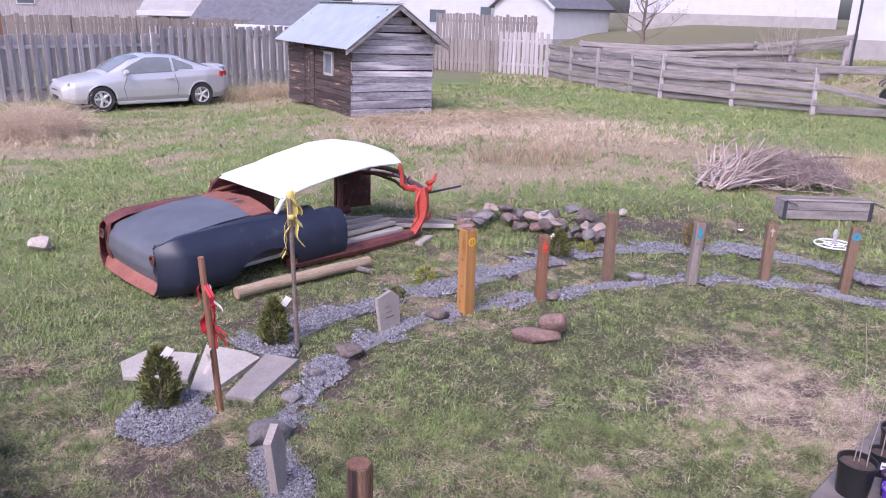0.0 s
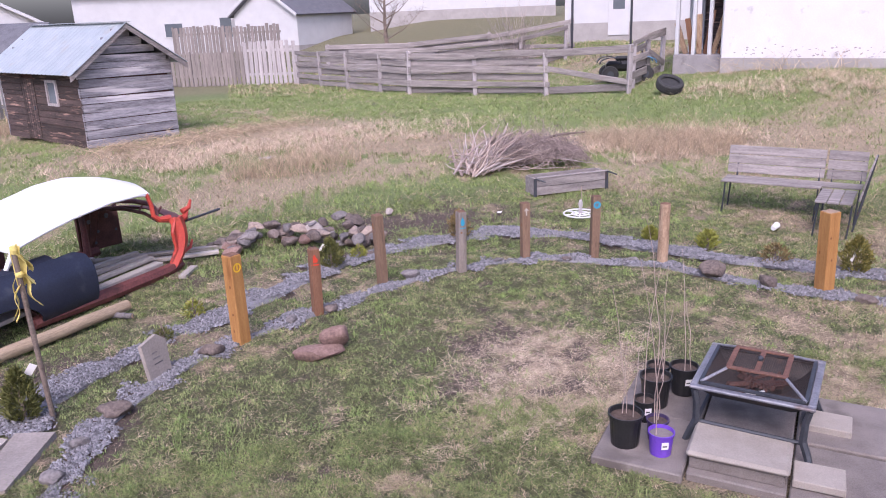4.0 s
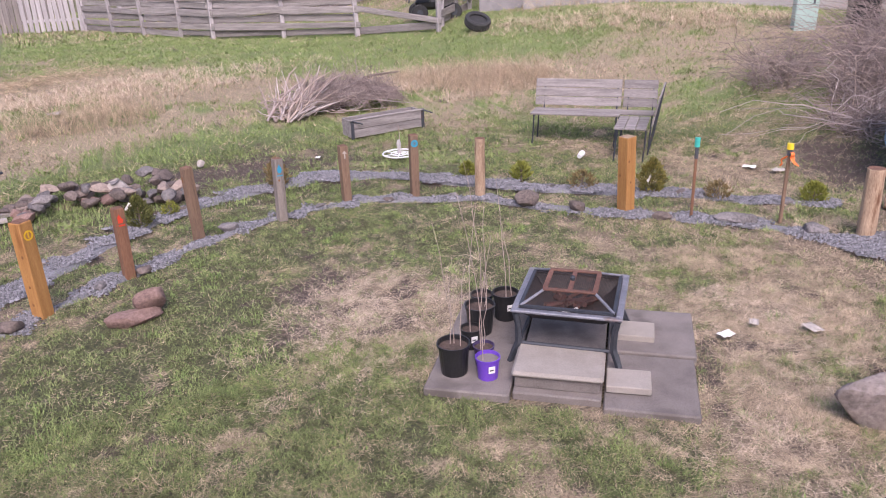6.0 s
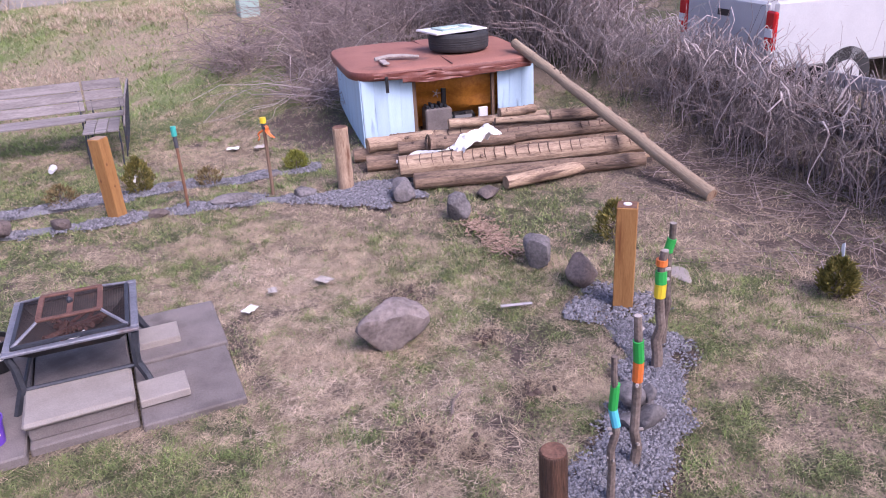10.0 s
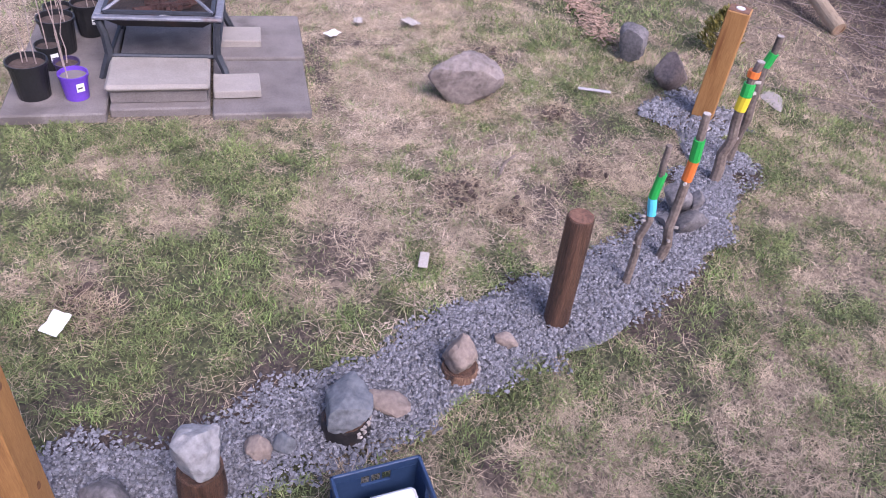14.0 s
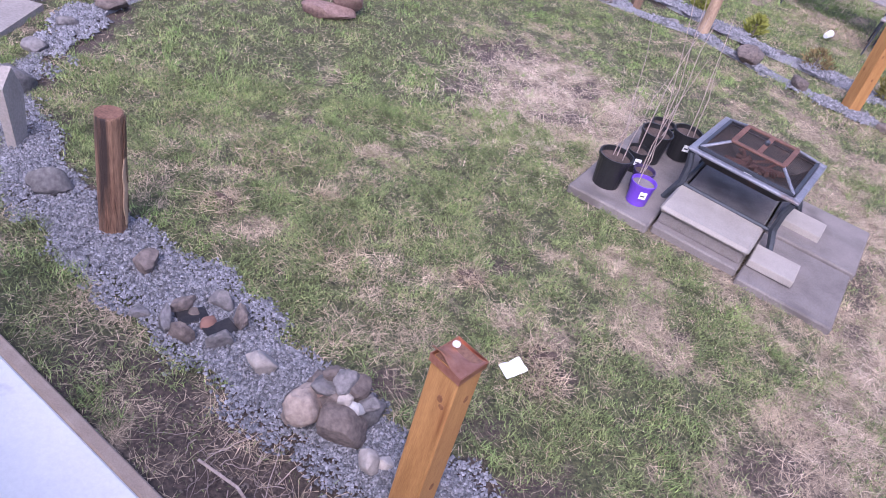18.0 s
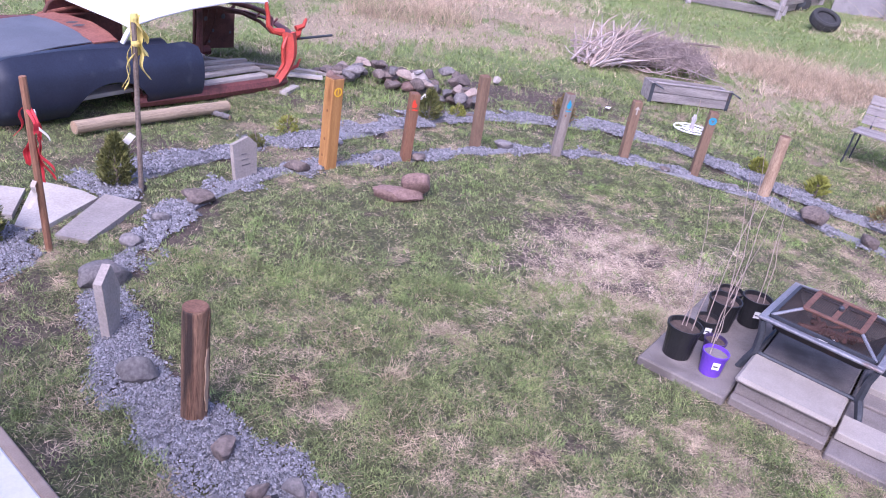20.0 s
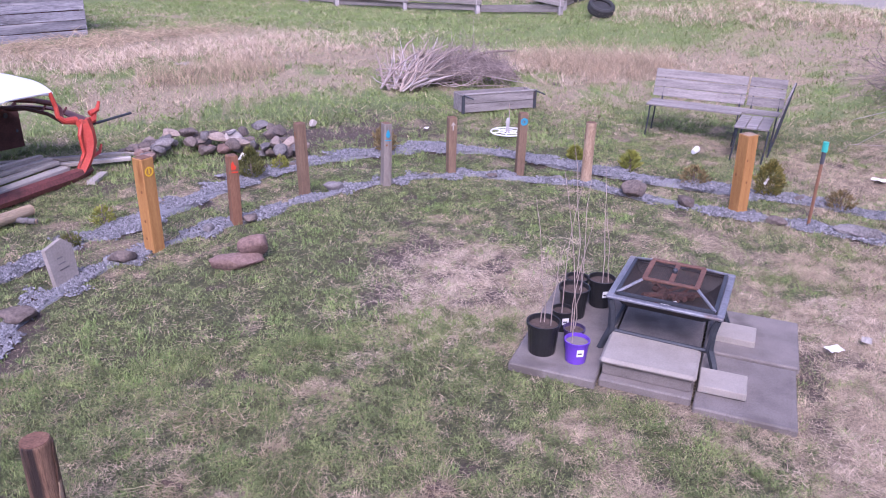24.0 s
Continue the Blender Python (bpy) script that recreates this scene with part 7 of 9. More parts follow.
    g = lambda u, v: tuple(Vector(cabin((-0.55 + 0.5 * u + 1.85) / 3.05, 0.40 + 0.2 * v)) + Vector((0, 0, 0.01)))
    part("sunroof", sheet(g, 6, 6, 0.006), GLASS_DARK, root)
    for wx in (-1.33, 1.33):
        for s in (-1, 1):
            wheel = part("wheel", moved(lathe([(0.21, -0.1), (0.30, -0.105), (0.318, -0.07), (0.318, 0.07), (0.30, 0.105), (0.215, 0.1), (0.2, 0.06)], 28), pose(wx, s * 0.76, 0.318, 90 * -s, 0, 0)), RUBBER, root, "black tyre")
            rim = part("rim", moved(lathe([(0.21, 0.05), (0.212, 0.1), (0.2, 0.102), (0.19, 0.06)], 24), pose(wx, s * 0.76, 0.318, 90 * -s, 0, 0)), ALLOY, wheel, "silver alloy rim")
            part("hub", moved(lathe([(0.05, 0.06), (0.045, 0.098)], 12), pose(wx, s * 0.76, 0.318, 90 * -s, 0, 0)), ALLOY, wheel)
            part("brake", moved(lathe([(0.17, 0.02), (0.165, 0.04)], 20), pose(wx, s * 0.76, 0.318, 90 * -s, 0, 0)), DARK_METAL, wheel)
            for k in range(5):
                part("spoke", moved(box(0.03, 0.2, -0.028, 0.028, 0.065, 0.095, 0.008), pose(wx, s * 0.76, 0.318, 90 * -s, 0, 0) @ pose(0, 0, 0, 0, 0, 72 * k)), ALLOY, wheel)
    for wx in (-1.33, 1.33):
        for s in (-1, 1):
            pts = [(wx - 0.36 * math.cos(math.pi * k / 16), s * (hw(wx - 0.36 * math.cos(math.pi * k / 16)) * 0.99), 0.32 + 0.36 * math.sin(math.pi * k / 16) - 0.0) for k in range(17)]
            part("arch_lip", tube(pts, 0.022, 7), SILVER, root)
            part("wheel_arch", sheet(lambda u, v, wx=wx, s=s: (wx - 0.37 * math.cos(math.pi * u), s * (0.5 + 0.33 * v), 0.32 + 0.37 * math.sin(math.pi * u)), 16, 2, 0.01), BLACK_PLASTIC, root, "dark wheel arch")
    for s in (-1, 1):
        part("mirror", moved(lathe([(0.05, -0.07), (0.08, -0.03), (0.075, 0.05), (0.03, 0.08)], 12), pose(0.72, s * 0.97, 0.98, 0, 90, 0) @ Matrix.Diagonal((1, 1.3, 1, 1))), SILVER, root, flat=False)
        part("headlight", moved(lathe([(0.0, -0.05), (0.06, -0.04), (0.085, 0.0), (0.06, 0.04), (0.0, 0.05)], 14), pose(2.02, s * 0.58, 0.70, 0, 12, -38 * s) @ Matrix.Diagonal((0.55, 1.9, 0.9, 1))), ALLOY, root, "clear headlight")
        part("tail_light", sheet(lambda u, v, s=s: (-2.165 + 0.28 * u, s * (0.60 + 0.225 * u), 0.80 + 0.13 * v), 5, 4, 0.04 * s), plain("tail light red", (0.55, 0.02, 0.02), 0.2) if s < 0 else bpy.data.materials["tail light red"], root, "red tail light")
        part("door_line", tube([(0.72, s * 0.885, 0.3), (0.78, s * 0.886, 0.6), (0.66, s * 0.845, 0.87)], 0.006, 5), INK, root)
        part("door_line", tube([(-0.62, s * 0.885, 0.3), (-0.68, s * 0.886, 0.6), (-0.6, s * 0.85, 0.91)], 0.006, 5), INK, root)
        part("door_handle", box(-0.55, -0.37, s * 0.885 - 0.015, s * 0.885 + 0.015, 0.77, 0.805, 0.01), SILVER, root)
        part("side_skirt", box(-0.95, 0.95, s * 0.8 - 0.03, s * 0.8 + 0.03, 0.15, 0.24, 0.02), SILVER, root)
    part("grille", box(2.19, 2.245, -0.22, 0.22, 0.52, 0.55, 0.006), BLACK_PLASTIC, root)
    part("lower_grille", box(2.19, 2.25, -0.26, 0.26, 0.35, 0.39, 0.008), BLACK_PLASTIC, root)
    part("spoiler", sheet(lambda u, v: (-1.98 - 0.2 * v, -0.62 + 1.24 * u, 1.045 + 0.03 * math.sin(math.pi * u) + 0.015 * v), 10, 4, 0.035), SILVER, root, flat=False)
    part("underbody", box(-1.9, 1.9, -0.72, 0.72, 0.17, 0.4, 0.03), BLACK_PLASTIC, root, "dark underside")
    return root


silver_car()


# ---- bench, planter, bird bath ----
def bench():
    m = pose(6.96, 9.29, float(ground_z(7.3, 9)), 0, 0, turned((0.68, -0.733)))
    root = thing("corner_bench", m, "weathered grey plank corner bench on thin dark iron legs", "bench")
    for k in range(3):
        part("seat_board", box(-0.03, 1.76 if k else 1.28, 0.0 + 0.145 * k, 0.135 + 0.145 * k, 0.44, 0.465, 0.005), GREY_PLANK, root)
    for k in range(3):
        part("back_board", box(-0.04, 1.26, -0.012, 0.012, 0.0 + 0.135 * k, 0.128 + 0.135 * k, 0.005), GREY_PLANK, root, m=pose(0, 0.46, 0.5, -12, 0, 0))
        part("back_board", box(1.29, 1.78, -0.012, 0.012, 0.0 + 0.135 * k, 0.128 + 0.135 * k, 0.005), GREY_PLANK, root, m=pose(0, 0.46, 0.5, -12, 0, 0))
    for k in range(3):
        part("seat_board", box(1.30 + 0.145 * k, 1.435 + 0.145 * k, -0.78, -0.01, 0.44, 0.465, 0.005), GREY_PLANK, root)
        part("back_board", box(-0.78, 0.4, -0.012, 0.012, 0.135 * k, 0.128 + 0.135 * k, 0.005), GREY_PLANK, root, m=pose(1.8, 0, 0.5, 0, 12, 0) @ pose(0, 0, 0, 0, 0, 90))
    for x, y in ((0.02, 0.03), (0.02, 0.40), (1.24, 0.03), (1.24, 0.40), (1.33, -0.74), (1.72, -0.74), (1.72, 0.4), (1.33, -0.02), (1.74, -0.02)):
        part("leg", tube([(x - 0.02, y, -0.02), (x, y, 0.25), (x + 0.005, y, 0.44)], 0.012, 6), DARK_METAL, root, "thin dark iron leg")
    for x in (0.1, 1.2, 1.36, 1.72):
        part("back_bar", tube([(x, 0.44, 0.42), (x, 0.545, 0.885)], 0.012, 6), DARK_METAL, root, "dark iron back bar")
    for y in (-0.74, -0.4, -0.02, 0.36):
        part("back_bar", tube([(1.76, y, 0.1), (1.89, y, 0.89)], 0.012, 6), DARK_METAL, root, "dark iron back bar")
    part("brace", tube([(0.02, 0.03, 0.4), (0.02, 0.4, 0.4)], 0.01, 6), DARK_METAL, root)
    return root


bench()


def planter():
    m = at(4.72, 11.0, turned((1.27, 0.06)))
    root = thing("planter_box", m, "empty weathered grey plank planter box with iron corner brackets", "planter")
    for k in range(2):
        part("front_board", box(0, 1.3, -0.018, 0.018, 0.02 + 0.14 * k, 0.15 + 0.14 * k, 0.004), GREY_PLANK, root)
        part("back_board", box(0.02, 1.28, 0.33, 0.36, 0.02 + 0.14 * k, 0.15 + 0.14 * k, 0.004), GREY_PLANK, root)
    for x in (0.0, 1.27):
        part("end_board", box(x, x + 0.03, 0.02, 0.33, 0.02, 0.29, 0.004), GREY_PLANK, root)
        part("bracket", [box(x - 0.012, x + 0.045, -0.026, -0.018, 0, 0.32, 0.002)], DARK_METAL, root, "dark iron bracket")
        part("arm", tube([(x + 0.02, -0.02, 0.3), (x + 0.16, -0.1, 0.24)], 0.012, 6), DARK_METAL, root, "dark iron arm")
    part("rim", box(-0.02, 1.32, -0.03, 0.02, 0.295, 0.315, 0.004), GREY_PLANK, root)
    part("soil", box(0.03, 1.27, 0.02, 0.33, 0, 0.16), SOIL, root)
    return root


planter()
bath = thing("garden_ornament", at(4.95, 9.75), "low white metal wheel ornament with a pale upright stem", "ornament")
n_ = 24
part("wheel_rim", tube([(0.24 * math.cos(2 * math.pi * k / n_), 0.24 * math.sin(2 * math.pi * k / n_), 0.06) for k in range(n_ + 1)], 0.012, 6, False), WHITE_PLASTIC, bath)
part("wheel_rim", tube([(0.12 * math.cos(2 * math.pi * k / n_), 0.12 * math.sin(2 * math.pi * k / n_), 0.06) for k in range(n_ + 1)], 0.01, 6, False), WHITE_PLASTIC, bath)
for k in range(6):
    a = math.pi * k / 3
    part("spoke", tube([(0, 0, 0.06), (0.24 * math.cos(a), 0.24 * math.sin(a), 0.06)], 0.009, 6), WHITE_PLASTIC, bath)
part("foot", lathe([(0.05, 0), (0.045, 0.055)], 10), DARK_METAL, bath)
part("stem", lathe([(0.03, 0.05), (0.025, 0.15), (0.035, 0.2), (0.02, 0.26)], 10), PALE_WOOD, bath)
part("twig", tube([(0.0, 0.02, 0.05), (0.03, 0.02, 0.3), (0.02, 0.03, 0.46)], 0.006, 5), PALE_TWIG, bath)


# ---- stones ----
def stone(x, y, sx, sy, sz, seed, mat=STONE, label="rounded grey field stone on the gravel", rz=0, group="edging stones", sub=3, up=0.0, cuts=9):
    return solid("stone", rock(sx, sy, sz, seed, sub, cuts=cuts), mat, at(x, y, rz, up), label, "stone", group, flat=False)


for k, (x, y, sx, sy, sz, mat, rz) in enumerate((
        (-1.16, 4.42, 0.38, 0.30, 0.24, STONE, 30), (-1.16, 4.94, 0.2, 0.15, 0.11, STONE, 0), (-1.07, 5.37, 0.17, 0.12, 0.09, STONE, 20), (-0.83, 5.8, 0.32, 0.2, 0.15, STONE_BROWN, 15), (-0.17, 6.72, 0.26, 0.19, 0.16, STONE_BROWN, 0),
        (5.25, 6.92, 0.33, 0.24, 0.2, STONE_BROWN, -40), (5.61, 6.46, 0.25, 0.18, 0.17, STONE_BROWN, -40), (6.18, 5.7, 0.24, 0.17, 0.12, STONE_BROWN, -45), (6.78, 5.19, 0.52, 0.22, 0.14, STONE, -48), (7.14, 4.53, 0.33, 0.22, 0.15, STONE, -50),
        (7.4, 3.48, 0.38, 0.3, 0.27, STONE, 20), (7.0, 2.69, 0.32, 0.27, 0.27, STONE, 0), (6.25, 1.64, 0.36, 0.3, 0.32, STONE, 60), (5.98, 1.22, 0.36, 0.26, 0.27, STONE_BROWN, 10), (1.05, 7.42, 0.2, 0.14, 0.08, STONE_BROWN, 10),
        (2.05, 8.12, 0.22, 0.14, 0.12, STONE, 10), (0.62, 7.22, 0.16, 0.12, 0.1, STONE, 10), (-0.69, 3.43, 0.24, 0.17, 0.18, STONE, 20), (-0.14, 2.87, 0.17, 0.13, 0.14, STONE_BROWN, 40), (0.43, 2.27, 0.16, 0.14, 0.12, STONE_PALE, 10),
        (-0.12, 2.56, 0.11, 0.08, 0.06, STONE, 0), (1.72, 1.19, 0.12, 0.12, 0.11, STONE_TAN, 10), (1.79, 1.13, 0.09, 0.11, 0.1, STONE_BLUE, 20), (2.22, 0.96, 0.14, 0.26, 0.09, STONE_TAN, 12), (2.85, 0.76, 0.10, 0.15, 0.07, STONE_TAN, 30),
        (1.22, 1.43, 0.15, 0.25, 0.15, STONE, 20), (0.88, 1.76, 0.11, 0.12, 0.12, STONE_PALE, 0), (0.95, 1.78, 0.09, 0.08, 0.09, STONE_PALE, 30), (3.2, 8.3, 0.14, 0.1, 0.07, STONE, 0), (4.0, 8.05, 0.15, 0.1, 0.06, STONE_BROWN, 0), (4.7, 7.75, 0.14, 0.1, 0.06, STONE, 0),
        (5.9, 7.35, 0.16, 0.1, 0.06, STONE, 0), (7.0, 6.25, 0.2, 0.12, 0.06, STONE_BROWN, 0), (7.7, 5.3, 0.22, 0.12, 0.06, STONE, 0), (1.75, 9.15, 0.16, 0.12, 0.06, STONE_BROWN, 0))):
    stone(x, y, sx, sy, sz, 100 + k, mat, {"grey field stone": "rounded grey field stone edging the gravel path", "brown field stone": "brownish field stone edging the gravel path", "reddish rock": "small reddish stone on the gravel path", "pale stone": "pale rough stone on the gravel path", "tan brown stone": "flat tan stone on the gravel path", "dark blue grey stone": "small blue-grey stone on the gravel path"}[mat.name], rz)
solid("stone", rock(0.58, 0.46, 0.40, 52, 4, 0.34, 9), BOULDER, at(4.68, 2.27, -35, -0.04, 0, 0), "large brownish boulder with broken ledges on the lawn", "stone", flat=False)
stone(7.68, 2.63, 0.42, 0.3, 0.10, 8, STONE_BROWN, "flat brown stone before the log pile", 10, "")
stone(6.36, 0.5, 0.34, 0.22, 0.05, 9, FLAG_GREY, "flat grey stepping stone sunk in the grass", 20, "")
stone(0.78, 6.33, 0.56, 0.24, 0.15, 10, STONE_RED, "long flat reddish brown rock on the lawn", 5, "rocks on the lawn")
stone(0.93, 6.42, 0.32, 0.26, 0.32, 11, STONE_RED, "reddish broken rock leaning on a flat one", 25, "rocks on the lawn")
stone(-5.03, 8.25, 0.3, 0.2, 0.24, 12, STONE_PALE, "pale grey stone alone in the grass", 0, "")
stone(2.35, 10.9, 0.14, 0.12, 0.11, 13, STONE_PALE, "small pale stone on bare earth", 0, "")

rnd = random.Random(21)
for k in range(84):
    u = rnd.random()
    x, y = -0.1 + 2.05 * u + rnd.gauss(0, 0.06), 9.98 + 0.2 * math.sin(5 * u) + rnd.gauss(0, 0.2)
    up = 0.2 * rnd.random() * (1 if 0.15 < u < 0.9 else 0.2)
    mat = STONE_RED if (u < 0.6 and y < 10.05 and k % 3) else (STONE, STONE_BROWN, STONE_BROWN, STONE_TAN)[k % 4]
    solid("stone", rock(rnd.uniform(0.18, 0.36), rnd.uniform(0.12, 0.24), rnd.uniform(0.08, 0.16), 300 + k), mat, at(x, y, rnd.uniform(0, 180), up, rnd.uniform(-20, 20), rnd.uniform(-20, 20)), "broken field stone heaped in the rock pile", "stone", "rock pile", flat=False)
stone(1.15, 10.1, 0.34, 0.26, 0.26, 14, STONE_PALE, "pale rounded stone on the rock pile", 10, "rock pile", 2, 0.03)

for k, (x, y, z, sx, sy, sz, mat, rz) in enumerate((
        (0.765, 1.925, 0.0, 0.28, 0.19, 0.16, STONE_BROWN, -32), (0.625, 2.0, 0.0, 0.17, 0.17, 0.18, STONE_TAN, 20), (0.70, 2.10, 0.0, 0.2, 0.16, 0.15, STONE_BROWN, 60), (0.86, 2.02, 0.0, 0.2, 0.17, 0.15, STONE, 10), (0.60, 2.10, 0.0, 0.13, 0.11, 0.1, STONE_BROWN, 0),
        (0.735, 1.985, 0.10, 0.16, 0.09, 0.07, STONE_BROWN, -20), (0.69, 2.055, 0.115, 0.12, 0.1, 0.06, STONE_RED, 40), (0.70, 2.05, 0.15, 0.16, 0.11, 0.08, STONE, -50), (0.775, 2.03, 0.13, 0.14, 0.12, 0.09, STONE_BROWN, 15), (0.775, 2.04, 0.19, 0.13, 0.1, 0.07, STONE, 70),
        (0.835, 2.035, 0.13, 0.15, 0.1, 0.11, STONE_BROWN, 30), (0.765, 1.975, 0.145, 0.085, 0.07, 0.065, STONE_PALE, 0), (0.81, 1.955, 0.12, 0.11, 0.07, 0.07, STONE_LIGHT, -25), (0.875, 1.985, 0.12, 0.09, 0.07, 0.06, STONE, 0), (0.74, 2.075, 0.19, 0.1, 0.08, 0.06, STONE_BROWN, 0))):
    solid("stone", rock(sx * 1.1, sy * 1.1, sz * 1.15, 400 + k, 4, cuts=8), mat, at(x, y, rz, z), {0: "large brown stone at the foot of the cairn", 1: "tan stone at the foot of the cairn", 6: "small reddish stone in the cairn", 11: "small whitish stone on the cairn"}.get(k, "field stone stacked in the small cairn"), "stone", "cairn beside the path", flat=False)
for k, (dx, dy, z, sx, sy, sz) in enumerate(((0, 0, 0, 0.28, 0.2, 0.14), (0.16, 0.08, 0, 0.22, 0.18, 0.12), (0.06, 0.12, 0.08, 0.18, 0.14, 0.16), (0.12, 0.02, 0.1, 0.16, 0.1, 0.12), (-0.05, 0.1, 0.0, 0.16, 0.14, 0.12))):
    solid("stone", rock(sx, sy, sz, 430 + k, cuts=7), STONE, at(4.32 + dx, 0.42 + dy, k * 57, z), "dark broken stone heaped beside the sticks", "stone", "dark stone heap", flat=False)
for k, (a, r) in enumerate(((0.2, 0.16), (1.2, 0.17), (2.3, 0.16), (3.2, 0.17), (4.1, 0.15), (5.2, 0.17))):
    solid("stone", rock(0.15, 0.065, 0.12, 450 + k, 4, cuts=6), STONE if k % 2 else STONE_BROWN, at(0.17 + r * math.cos(a), 2.52 + r * 0.8 * math.sin(a), math.degrees(a) + 90, 0.0), "flat stone set on edge round a small hollow", "stone", "ring of stones in the gravel", flat=False)
stone(0.18, 2.51, 0.1, 0.08, 0.07, 460, plain("pinkish clay", (0.25, 0.13, 0.10), 0.9), "small pinkish stone inside the ring of stones", 0, "ring of stones in the gravel")
stone(0.11, 2.57, 0.09, 0.07, 0.06, 461, STONE_BROWN, "small brown stone inside the ring of stones", 0, "ring of stones in the gravel")
# Flat plates: the shade inside two holes is put into their near-black colour.
for dx, dy, rz in ((-0.06, 0.03, 25), (0.07, -0.04, 35)):
    solid("hollow", box(-0.07, 0.07, -0.045, 0.045, 0.02, 0.034, 0.004), BOWL, at(0.17 + dx, 2.52 + dy, rz), "near-black plate coloured as the shade in a hollow", "hollow")

for k, (x, y, r, h, sx, sy, sz, mat, lab) in enumerate(((1.47, 1.22, 0.088, 0.17, 0.25, 0.21, 0.23, STONE_LIGHT, "angular light grey stone balanced on a log stump"), (2.02, 1.01, 0.10, 0.09, 0.29, 0.25, 0.15, STONE_BLUE, "broad dark grey stone on a charred stump"), (2.57, 0.82, 0.085, 0.05, 0.17, 0.15, 0.18, STONE_TAN, "tan stone standing on a low stump"))):
    round_stump = thing("log_stump", at(x, y), ("short brown log stump set in the gravel", "low charred log stump set in the gravel", "low crumbling log stump set in the gravel")[k], "stump", "stumps with stones")
    v, f = tube([(0, 0, -0.05), (0, 0, h * 0.3), (0, 0, h * 0.7), (0, 0, h)], [r, r, r * 0.97, r * 0.94], 22)
    v = [Vector((q_.x * (1 + 0.1 * noise.noise(q_ * 22)), q_.y * (1 + 0.1 * noise.noise(q_ * 22)), q_.z)) for q_ in map(Vector, v)]
    part("trunk", (v, f), (DARK_LOG, BOWL, RED_LOG)[k], round_stump, flat=False)
    part("end", lathe([(r * 0.86, h), (r * 0.84, h + 0.003)], 16), DARK_LOG, round_stump)
    rk = random.Random(k)
    for q_ in range((0, 16, 9)[k]):
        a = radians(rk.uniform(-110, -20))
        part("pale_bit", moved(rock(0.022, 0.018, 0.016, 800 + q_, 2), pose(math.cos(a) * r * 0.98, math.sin(a) * r * 0.98, h * rk.uniform(0.5, 1.05))), STONE_PALE, round_stump, "pale crumb of rotten wood")
    solid("stone", rock(sx, sy, sz, 470 + k, 4, cuts=8), mat, at(x, y + 0.01, 30 * k, h + 0.004), lab, "stone", "stones on stumps", flat=False)

m = at(-0.58, 6.42, 52, 0, -8, 0)
sg = thing("stone_sign", m, "thin upright pale stone slab with faint carved marks", "stone slab")
part("slab", prism([(-0.13, 0), (0.12, 0), (0.14, 0.32), (0.05, 0.40), (-0.14, 0.36)], -0.02, 0.02), FLAG_GREY, sg, m=pose(0, 0, -0.03, 90, 0, 0))
for k in range(3):
    part("carving", box(-0.05, 0.05 - 0.02 * k, -0.0235, -0.0205, 0.12 + 0.05 * k, 0.13 + 0.05 * k), STONE, sg, "worn carved mark")
sg = thing("stone_sign", at(-0.96, 3.82, 80, 0, -5, 4), "thin upright pale stone slab leaning in the gravel", "stone slab")
part("slab", prism([(-0.05, 0), (0.06, 0), (0.11, 0.34), (0.03, 0.50), (-0.09, 0.42)], -0.026, 0.026), FLAG_GREY, sg, m=pose(0, 0, -0.05, 90, 0, 0))

for k, (o, mat) in enumerate((([(-2.58, 5.15), (-2.06, 5.17), (-2.15, 5.64), (-2.6, 5.66), (-2.72, 5.4)], FLAG), ([(-1.98, 5.02), (-1.8, 5.0), (-1.6, 5.62), (-1.75, 5.72), (-2.14, 5.82)], FLAG), ([(-1.68, 4.94), (-1.44, 4.9), (-1.27, 5.62), (-1.57, 5.7)], FLAG_GREY))):
    solid("flagstone", prism(o, -0.03, 0.028), mat, pose(0, 0, 0), ("flat pale flagstone set in the grass" if k < 2 else "flat grey rectangular flagstone set in the grass"), "flagstone", "flagstone path")


# ---- shrubs, brush, hedge ----
def leaf_mesh(name, w, h, count, seed, mat, cone=0.5, leaf=0.02):
    """A crown of many small upright scale leaves with an uneven outline."""
    rng = np.random.RandomState(seed)
    t = rng.rand(count)
    a = rng.rand(count) * 2 * np.pi
    prof = np.sin(np.pi * np.clip(t * 0.93 + 0.07, 0, 1) ** (0.55 + 0.3 * cone)) ** 0.7
    lump = 1 + 0.28 * np.sin(3 * a + 9 * t + seed) * np.sin(5 * a - 7 * t + 2 * seed)
    r = w / 2 * prof * lump * (0.45 + 0.6 * np.sqrt(rng.rand(count)))
    p = np.stack([r * np.cos(a), r * np.sin(a), h * (0.04 + 0.96 * t) + 0.03 * h * rng.randn(count)], -1)
    out = np.stack([np.cos(a), np.sin(a), 0.9 + 0.8 * t], -1) + 0.5 * rng.randn(count, 3)
    out /= np.linalg.norm(out, axis=1)[:, None]
    side = np.cross(out, rng.randn(count, 3))
    side /= np.linalg.norm(side, axis=1)[:, None]
    s = leaf * (0.6 + 0.8 * rng.rand(count))[:, None]
    v = np.stack([p, p + out * s + side * s * 0.35, p + out * s * 2.2, p + out * s - side * s * 0.35], 1).reshape(-1, 3)
    v[:, 2] = np.maximum(v[:, 2], 0.0)
    k = 4 * np.arange(count)[:, None]
    return tri_mesh(name, v, np.concatenate([k + np.array([[0, 1, 2]]), k + np.array([[0, 2, 3]])]), mat)


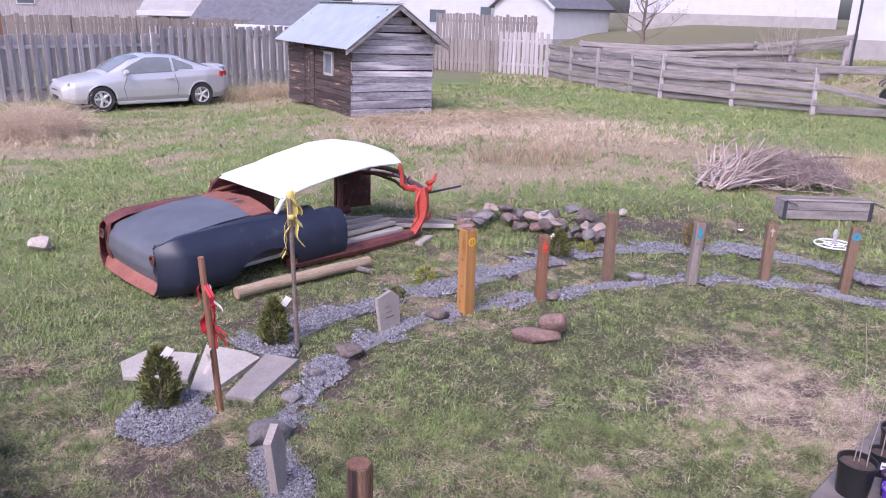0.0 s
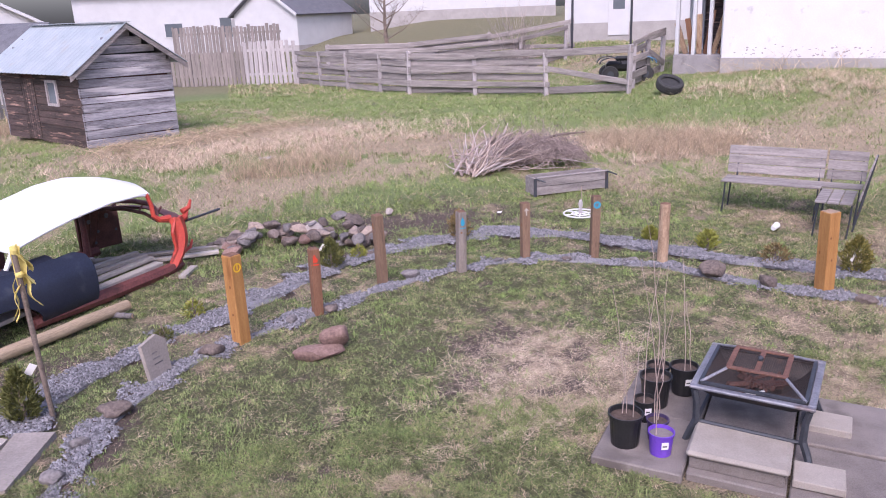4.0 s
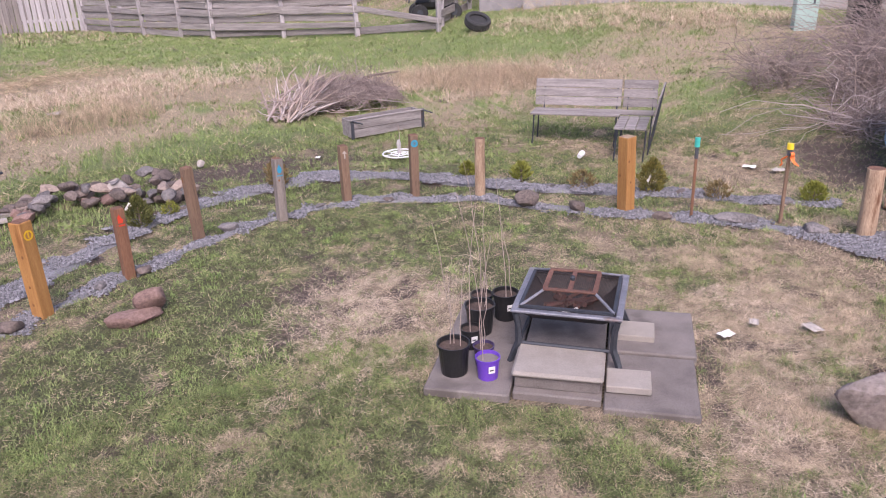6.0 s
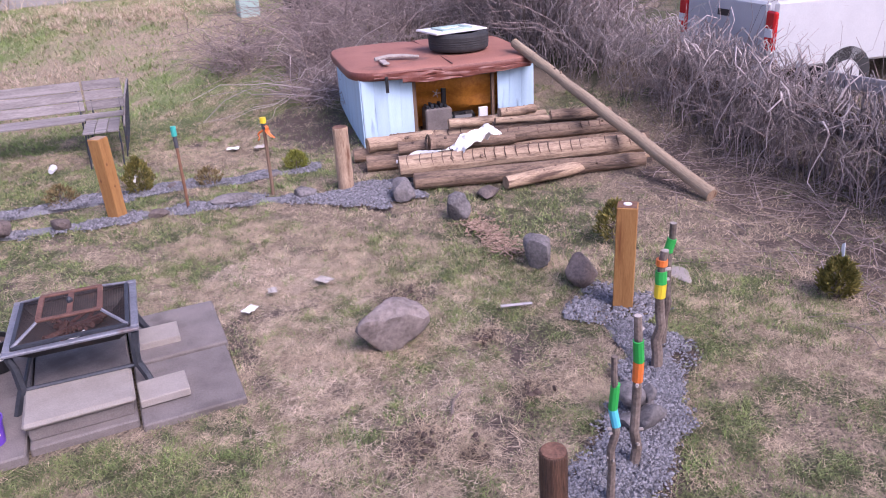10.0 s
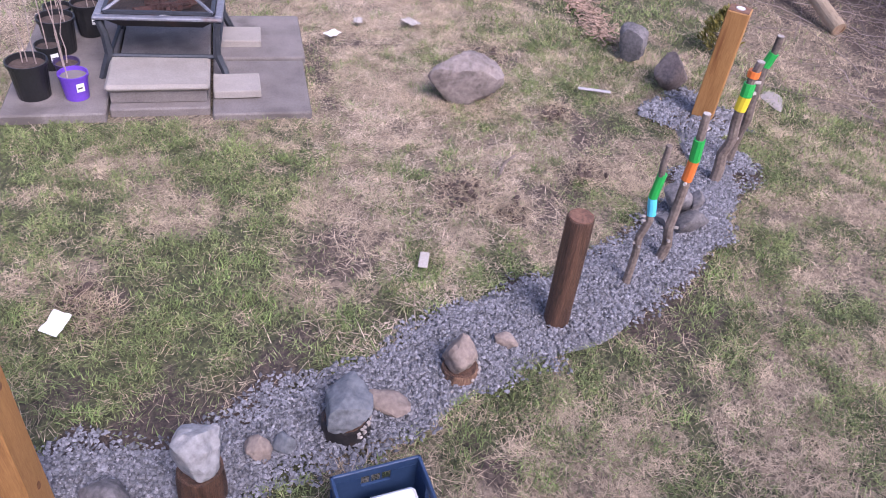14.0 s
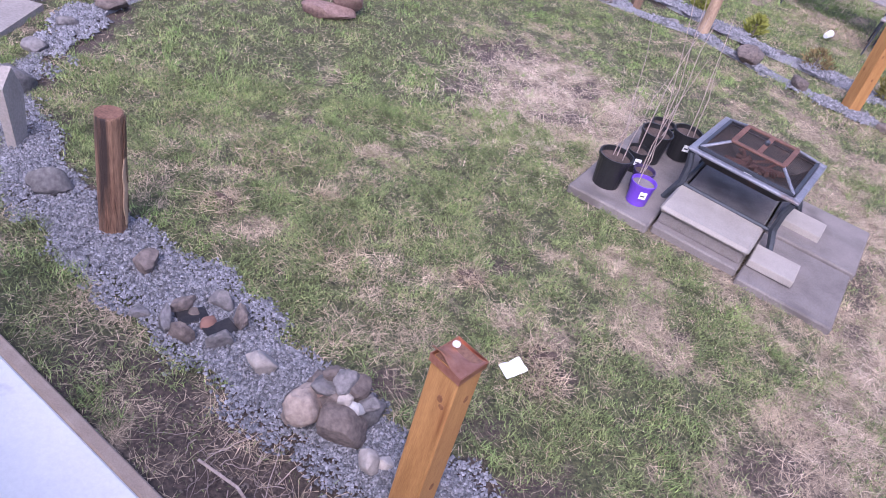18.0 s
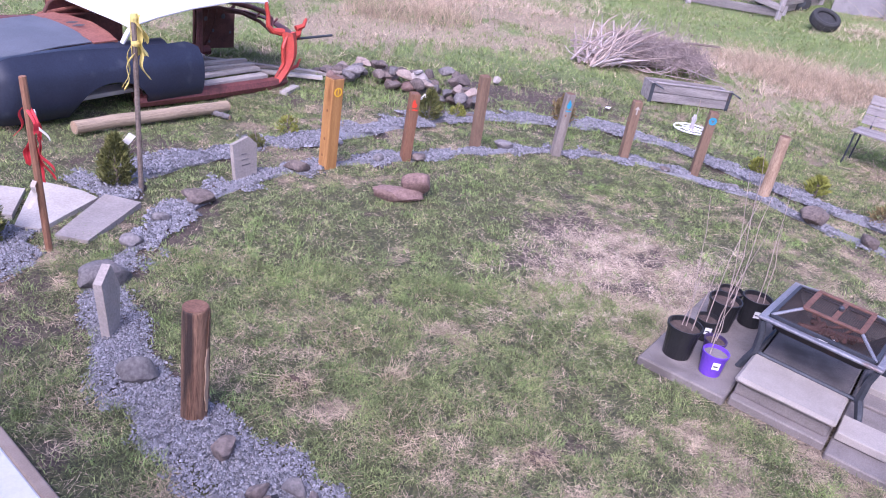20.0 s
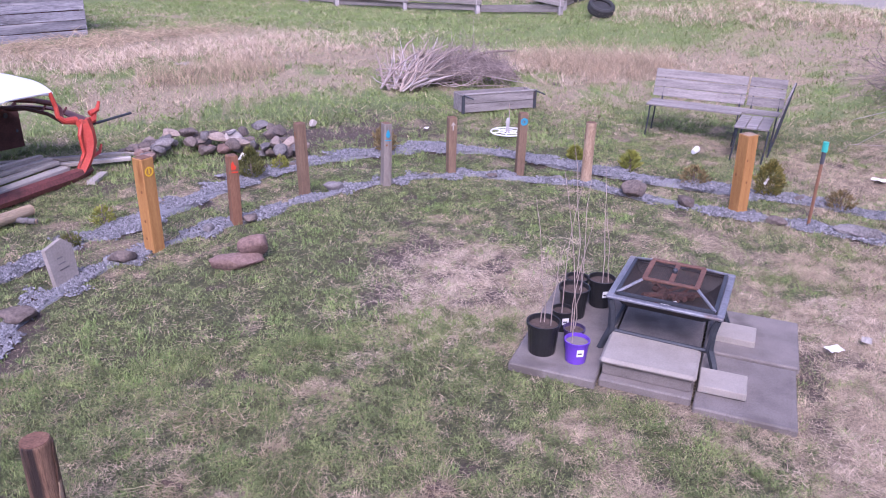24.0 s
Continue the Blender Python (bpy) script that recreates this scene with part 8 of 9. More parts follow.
LEAF_DARK = material("dark conifer leaves", (0.055, 0.065, 0.017), (0.185, 0.185, 0.05), 6, 0.7, bump=0.0, random_tint=0.4, island=True)
LEAF_YELLOW = material("yellow green leaves", (0.13, 0.15, 0.025), (0.29, 0.29, 0.05), 6, 0.7, bump=0.0, random_tint=0.3, island=True)
LEAF_BROWN = material("bronzed conifer leaves", (0.13, 0.085, 0.04), (0.26, 0.20, 0.08), 6, 0.8, bump=0.0, random_tint=0.35, island=True)
LEAF_MIX = material("winter tinged conifer leaves", (0.07, 0.085, 0.018), (0.27, 0.215, 0.05), 6, 0.75, bump=0.0, random_tint=0.4, island=True)


def shrub(x, y, w, h, mat, label, seed, count=1500, tag=None, leaf=0.02):
    root = thing("shrub", at(x, y), label, "shrub", "young shrubs")
    part("trunk", tube([(0, 0, -0.03), (0.005, 0, h * 0.3), (0, 0, h * 0.7)], [0.014, 0.011, 0.005], 7), BARK, root)
    ob = part("crown", leaf_mesh("crown", w, h, count, seed, mat, leaf=leaf), mat, root)
    for k in range(7):
        a = k * 0.9
        part("branch", tube([(0, 0, h * 0.12 + 0.03 * k), (math.cos(a) * w * 0.28, math.sin(a) * w * 0.28, h * 0.3 + 0.06 * k * h)], [0.006, 0.003], 5), BARK, root)
    if tag:
        tx, ty, tz = tag
        part("tag", box(-0.03, 0.03, -0.002, 0.002, 0, 0.1, 0.002), LABEL, root, "white plant tag", m=pose(tx, ty, tz, 10, 35, 20))


shrub(-2.10, 4.77, 0.25, 0.46, LEAF_DARK, "dense dark green young conifer in a gravel patch", 1, 2600, (0.05, -0.02, 0.42))
shrub(-1.56, 5.95, 0.22, 0.42, LEAF_DARK, "dense dark green young conifer beside the gravel", 2, 2200, (0.07, 0.05, 0.36))
shrub(1.22, 8.86, 0.26, 0.34, LEAF_DARK, "small dark green conifer by the outer path", 3, 1500, (-0.12, -0.02, 0.22))
shrub(3.03, 9.45, 0.26, 0.36, LEAF_BROWN, "small bronzed conifer behind a post", 4, 1300)
shrub(5.31, 8.40, 0.18, 0.17, LEAF_YELLOW, "low yellow-green young shrub", 5, 900)
shrub(5.78, 7.83, 0.2, 0.2, LEAF_YELLOW, "feathery yellow young shrub", 6, 350, leaf=0.03)
shrub(6.2, 7.11, 0.30, 0.20, LEAF_BROWN, "sparse bronzed low shrub", 7, 500)
shrub(6.77, 6.50, 0.29, 0.38, LEAF_MIX, "round dense young conifer with a white tag", 8, 1800, (-0.13, -0.06, 0.16))
shrub(7.22, 5.88, 0.26, 0.18, LEAF_BROWN, "sparse bronzed low shrub", 9, 420)
shrub(8.0, 5.2, 0.26, 0.2, LEAF_YELLOW, "low bright green young shrub", 10, 1000)
shrub(6.36, -0.62, 0.24, 0.27, LEAF_MIX, "round young conifer in bare soil with a white tag", 11, 2200, (0.0, 0.0, 0.3))
shrub(6.92, 1.15, 0.28, 0.34, LEAF_MIX, "young conifer hidden behind a cedar post", 12, 1300)
shrub(-0.35, 7.75, 0.2, 0.16, LEAF_YELLOW, "sparse yellowish young shrub by the gravel", 13, 260)
shrub(-0.62, 7.22, 0.16, 0.1, LEAF_DARK, "tiny dark shrub by the gravel", 14, 260)
shrub(1.6, 9.1, 0.18, 0.14, LEAF_YELLOW, "tiny yellowish shrub by the gravel", 15, 260)


def twig_mesh(name, curves, mat, n=3):
    """Many thin bent twigs in one mesh; curves: arrays (count, points, 3) and radii (count,)."""
    pts, rad = curves
    c, m = pts.shape[:2]
    d = np.gradient(pts, axis=1)
    d /= np.linalg.norm(d, axis=2)[..., None] + 1e-9
    ref = np.where(np.abs(d[..., 2:3]) < 0.9, np.array([0, 0, 1.0]), np.array([1.0, 0, 0]))
    s = np.cross(d, ref)
    s /= np.linalg.norm(s, axis=2)[..., None] + 1e-9
    o = np.cross(d, s)
    taper = np.linspace(1, 0.35, m)[None, :, None]
    rings = [pts + (s * math.cos(2 * math.pi * k / n) + o * math.sin(2 * math.pi * k / n)) * rad[:, None, None] * taper for k in range(n)]
    v = np.stack(rings, 2).reshape(-1, 3)
    base = (np.arange(c) * m * n)[:, None, None] + (np.arange(m - 1) * n)[None, :, None]
    t = []
    for k in range(n):
        a, b = base + k, base + (k + 1) % n
        t += [np.stack([a, b, b + n], -1).reshape(-1, 3), np.stack([a, b + n, a + n], -1).reshape(-1, 3)]
    return tri_mesh(name, v, np.concatenate(t), mat)


def bramble(name, where, count, height, radius, seed, mat, label, droop=0.5, spread=0.6, category="bush", points=7, twist=0.22):
    """A tangle of bare arching canes; where(rng, n) gives the roots."""
    rng = np.random.RandomState(seed)
    x, y = where(rng, count)
    z = ground_z(x, y)
    h = height * (0.35 + 0.75 * rng.rand(count))
    a = rng.rand(count) * 2 * np.pi
    s = spread * (0.3 + rng.rand(count))
    u = np.linspace(0, 1, points)[None]
    wob = twist * np.cumsum(rng.randn(count, points, 3) * 0.5, axis=1) * np.array([1, 1, 0.7])
    arc = h[:, None] * (u * (1 + droop) - droop * 1.1 * u ** 2 * (0.5 + rng.rand(count))[:, None])
    p = np.stack([x[:, None] + np.cos(a)[:, None] * s[:, None] * u ** 1.3, y[:, None] + np.sin(a)[:, None] * s[:, None] * u ** 1.3, z[:, None] + arc], -1) + wob * u[..., None]
    p[..., 2] = np.maximum(p[..., 2], ground_z(p[..., 0], p[..., 1]) + 0.005)
    me = twig_mesh(name, (p, radius * (0.5 + rng.rand(count))), mat)
    return tagged(new(name, me), label, category, kind="stuff")


def along_line(pts, width):
    pts = np.array(pts, float)
    seg = np.hypot(*np.diff(pts, axis=0).T)
    cum = np.r_[0, np.cumsum(seg)]

    def where(rng, n):
        t = rng.rand(n) * cum[-1]
        return np.interp(t, cum, pts[:, 0]) + rng.randn(n) * width, np.interp(t, cum, pts[:, 1]) + rng.randn(n) * width
    return where


def in_patch(cx, cy, rx, ry, turn=0):
    def where(rng, n):
        r, a = np.sqrt(rng.rand(n)), rng.rand(n) * 2 * np.pi
        u, v = r * np.cos(a) * rx, r * np.sin(a) * ry
        c, s = math.cos(radians(turn)), math.sin(radians(turn))
        return cx + u * c - v * s, cy + u * s + v * c
    return where


bramble("bramble_bank", in_patch(14.0, 7.6, 2.6, 1.4, 35), 1050, 0.85, 0.0075, 1, DARK_TWIG, "tangle of bare brambles on the bank behind the hot tub", 0.9, 1.2, "bush", 8, 0.3)
for k, (x, y, rx, ry, cnt, hgt) in enumerate(((11.9, 8.9, 0.75, 0.5, 230, 0.55), (12.1, 7.4, 0.9, 0.55, 330, 0.6), (10.9, 6.6, 0.8, 0.4, 260, 0.3))):
    bramble("bramble_heap", in_patch(x, y, rx, ry, 30), cnt, hgt, 0.0055, 70 + k, DARK_TWIG, "heap of cut bare brambles on the rough grass", 0.9, 0.8, "bush", 8, 0.26)
    bramble("bramble_heap", in_patch(x, y, rx, ry, 30), cnt // 5, hgt * 1.2, 0.0095, 80 + k, PALE_VINE if k == 2 else PALE_TWIG, "thick pale canes lying in the bramble heap", 1.0, 1.1, "bush", 8, 0.3)
bramble("bramble_bank", in_patch(15.6, 5.0, 2.2, 2.2, 0), 1500, 1.0, 0.007, 4, TWIG, "tangle of bare brambles along the back fence", 0.9, 1.2, "bush", 8, 0.3)
VINE = [(11.3, 1.4), (10.6, 0.68), (9.5, -0.2), (8.2, -1.6), (6.2, -3.5)]
VINE_TALL = [(14.9, 5.2), (13.3, 3.6), (12.2, 2.5), (11.3, 1.5)]
def hanging_vines(line, width, count, top, radius, seed, mat, label, low=0.0):
    """Bare vines that arch over a fence and hang down, with curled ends."""
    rng = np.random.RandomState(seed)
    x, y = along_line(line, width)(rng, count)
    m = 10
    u = np.linspace(0, 1, m)[None]
    h = top * (0.55 + 0.55 * rng.rand(count))[:, None]
    foot = (low + 0.45 * top * rng.rand(count) ** 2)[:, None]
    a, out = rng.rand(count)[:, None] * 2 * np.pi, (0.12 + 0.3 * rng.rand(count))[:, None]
    swing = np.cumsum(rng.randn(count, m, 3), axis=1) * np.array([0.05, 0.05, 0.03])
    curl = 0.05 * np.sin(9 * u + 6 * rng.rand(count)[:, None])
    rise = np.minimum(1, u / 0.25)
    z = h * (0.75 + 0.25 * np.sin(np.pi / 2 * rise)) - (h - foot) * np.clip((u - 0.2) / 0.8, 0, 1) ** 1.2
    p = np.stack([x[:, None] + np.cos(a) * out * np.sqrt(u) + curl, y[:, None] + np.sin(a) * out * np.sqrt(u) - curl, ground_z(x, y)[:, None] + z], -1) + swing
    p[..., 2] = np.maximum(p[..., 2], ground_z(p[..., 0], p[..., 1]) + 0.01)
    return tagged(new("vine_hedge", twig_mesh("vine_hedge", (p, radius * (0.5 + rng.rand(count))), mat)), label, "hedge", kind="stuff")


bramble("vine_hedge", along_line(VINE, 0.26), 1150, 0.9, 0.0055, 5, DARK_TWIG, "thick hedge of bare vines hanging over the side fence", 1.1, 0.6, "hedge", 8, 0.22)
hanging_vines(VINE, 0.16, 950, 1.0, 0.006, 6, TWIG, "bare vines hanging down the side fence in curtains")
hanging_vines(VINE, 0.2, 260, 1.1, 0.0085, 61, PALE_VINE, "pale stripped vines looping down the hedge")
bramble("vine_hedge", along_line(VINE_TALL[:3], 0.35), 900, 1.4, 0.007, 16, DARK_TWIG, "tall thicket of bare grey vines behind the hot tub", 0.6, 0.7, "hedge", 9, 0.28)
hanging_vines(VINE_TALL[2:], 0.25, 220, 0.85, 0.006, 64, TWIG, "low bare vines between the thicket and the side fence")
hanging_vines(VINE_TALL[:3], 0.3, 520, 1.45, 0.007, 62, TWIG, "bare vines hanging down the tall thicket", 0.1)
hanging_vines(VINE_TALL[:3], 0.3, 110, 1.6, 0.011, 63, PALE_VINE, "pale vines looping through the tall thicket", 0.1)
bramble("vine_hedge", along_line(VINE_TALL[:3], 0.25), 120, 2.3, 0.014, 18, BARK, "thick bare stems inside the tall thicket", 0.15, 0.5, "hedge", 7)
bramble("fallen_canes", along_line([(9.6, 1.0), (8.6, -0.3), (7.2, -1.3), (5.8, -2.0)], 0.5), 420, 0.08, 0.004, 7, DARK_TWIG, "dead vine canes lying on the bare soil", 0.9, 0.8, "canes", 6, 0.14)
bramble("fallen_canes", in_patch(0.64, 1.47, 0.17, 0.07, -42), 150, 0.05, 0.0022, 8, STRAW, "heap of dry pale stalks on the bare soil", 0.8, 0.16, "canes", 6, 0.028)
bramble("fallen_canes", in_patch(0.45, 1.62, 0.45, 0.12, -42), 60, 0.03, 0.002, 81, PALE_TWIG, "loose dry stalks scattered on the bare soil", 0.8, 0.2, "canes", 6, 0.03)
bramble("tall_dead_grass", in_patch(1.2, 14.0, 1.3, 0.5, 10), 900, 0.4, 0.003, 9, STRAW, "upright clump of tall dead grass", 0.3, 0.25, "grass", 4, 0.08)
bramble("tall_dead_grass", in_patch(8.4, 13.4, 1.6, 0.9, -30), 1400, 0.42, 0.0035, 10, STRAW, "upright clump of tall dead grass", 0.4, 0.35, "grass", 4, 0.08)
bramble("tall_dead_grass", in_patch(-9.2, 15.4, 0.85, 0.6, 0), 3000, 0.5, 0.004, 11, STRAW_PALE, "big mound of dead grass by the parked car", 1.3, 0.55, "grass", 7, 0.16)
bramble("tall_dead_grass", along_line([(-7.2, 22.0), (-5.6, 22.8)], 0.4), 900, 0.5, 0.005, 12, STRAW, "dead grass along the fence beside the shed", 0.5, 0.4, "grass", 4, 0.08)
bramble("tall_dead_grass", along_line([(-2.4, 16.6), (0.1, 17.9), (1.8, 19.0)], 0.4), 900, 0.16, 0.005, 13, STRAW, "dead grass round the foot of the shed", 0.6, 0.5, "grass", 4, 0.08)
bramble("tall_dead_grass", along_line([(13.4, 18.0), (16.5, 15.6), (18.5, 14.0)], 0.5), 900, 0.45, 0.006, 14, STRAW, "dead grass along the neighbour's foundation", 0.5, 0.4, "grass", 4, 0.08)
bramble("bare_bush", in_patch(10.4, 27.2, 0.5, 0.4), 150, 2.3, 0.008, 15, TWIG, "bare leafless shrub behind the rail fence", 0.1, 0.9, "bush", 7)

pile = thing("brush_pile", at(5.05, 12.9, -8), "loose heap of cut dry branches on the grass", "brush pile")
rng = np.random.RandomState(17)
dome = lambda x, y: 0.60 * np.maximum(0, 1 - np.minimum(1, (x / 1.08) ** 2 + (y / 0.75) ** 2)) ** 0.8
for k in range(200):
    kind_ = k % 5
    if kind_ < 2:      # thick branches that fan out of one butt
        x0, y0, z0 = rng.normal(-0.72, 0.14), rng.normal(-0.5, 0.14), 0.02
        L, a, up = rng.uniform(0.4, 1.2), rng.uniform(-0.1, 1.9), rng.uniform(0.25, 0.8)
    elif kind_ == 2:   # twigs that spread to the near side
        x0, y0, z0 = rng.normal(-0.65, 0.12), rng.normal(-0.3, 0.12), rng.uniform(0.02, 0.2)
        L, a, up = rng.uniform(0.3, 0.6), rng.uniform(2.2, 4.4), rng.uniform(0.0, 0.4)
    else:              # long branches lying to the far end
        x0, y0, z0 = rng.normal(-0.3, 0.3), rng.normal(-0.12, 0.2), rng.uniform(0.05, 0.3)
        L, a, up = rng.uniform(0.5, 1.25), rng.normal(0.12, 0.45), rng.uniform(-0.15, 0.35)
    d = Vector((math.cos(a), math.sin(a), 0)) * L * math.sqrt(max(0.1, 1 - up * up))
    bend = Vector(rng.uniform(-0.13, 0.13, 3))
    pts = [Vector((x0, y0, z0)) + d * t + Vector((0, 0, min(0.72, up * L) * t)) + bend * (4 * t * (1 - t)) for t in (0, 0.25, 0.5, 0.75, 1)]
    pts = [Vector((q_.x, q_.y, max(q_.z, 0.012))) for q_ in pts]
    r = rng.uniform(0.005, 0.012) if kind_ > 1 else rng.uniform(0.008, 0.024)
    part("branch", tube(pts, [r * 1.3, r, r * 0.9, r * 0.7, r * 0.4], 6), (PALE_TWIG, TWIG, PALE_TWIG, DARK_TWIG, PALE_VINE)[(k * 7) % 11 % 5], pile)
n = 1500
u = np.linspace(0, 1, 5)[None]
rr, th = np.sqrt(rng.rand(n)) * 1.05, rng.rand(n) * 2 * np.pi
x0, y0 = 0.4 + rr * np.cos(th) * 0.85, rr * np.sin(th) * 0.5
ln, aa = rng.uniform(0.2, 0.6, n), rng.normal(0, 1.1, n) + np.pi * (rng.rand(n) < 0.5)
px = x0[:, None] + ln[:, None] * (u - 0.5) * np.cos(aa)[:, None]
py = y0[:, None] + ln[:, None] * (u - 0.5) * np.sin(aa)[:, None] * 0.8
hill = 0.42 * np.maximum(0, 1 - np.minimum(1, ((px - 0.45) / 1.0) ** 2 + (py / 0.65) ** 2)) ** 0.8
p = np.stack([px, py, np.maximum(hill, 0.7 * dome(px, py)) * (0.5 + 0.55 * rng.rand(n))[:, None] + 0.02 + 0.15 * np.abs(rng.randn(n))[:, None] ** 1.5 * u ** 2], -1) + 0.025 * np.cumsum(rng.randn(n, 5, 3), axis=1)
p[..., 2] = np.maximum(p[..., 2], 0.01)
part("twig_tangle", twig_mesh("twig_tangle", (p, 0.0035 + 0.004 * rng.rand(n)), DARK_TWIG), DARK_TWIG, pile, "tangle of thin twigs")["kind"] = "stuff"
part("snag", tube([(0.35, 0.1, 0.4), (0.95, 0.2, 0.5), (1.45, 0.3, 0.5)], [0.026, 0.024, 0.016], 7), BARK, pile, "dark branch sticking out of the heap")


def bare_tree(x, y, h, seed, label):
    root = thing("bare_tree", at(x, y), label, "tree")
    rnd = random.Random(seed)
    part("trunk", tube([(0, 0, -0.1), (0.03, 0, h * 0.2), (0, 0.04, h * 0.45), (0.05, 0, h * 0.75), (0.02, 0, h)], [0.13, 0.11, 0.08, 0.045, 0.01], 10), BARK, root)
    tips = []
    for k in range(16):
        z = h * (0.25 + 0.7 * k / 16)
        a, L = k * 2.4, h * (0.42 - 0.3 * k / 16)
        e = (math.cos(a) * L, math.sin(a) * L, z + L * 0.7)
        part("limb", tube([(0, 0, z), (e[0] * 0.5, e[1] * 0.5, z + L * 0.25), e], [0.035, 0.022, 0.008], 7), BARK, root)
        for q_ in range(14):
            t = rnd.uniform(0.35, 1)
            s = (e[0] * t, e[1] * t, z + (e[2] - z) * t)
            tips.append([s, (s[0] + rnd.uniform(-.3, .3), s[1] + rnd.uniform(-.3, .3), s[2] + rnd.uniform(0, .35)), (s[0] + rnd.uniform(-.55, .55), s[1] + rnd.uniform(-.55, .55), s[2] + rnd.uniform(0.1, .7))])
    part("twig_crown", twig_mesh("twig_crown", (np.array(tips), np.full(len(tips), 0.009)), BARK), BARK, root)["kind"] = "stuff"


bare_tree(7.9, 39.5, 4.6, 3, "small bare leafless tree in the paddock")
bare_tree(13.2, 3.9, 3.6, 5, "bare leafless tree in the vine hedge")


# ---- the neighbour's side ----
HX, HY, HR = 12.99, 18.32, -51.5
stucco = house("stucco_house", HX, HY, HR, 9.0, 8, 3.4, 5.4, material("flaking white wall", (0.58, 0.575, 0.60), (0.67, 0.665, 0.69), 2, 0.85, bump=0.3, fine=30, spots=(0.42, 0.40, 0.42), spot_scale=3, spot_size=-0.05), SHINGLE, "white stucco house with a flaking wall and a grey foundation", True, 0.38)
rnd = random.Random(31)
for k in range(110):
    x, z, r = (rnd.uniform(0.2, 8.8) if k % 3 else rnd.gauss(3.2, 0.8)), 0.40 + abs(rnd.gauss(0, 0.16)), rnd.uniform(0.008, 0.03)
    o = [(x + math.cos(a) * r * rnd.uniform(0.5, 1.8), z + math.sin(a) * r * rnd.uniform(0.4, 1.0)) for a in (0, 0.9, 1.9, 2.8, 3.8, 5.0)]
    part("flaked_patch", moved(prism(o, 0.001, 0.004), Matrix(((1, 0, 0, 0), (0, 0, -1, 0), (0, 1, 0, 0), (0, 0, 0, 1)))), FLAKED, stucco, "patch of bare grey render")
porch_m = pose(HX, HY, 0.98, 0, 0, HR)
porch = thing("porch", porch_m, "small open porch with white posts over a concrete base", "porch")
part("base", box(-1.45, -0.03, 0.3, 2.6, -0.6, 0.52, 0.02), STONE_WALL, porch, "dark grey concrete base")
for x, y in ((-1.42, 0.32), (-0.95, 0.32), (-0.5, 0.32), (-0.14, 0.32), (-1.42, 1.4), (-1.42, 2.45)):
    part("post", box(x, x + 0.1, y, y + 0.1, 0.52, 2.5, 0.01), SIDING, porch)
part("roof", box(-1.7, -0.03, 0.0, 2.8, 2.5, 2.65, 0.02), SHINGLE, porch)
part("back_wall", box(-1.4, -0.05, 2.5, 2.58, 0.52, 2.5), OLD_DARK, porch, "dark board wall at the back of the porch")
for k in range(6):
    solid("stacked_board", box(-0.07, 0.07, -0.02, 0.02, 0, 0.9 + 0.1 * k, 0.004), RED_CEDAR if k % 2 else PEELED, porch_m @ pose(-1.2 + 0.19 * k, 0.62, 0.53, 14, 6 * k - 14, 10 * k), "rough board leaning on the porch", "board", "boards on the porch")
part_m = at(15.0, 10.9, -40)
ub = thing("utility_box", part_m, "pale green metal utility pedestal on the bank", "utility box")
part("body", box(-0.22, 0.22, -0.18, 0.18, -0.1, 1.02, 0.02), UTILITY, ub)
part("lid", box(-0.24, 0.24, -0.2, 0.2, 1.02, 1.1, 0.02), UTILITY, ub)
part("label_plate", box(-0.12, 0.0, -0.186, -0.18, 0.6, 0.78), LABEL, ub)
part("lock", box(0.1, 0.14, -0.2, -0.18, 0.5, 0.6, 0.004), DARK_METAL, ub)
bn = thing("rubbish_bin", at(15.9, 10.2, -40), "dark plastic rubbish bin with a teal lid", "bin")
part("body", box(-0.26, 0.26, -0.26, 0.26, 0, 0.85, 0.04), BLACK_PLASTIC, bn)
part("lid", box(-0.29, 0.29, -0.29, 0.29, 0.85, 0.94, 0.03), TEAL, bn)
house("garden_shed", 18.7, 11.2, -51.5, 4.5, 3.0, 2.1, 2.9, STONE_WALL, SHINGLE, "low grey outbuilding beside the white house", True, 0.1)
board_fence((18.0, 9.2), (20.0, 6.0), 1.15, 0.15, 0.02, GREY_WOOD, "old grey board fence behind the brambles", GREY_WOOD, False, 21)
board_fence((20.0, 6.0), (17.5, 0.0), 1.7, 0.15, 0.02, GREY_WOOD, "old grey board fence at the side lane", GREY_WOOD, False, 22)
solid("rusty_post", tube([(0, 0, -0.1), (0, 0, 1.5)], 0.09, 10), RUST, at(16.6, 7.6), "rusty orange round post in the brambles", "post")
tyre("old_tyre", at(10.95, 17.45, -15, 0.21, 28, 6), 0.34, 0.22, 0.24, "old black tyre leaning on the bank")


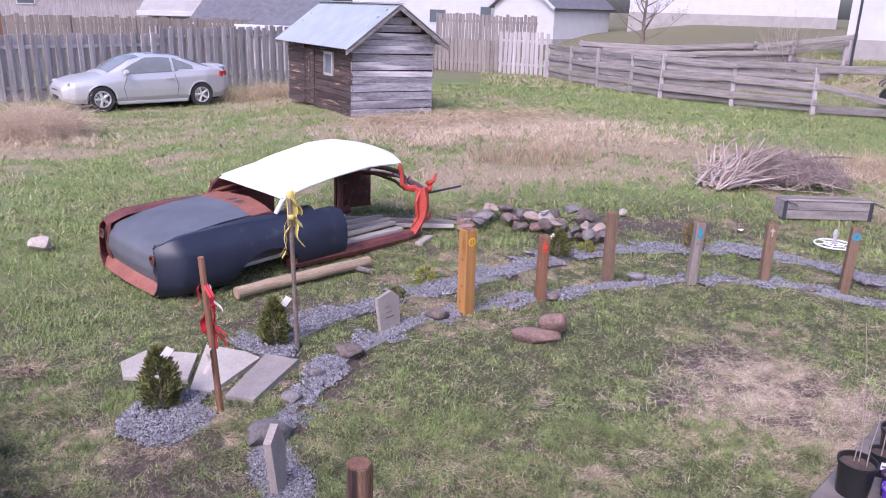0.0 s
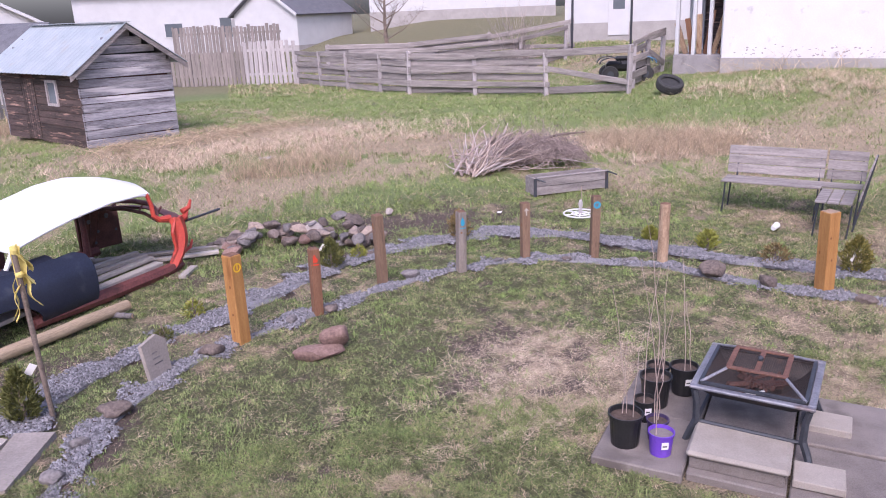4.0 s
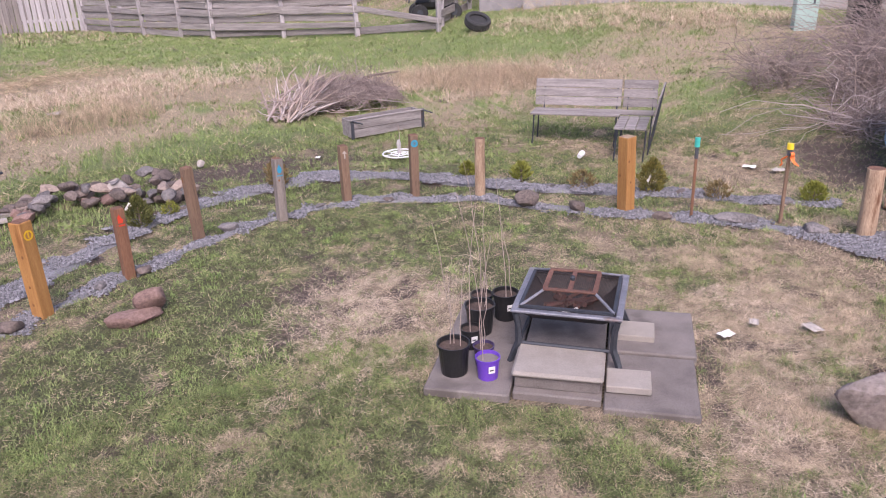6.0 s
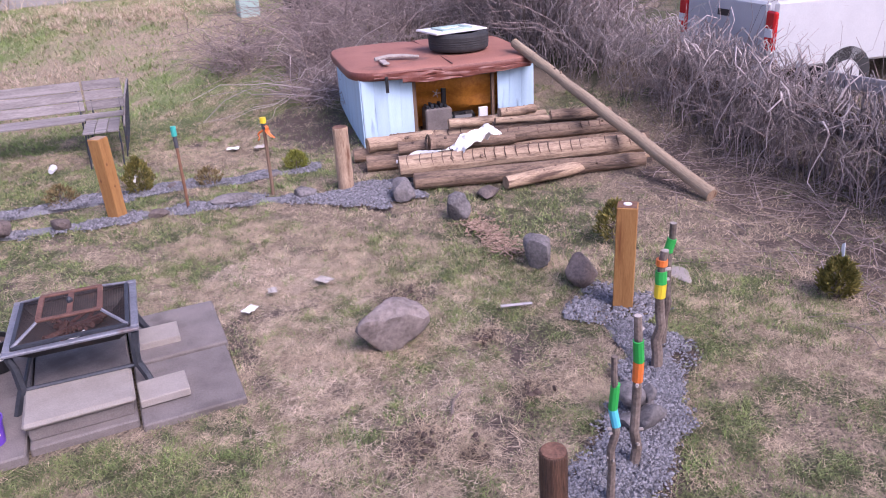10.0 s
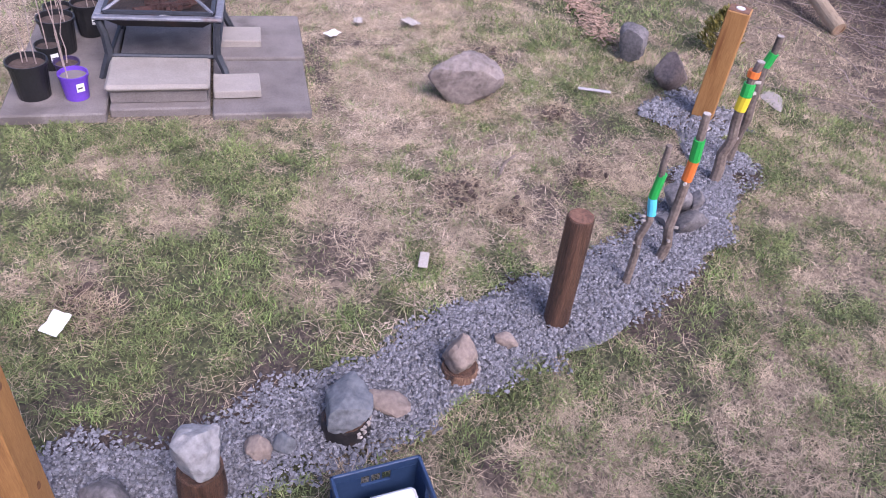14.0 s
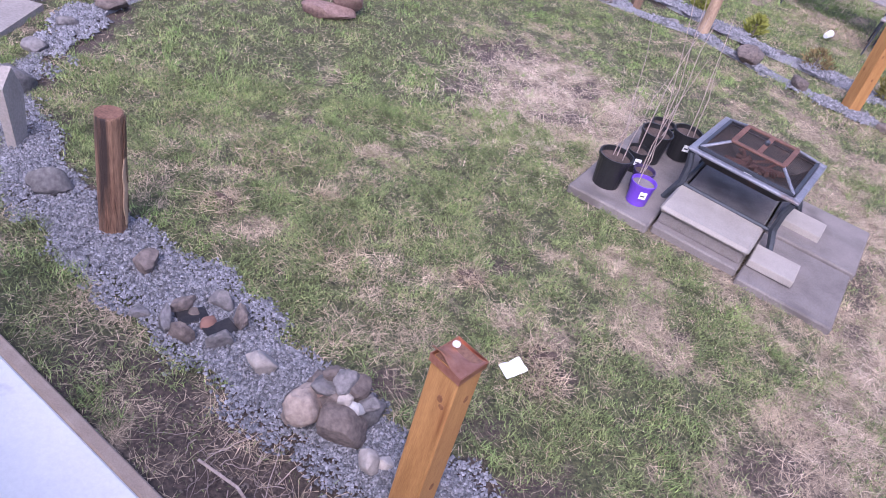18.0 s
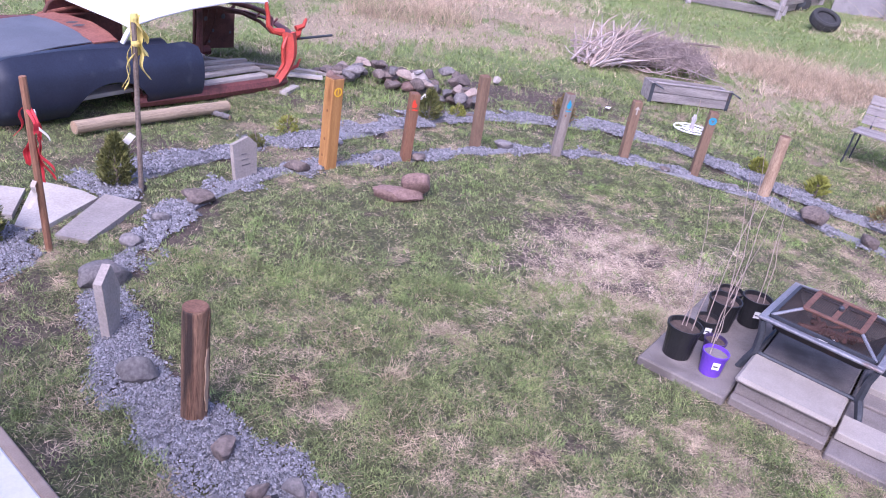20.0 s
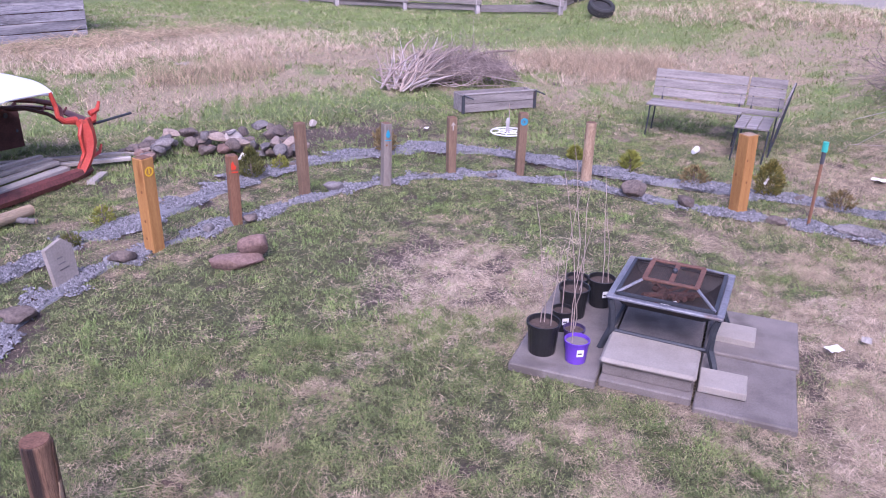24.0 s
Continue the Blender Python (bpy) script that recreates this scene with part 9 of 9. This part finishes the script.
def quad():
    root = thing("quad_bike", at(11.25, 20.3, -20) @ Matrix.Scale(0.85, 4), "dark quad bike with blue panels behind the rail fence", "quad bike")
    part("body", box(-0.7, 0.7, -0.25, 0.25, 0.35, 0.7, 0.1), BLACK_PLASTIC, root)
    part("seat", box(-0.4, 0.25, -0.17, 0.17, 0.7, 0.85, 0.06), BLACK_PLASTIC, root)
    blue = plain("blue body panel", (0.10, 0.28, 0.52), 0.35)
    for s in (-1, 1):
        for x in (-0.6, 0.55):
            part("mudguard", sheet(lambda u, v, x=x, s=s: (x - 0.35 * math.cos(math.pi * u), s * (0.25 + 0.3 * v), 0.62 + 0.2 * math.sin(math.pi * u)), 10, 3, -0.02 * s), blue if x > 0 else BLACK_PLASTIC, root, "curved mudguard")
            w = part("wheel", moved(lathe([(0.12, -0.12), (0.25, -0.12), (0.28, -0.06), (0.28, 0.06), (0.25, 0.12), (0.12, 0.12)], 20), pose(x, s * 0.42, 0.28, 90, 0, 0)), RUBBER, root)
            part("rim", moved(lathe([(0.12, -0.121), (0.115, 0.121)], 14), pose(x, s * 0.42, 0.28, 90, 0, 0)), DARK_METAL, w)
    part("tank", box(0.2, 0.6, -0.2, 0.2, 0.7, 0.86, 0.06), blue, root, "blue tank cover")
    part("handlebar", tube([(0.42, -0.4, 1.0), (0.5, -0.1, 1.02), (0.5, 0.1, 1.02), (0.42, 0.4, 1.0)], 0.018, 7), DARK_METAL, root)
    part("steering_post", tube([(0.5, 0, 0.8), (0.5, 0, 1.02)], 0.025, 7), DARK_METAL, root)


quad()
fr = thing("swing_frame", at(13.0, 28.0, -30), "tall dark metal swing frame in the neighbour's garden", "swing frame")
for x in (0, 2.2):
    part("post", tube([(x, 0, -0.1), (x, 0, 3.2)], 0.045, 8), DARK_METAL, fr)
part("bar", tube([(0, 0, 3.2), (2.2, 0, 3.2)], 0.045, 8), DARK_METAL, fr)


def truck():
    """White pickup behind the vine hedge, its tail towards the yard."""
    a, b = Vector((10.6, 0.06)), Vector((12.3, 1.42))
    rz = turned(b - a)
    root = thing("pickup_truck", pose(a.x, a.y, 0.25, 0, 0, rz), "white pickup truck parked behind the vine hedge", "pickup truck")
    # local x runs across the tail, -y away along the side
    w, L = 2.05, 5.2
    part("bed_side", box(-0.0, 0.08, -L, -0.0, 0.55, 1.35, 0.03), TRUCK_WHITE, root)
    part("bed_side", box(w - 0.08, w, -L, 0.0, 0.55, 1.35, 0.03), TRUCK_WHITE, root)
    part("tailgate", box(0.18, w - 0.18, -0.08, 0.0, 0.62, 1.33, 0.03), TRUCK_WHITE, root)
    part("bed_floor", box(0.08, w - 0.08, -2.2, -0.08, 0.6, 0.66), DARK_METAL, root)
    part("cab", box(0.06, w - 0.06, -4.0, -2.2, 0.55, 1.9, 0.15), TRUCK_WHITE, root)
    part("bonnet", box(0.08, w - 0.08, -L, -4.0, 0.55, 1.25, 0.1), TRUCK_WHITE, root)
    part("rear_window", box(0.3, w - 0.3, -2.2, -2.185, 1.4, 1.78, 0.005), GLASS_DARK, root)
    part("bumper", box(0.05, w - 0.05, 0.0, 0.14, 0.45, 0.6, 0.03), ALLOY, root, "silver rear bumper")
    red = bpy.data.materials["tail light red"]
    for x in (0.0, w - 0.17):
        l_ = part("tail_light", box(x, x + 0.17, -0.06, 0.02, 0.78, 1.24, 0.02), red, root, "red tail light")
        part("reverse_light", box(x + 0.02, x + 0.15, 0.02, 0.026, 0.94, 1.04), WHITE_PLASTIC, l_)
    for x in (0.12, w - 0.12):
        for y in (-1.1, -4.4):
            wl = part("wheel", moved(lathe([(0.2, -0.12), (0.36, -0.12), (0.39, -0.07), (0.39, 0.07), (0.36, 0.12), (0.2, 0.12)], 24), pose(x, y, 0.39, 0, 90, 0)), RUBBER, root)
            part("rim", moved(lathe([(0.2, -0.125), (0.19, 0.125)], 16), pose(x, y, 0.39, 0, 90, 0)), ALLOY, wl)
    part("handle", box(w / 2 - 0.12, w / 2 + 0.12, 0.0, 0.012, 1.1, 1.18), BLACK_PLASTIC, root)


truck()
sf = thing("side_fence", at(11.2, 1.3, turned((-5.0, -4.9))), "low broken side fence of old planks under bare vines", "fence")
for k in range(5):
    part("post", box(k * 1.7 - 0.05, k * 1.7 + 0.05, 0.02, 0.12, -0.3, 0.72, 0.008), BROWN_POST, sf)
for x0, x1, z, mat in ((0.2, 3.2, 0.30, BROWN_POST), (1.4, 4.9, 0.12, TAN_WOOD), (3.2, 7.0, 0.46, GREY_PLANK), (2.6, 6.6, 0.62, PALE_WOOD), (4.2, 7.2, 0.22, BROWN_POST)):
    part("plank", box(x0, x1, -0.025, 0.0, z - 0.07, z + 0.07, 0.006), mat, sf, m=pose(0, 0, 0, 0, (x0 * 7 % 3) - 1.5, 0))


# ---- small things ----
crate = thing("milk_crate", pose(1.49, 0.52, 0.0, 0, 0, turned((0.26, -0.18))), "dark blue plastic crate holding a white block", "crate")
cw = 0.33
for k in range(4):
    m = pose(cw / 2, cw / 2, 0) @ pose(0, 0, 0, 0, 0, 90 * k) @ pose(-cw / 2, -cw / 2, 0)
    s_ = part("side", [box(0.0, cw, 0, 0.012, 0.24, 0.28, 0.003), box(0.004, cw - 0.004, 0.004, 0.012, 0.0, 0.10), box(0.004, 0.11, 0.004, 0.012, 0.10, 0.24), box(cw - 0.11, cw - 0.004, 0.004, 0.012, 0.10, 0.24), box(0.11, cw - 0.11, 0.004, 0.012, 0.10, 0.185)], BLUE_CRATE, crate, m=m)
    part("handle_slot", [box(0.11, cw - 0.11, 0.0, 0.003, 0.178, 0.186)], BLUE_CRATE, s_, "edge of the hand slot")
    for j in range(8):
        part("rib", box(0.02 + j * 0.04, 0.026 + j * 0.04, -0.003, 0.0035, 0.01, 0.235), BLUE_CRATE, s_)
    part("band", box(0.002, cw - 0.002, -0.004, 0.0035, 0.1, 0.112), BLUE_CRATE, s_)
part("bottom", box(0.01, cw - 0.01, 0.01, cw - 0.01, 0.0, 0.012), BLUE_CRATE, crate)
solid("white_block", box(0.11, 0.28, 0.09, 0.24, 0.013, 0.245, 0.012), WHITE_PLASTIC, crate.matrix_basis.copy(), "white plastic container standing in the crate", "container")

f = lambda u, v: (0.115 * (u - 0.5), 0.085 * (v - 0.5), 0.012 * noise.noise(Vector((u * 3, v * 3, 5))) + 0.02 * u * u)
solid("paper_card", sheet(f, 8, 7, 0.003), LABEL, at(1.62, 2.33, 20, 0.035, 6, -4), "bent white paper card lying on the lawn", "card", flat=False)
solid("wood_chip", box(-0.06, 0.06, -0.025, 0.025, 0, 0.012, 0.004), FLAG, at(3.06, 1.38, 30, 0.02), "pale wood chip lying on the lawn", "wood chip")
solid("wood_sliver", box(-0.12, 0.12, -0.016, 0.016, 0, 0.01, 0.003), PALE_WOOD, at(5.43, 1.57, -60, 0.02), "pale wood sliver lying on the lawn", "wood chip")
solid("fallen_stick", tube([(0, 0, 0.02), (0.12, 0.02, 0.03), (0.24, 0.0, 0.02)], 0.01, 6), BARK, at(4.0, 1.5, 10, 0.01), "short dark stick lying on the lawn", "stick")
solid("fallen_stick", tube([(0, 0, 0.01), (0.2, 0.04, 0.03), (0.45, 0.02, 0.02), (0.62, -0.03, 0.01)], [0.007, 0.007, 0.006, 0.004], 6), PALE_TWIG, pose(0.22, 1.78, 0.01, 0, 0, -52), "bent bare branch lying on the soil", "stick")
for k, (x, y, s) in enumerate(((4.72, 3.48, 0.12), (5.05, 3.5, 0.1), (5.35, 3.2, 0.14), (8.41, 6.46, 0.16), (8.56, 6.13, 0.18), (0.75, 14.9, 0.3), (3.9, 10.3, 0.09))):
    f = lambda u, v, s=s, k=k: (s * (u - 0.5), s * 0.7 * (v - 0.5), 0.03 + 0.12 * s * noise.noise(Vector((u * 3, v * 3, k))))
    solid("paper_scrap", sheet(f, 6, 5, 0.003), FLAG if k % 3 else LABEL, at(x, y, 40 * k, 0.01), "crumpled pale paper scrap in the grass", "paper scrap", "litter")
bt = thing("plastic_cup", at(6.97, 8.15, 30, 0.04, 0, 80), "white paper cup lying in the grass", "cup")
part("cup", lathe([(0.03, 0), (0.032, 0.004), (0.045, 0.12), (0.041, 0.12), (0.03, 0.01)], 14), WHITE_PLASTIC, bt)
lumps = []
for k, (x, y, r) in enumerate(((-3.4, 5.2, 0.14), (1.8, 2.46, 0.12), (1.53, 3.03, 0.08), (0.41, 4.01, 0.2), (0.18, 3.48, 0.13), (0.74, 3.63, 0.09), (0.77, 3.13, 0.17), (3.73, 1.58, 0.2), (4.44, 1.14, 0.14), (3.77, 1.27, 0.1), (4.98, 1.64, 0.13), (5.33, 2.46, 0.2), (1.78, 2.27, 0.11))):
    bramble("turned_sod", in_patch(x, y, r * 1.1, r * 0.9), 170, 0.05, 0.0015, 50 + k, STRAW, "clod of turned dead turf on the lawn", 0.8, 0.09, "turf", 5, 0.035)
    rk = random.Random(700 + k)
    lumps += [moved(rock(rk.uniform(0.03, 0.075), rk.uniform(0.03, 0.06), rk.uniform(0.025, 0.045), 500 + 20 * k + q_, 2), at(x + rk.gauss(0, r * 0.42), y + rk.gauss(0, r * 0.34), rk.uniform(0, 180), rk.uniform(-0.012, 0.002))) for q_ in range(12 if k in (0, 1, 2, 7, 8, 9, 10, 11) else 3)]
solid("soil_clods", lumps, SOIL, pose(0, 0, 0), "dark crumbly clods of turned soil on the lawn", "soil", kind="stuff", flat=False)

rng = np.random.RandomState(77)
n = 420
t = rng.rand(n)
cx, cy = 6.95 - 0.6 * t + 0.09 * rng.randn(n), 2.5 - 0.62 * t + 0.09 * rng.randn(n)
chips = [moved(box(-0.02, 0.02, -0.007, 0.007, 0, 0.005), at(a, b, c, 0.012 + 0.012 * e, 30 * e - 15, 20 * e - 10)) for a, b, c, e in zip(cx, cy, 360 * rng.rand(n), rng.rand(n))]
solid("wood_chips", chips, CHIPS, pose(0, 0, 0), "scattered pale wood chips between the stones", "wood chips", kind="stuff")

rng = np.random.RandomState(78)
n = 150
t, o = rng.uniform(-0.75, 0.75, n), rng.normal(0, 0.1, n)
lit = [moved(box(-0.008, 0.008, -0.004, 0.004, 0, 0.002), at(0.62 + 0.72 * a + 0.69 * e, 1.46 - 0.69 * a + 0.72 * e, c, 0.002 + 0.008 * q_, 40 * q_ - 20, 30 * q_ - 15)) for a, e, c, q_ in zip(t, o, 360 * rng.rand(n), rng.rand(n))]
solid("leaf_litter", lit, BARK, pose(0, 0, 0), "brown leaf scraps scattered on the bare soil", "leaf litter", kind="stuff")

# by the house wall
bb = thing("storage_box", pose(-3.1, 3.95, 0.0, 0, 0, 15), "dark grey plastic storage box in the grass", "storage box")
part("body", box(-0.16, 0.16, -0.11, 0.11, 0, 0.2, 0.015), BLACK_PLASTIC, bb)
part("lid", box(-0.17, 0.17, -0.12, 0.12, 0.2, 0.225, 0.01), DARK_METAL, bb, "dull dark grey lid")
part("handle", box(-0.07, 0.07, 0.03, 0.05, 0.225, 0.24, 0.006), BLACK_PLASTIC, bb)
part("sticker", [box(-0.12, -0.02, -0.06, -0.04, 0.225, 0.228), box(-0.12, 0.0, -0.09, -0.07, 0.225, 0.228)], LABEL, bb)
part("front_label", box(-0.12, 0.02, -0.112, -0.11, 0.04, 0.13), FLAG, bb)
wd = Vector((1.09, -1.13)).normalized()
solid("white_panel", box(-1.2, 1.75, -0.6, 0.0, 0.0, 0.5, 0.01), SIDING, pose(-3.1, 3.73, 0, 0, 0, turned(wd)), "white painted low wall at the house corner", "low wall", kind="structure")
sign = thing("painted_board", pose(-2.62, 3.28, 0.0, 0, 0, turned(wd)), "red board with green and yellow paint leaning on the wall", "board")
part("board", box(-0.35, 0.75, 0.0, 0.02, 0, 0.36, 0.004), plain("red board paint", (0.50, 0.06, 0.05), 0.5), sign, m=pose(0, 0.13, 0, 14, 0, 0))
part("green_patch", box(-0.1, 0.75, -0.004, -0.0005, 0.2, 0.36), plain("green board paint", (0.03, 0.25, 0.10), 0.5), sign, m=pose(0, 0.13, 0, 14, 0, 0))
part("yellow_patch", box(-0.3, -0.12, 0.0205, 0.024, 0.25, 0.36), TAPE_YELLOW, sign, m=pose(0, 0.13, 0, 14, 0, 0))
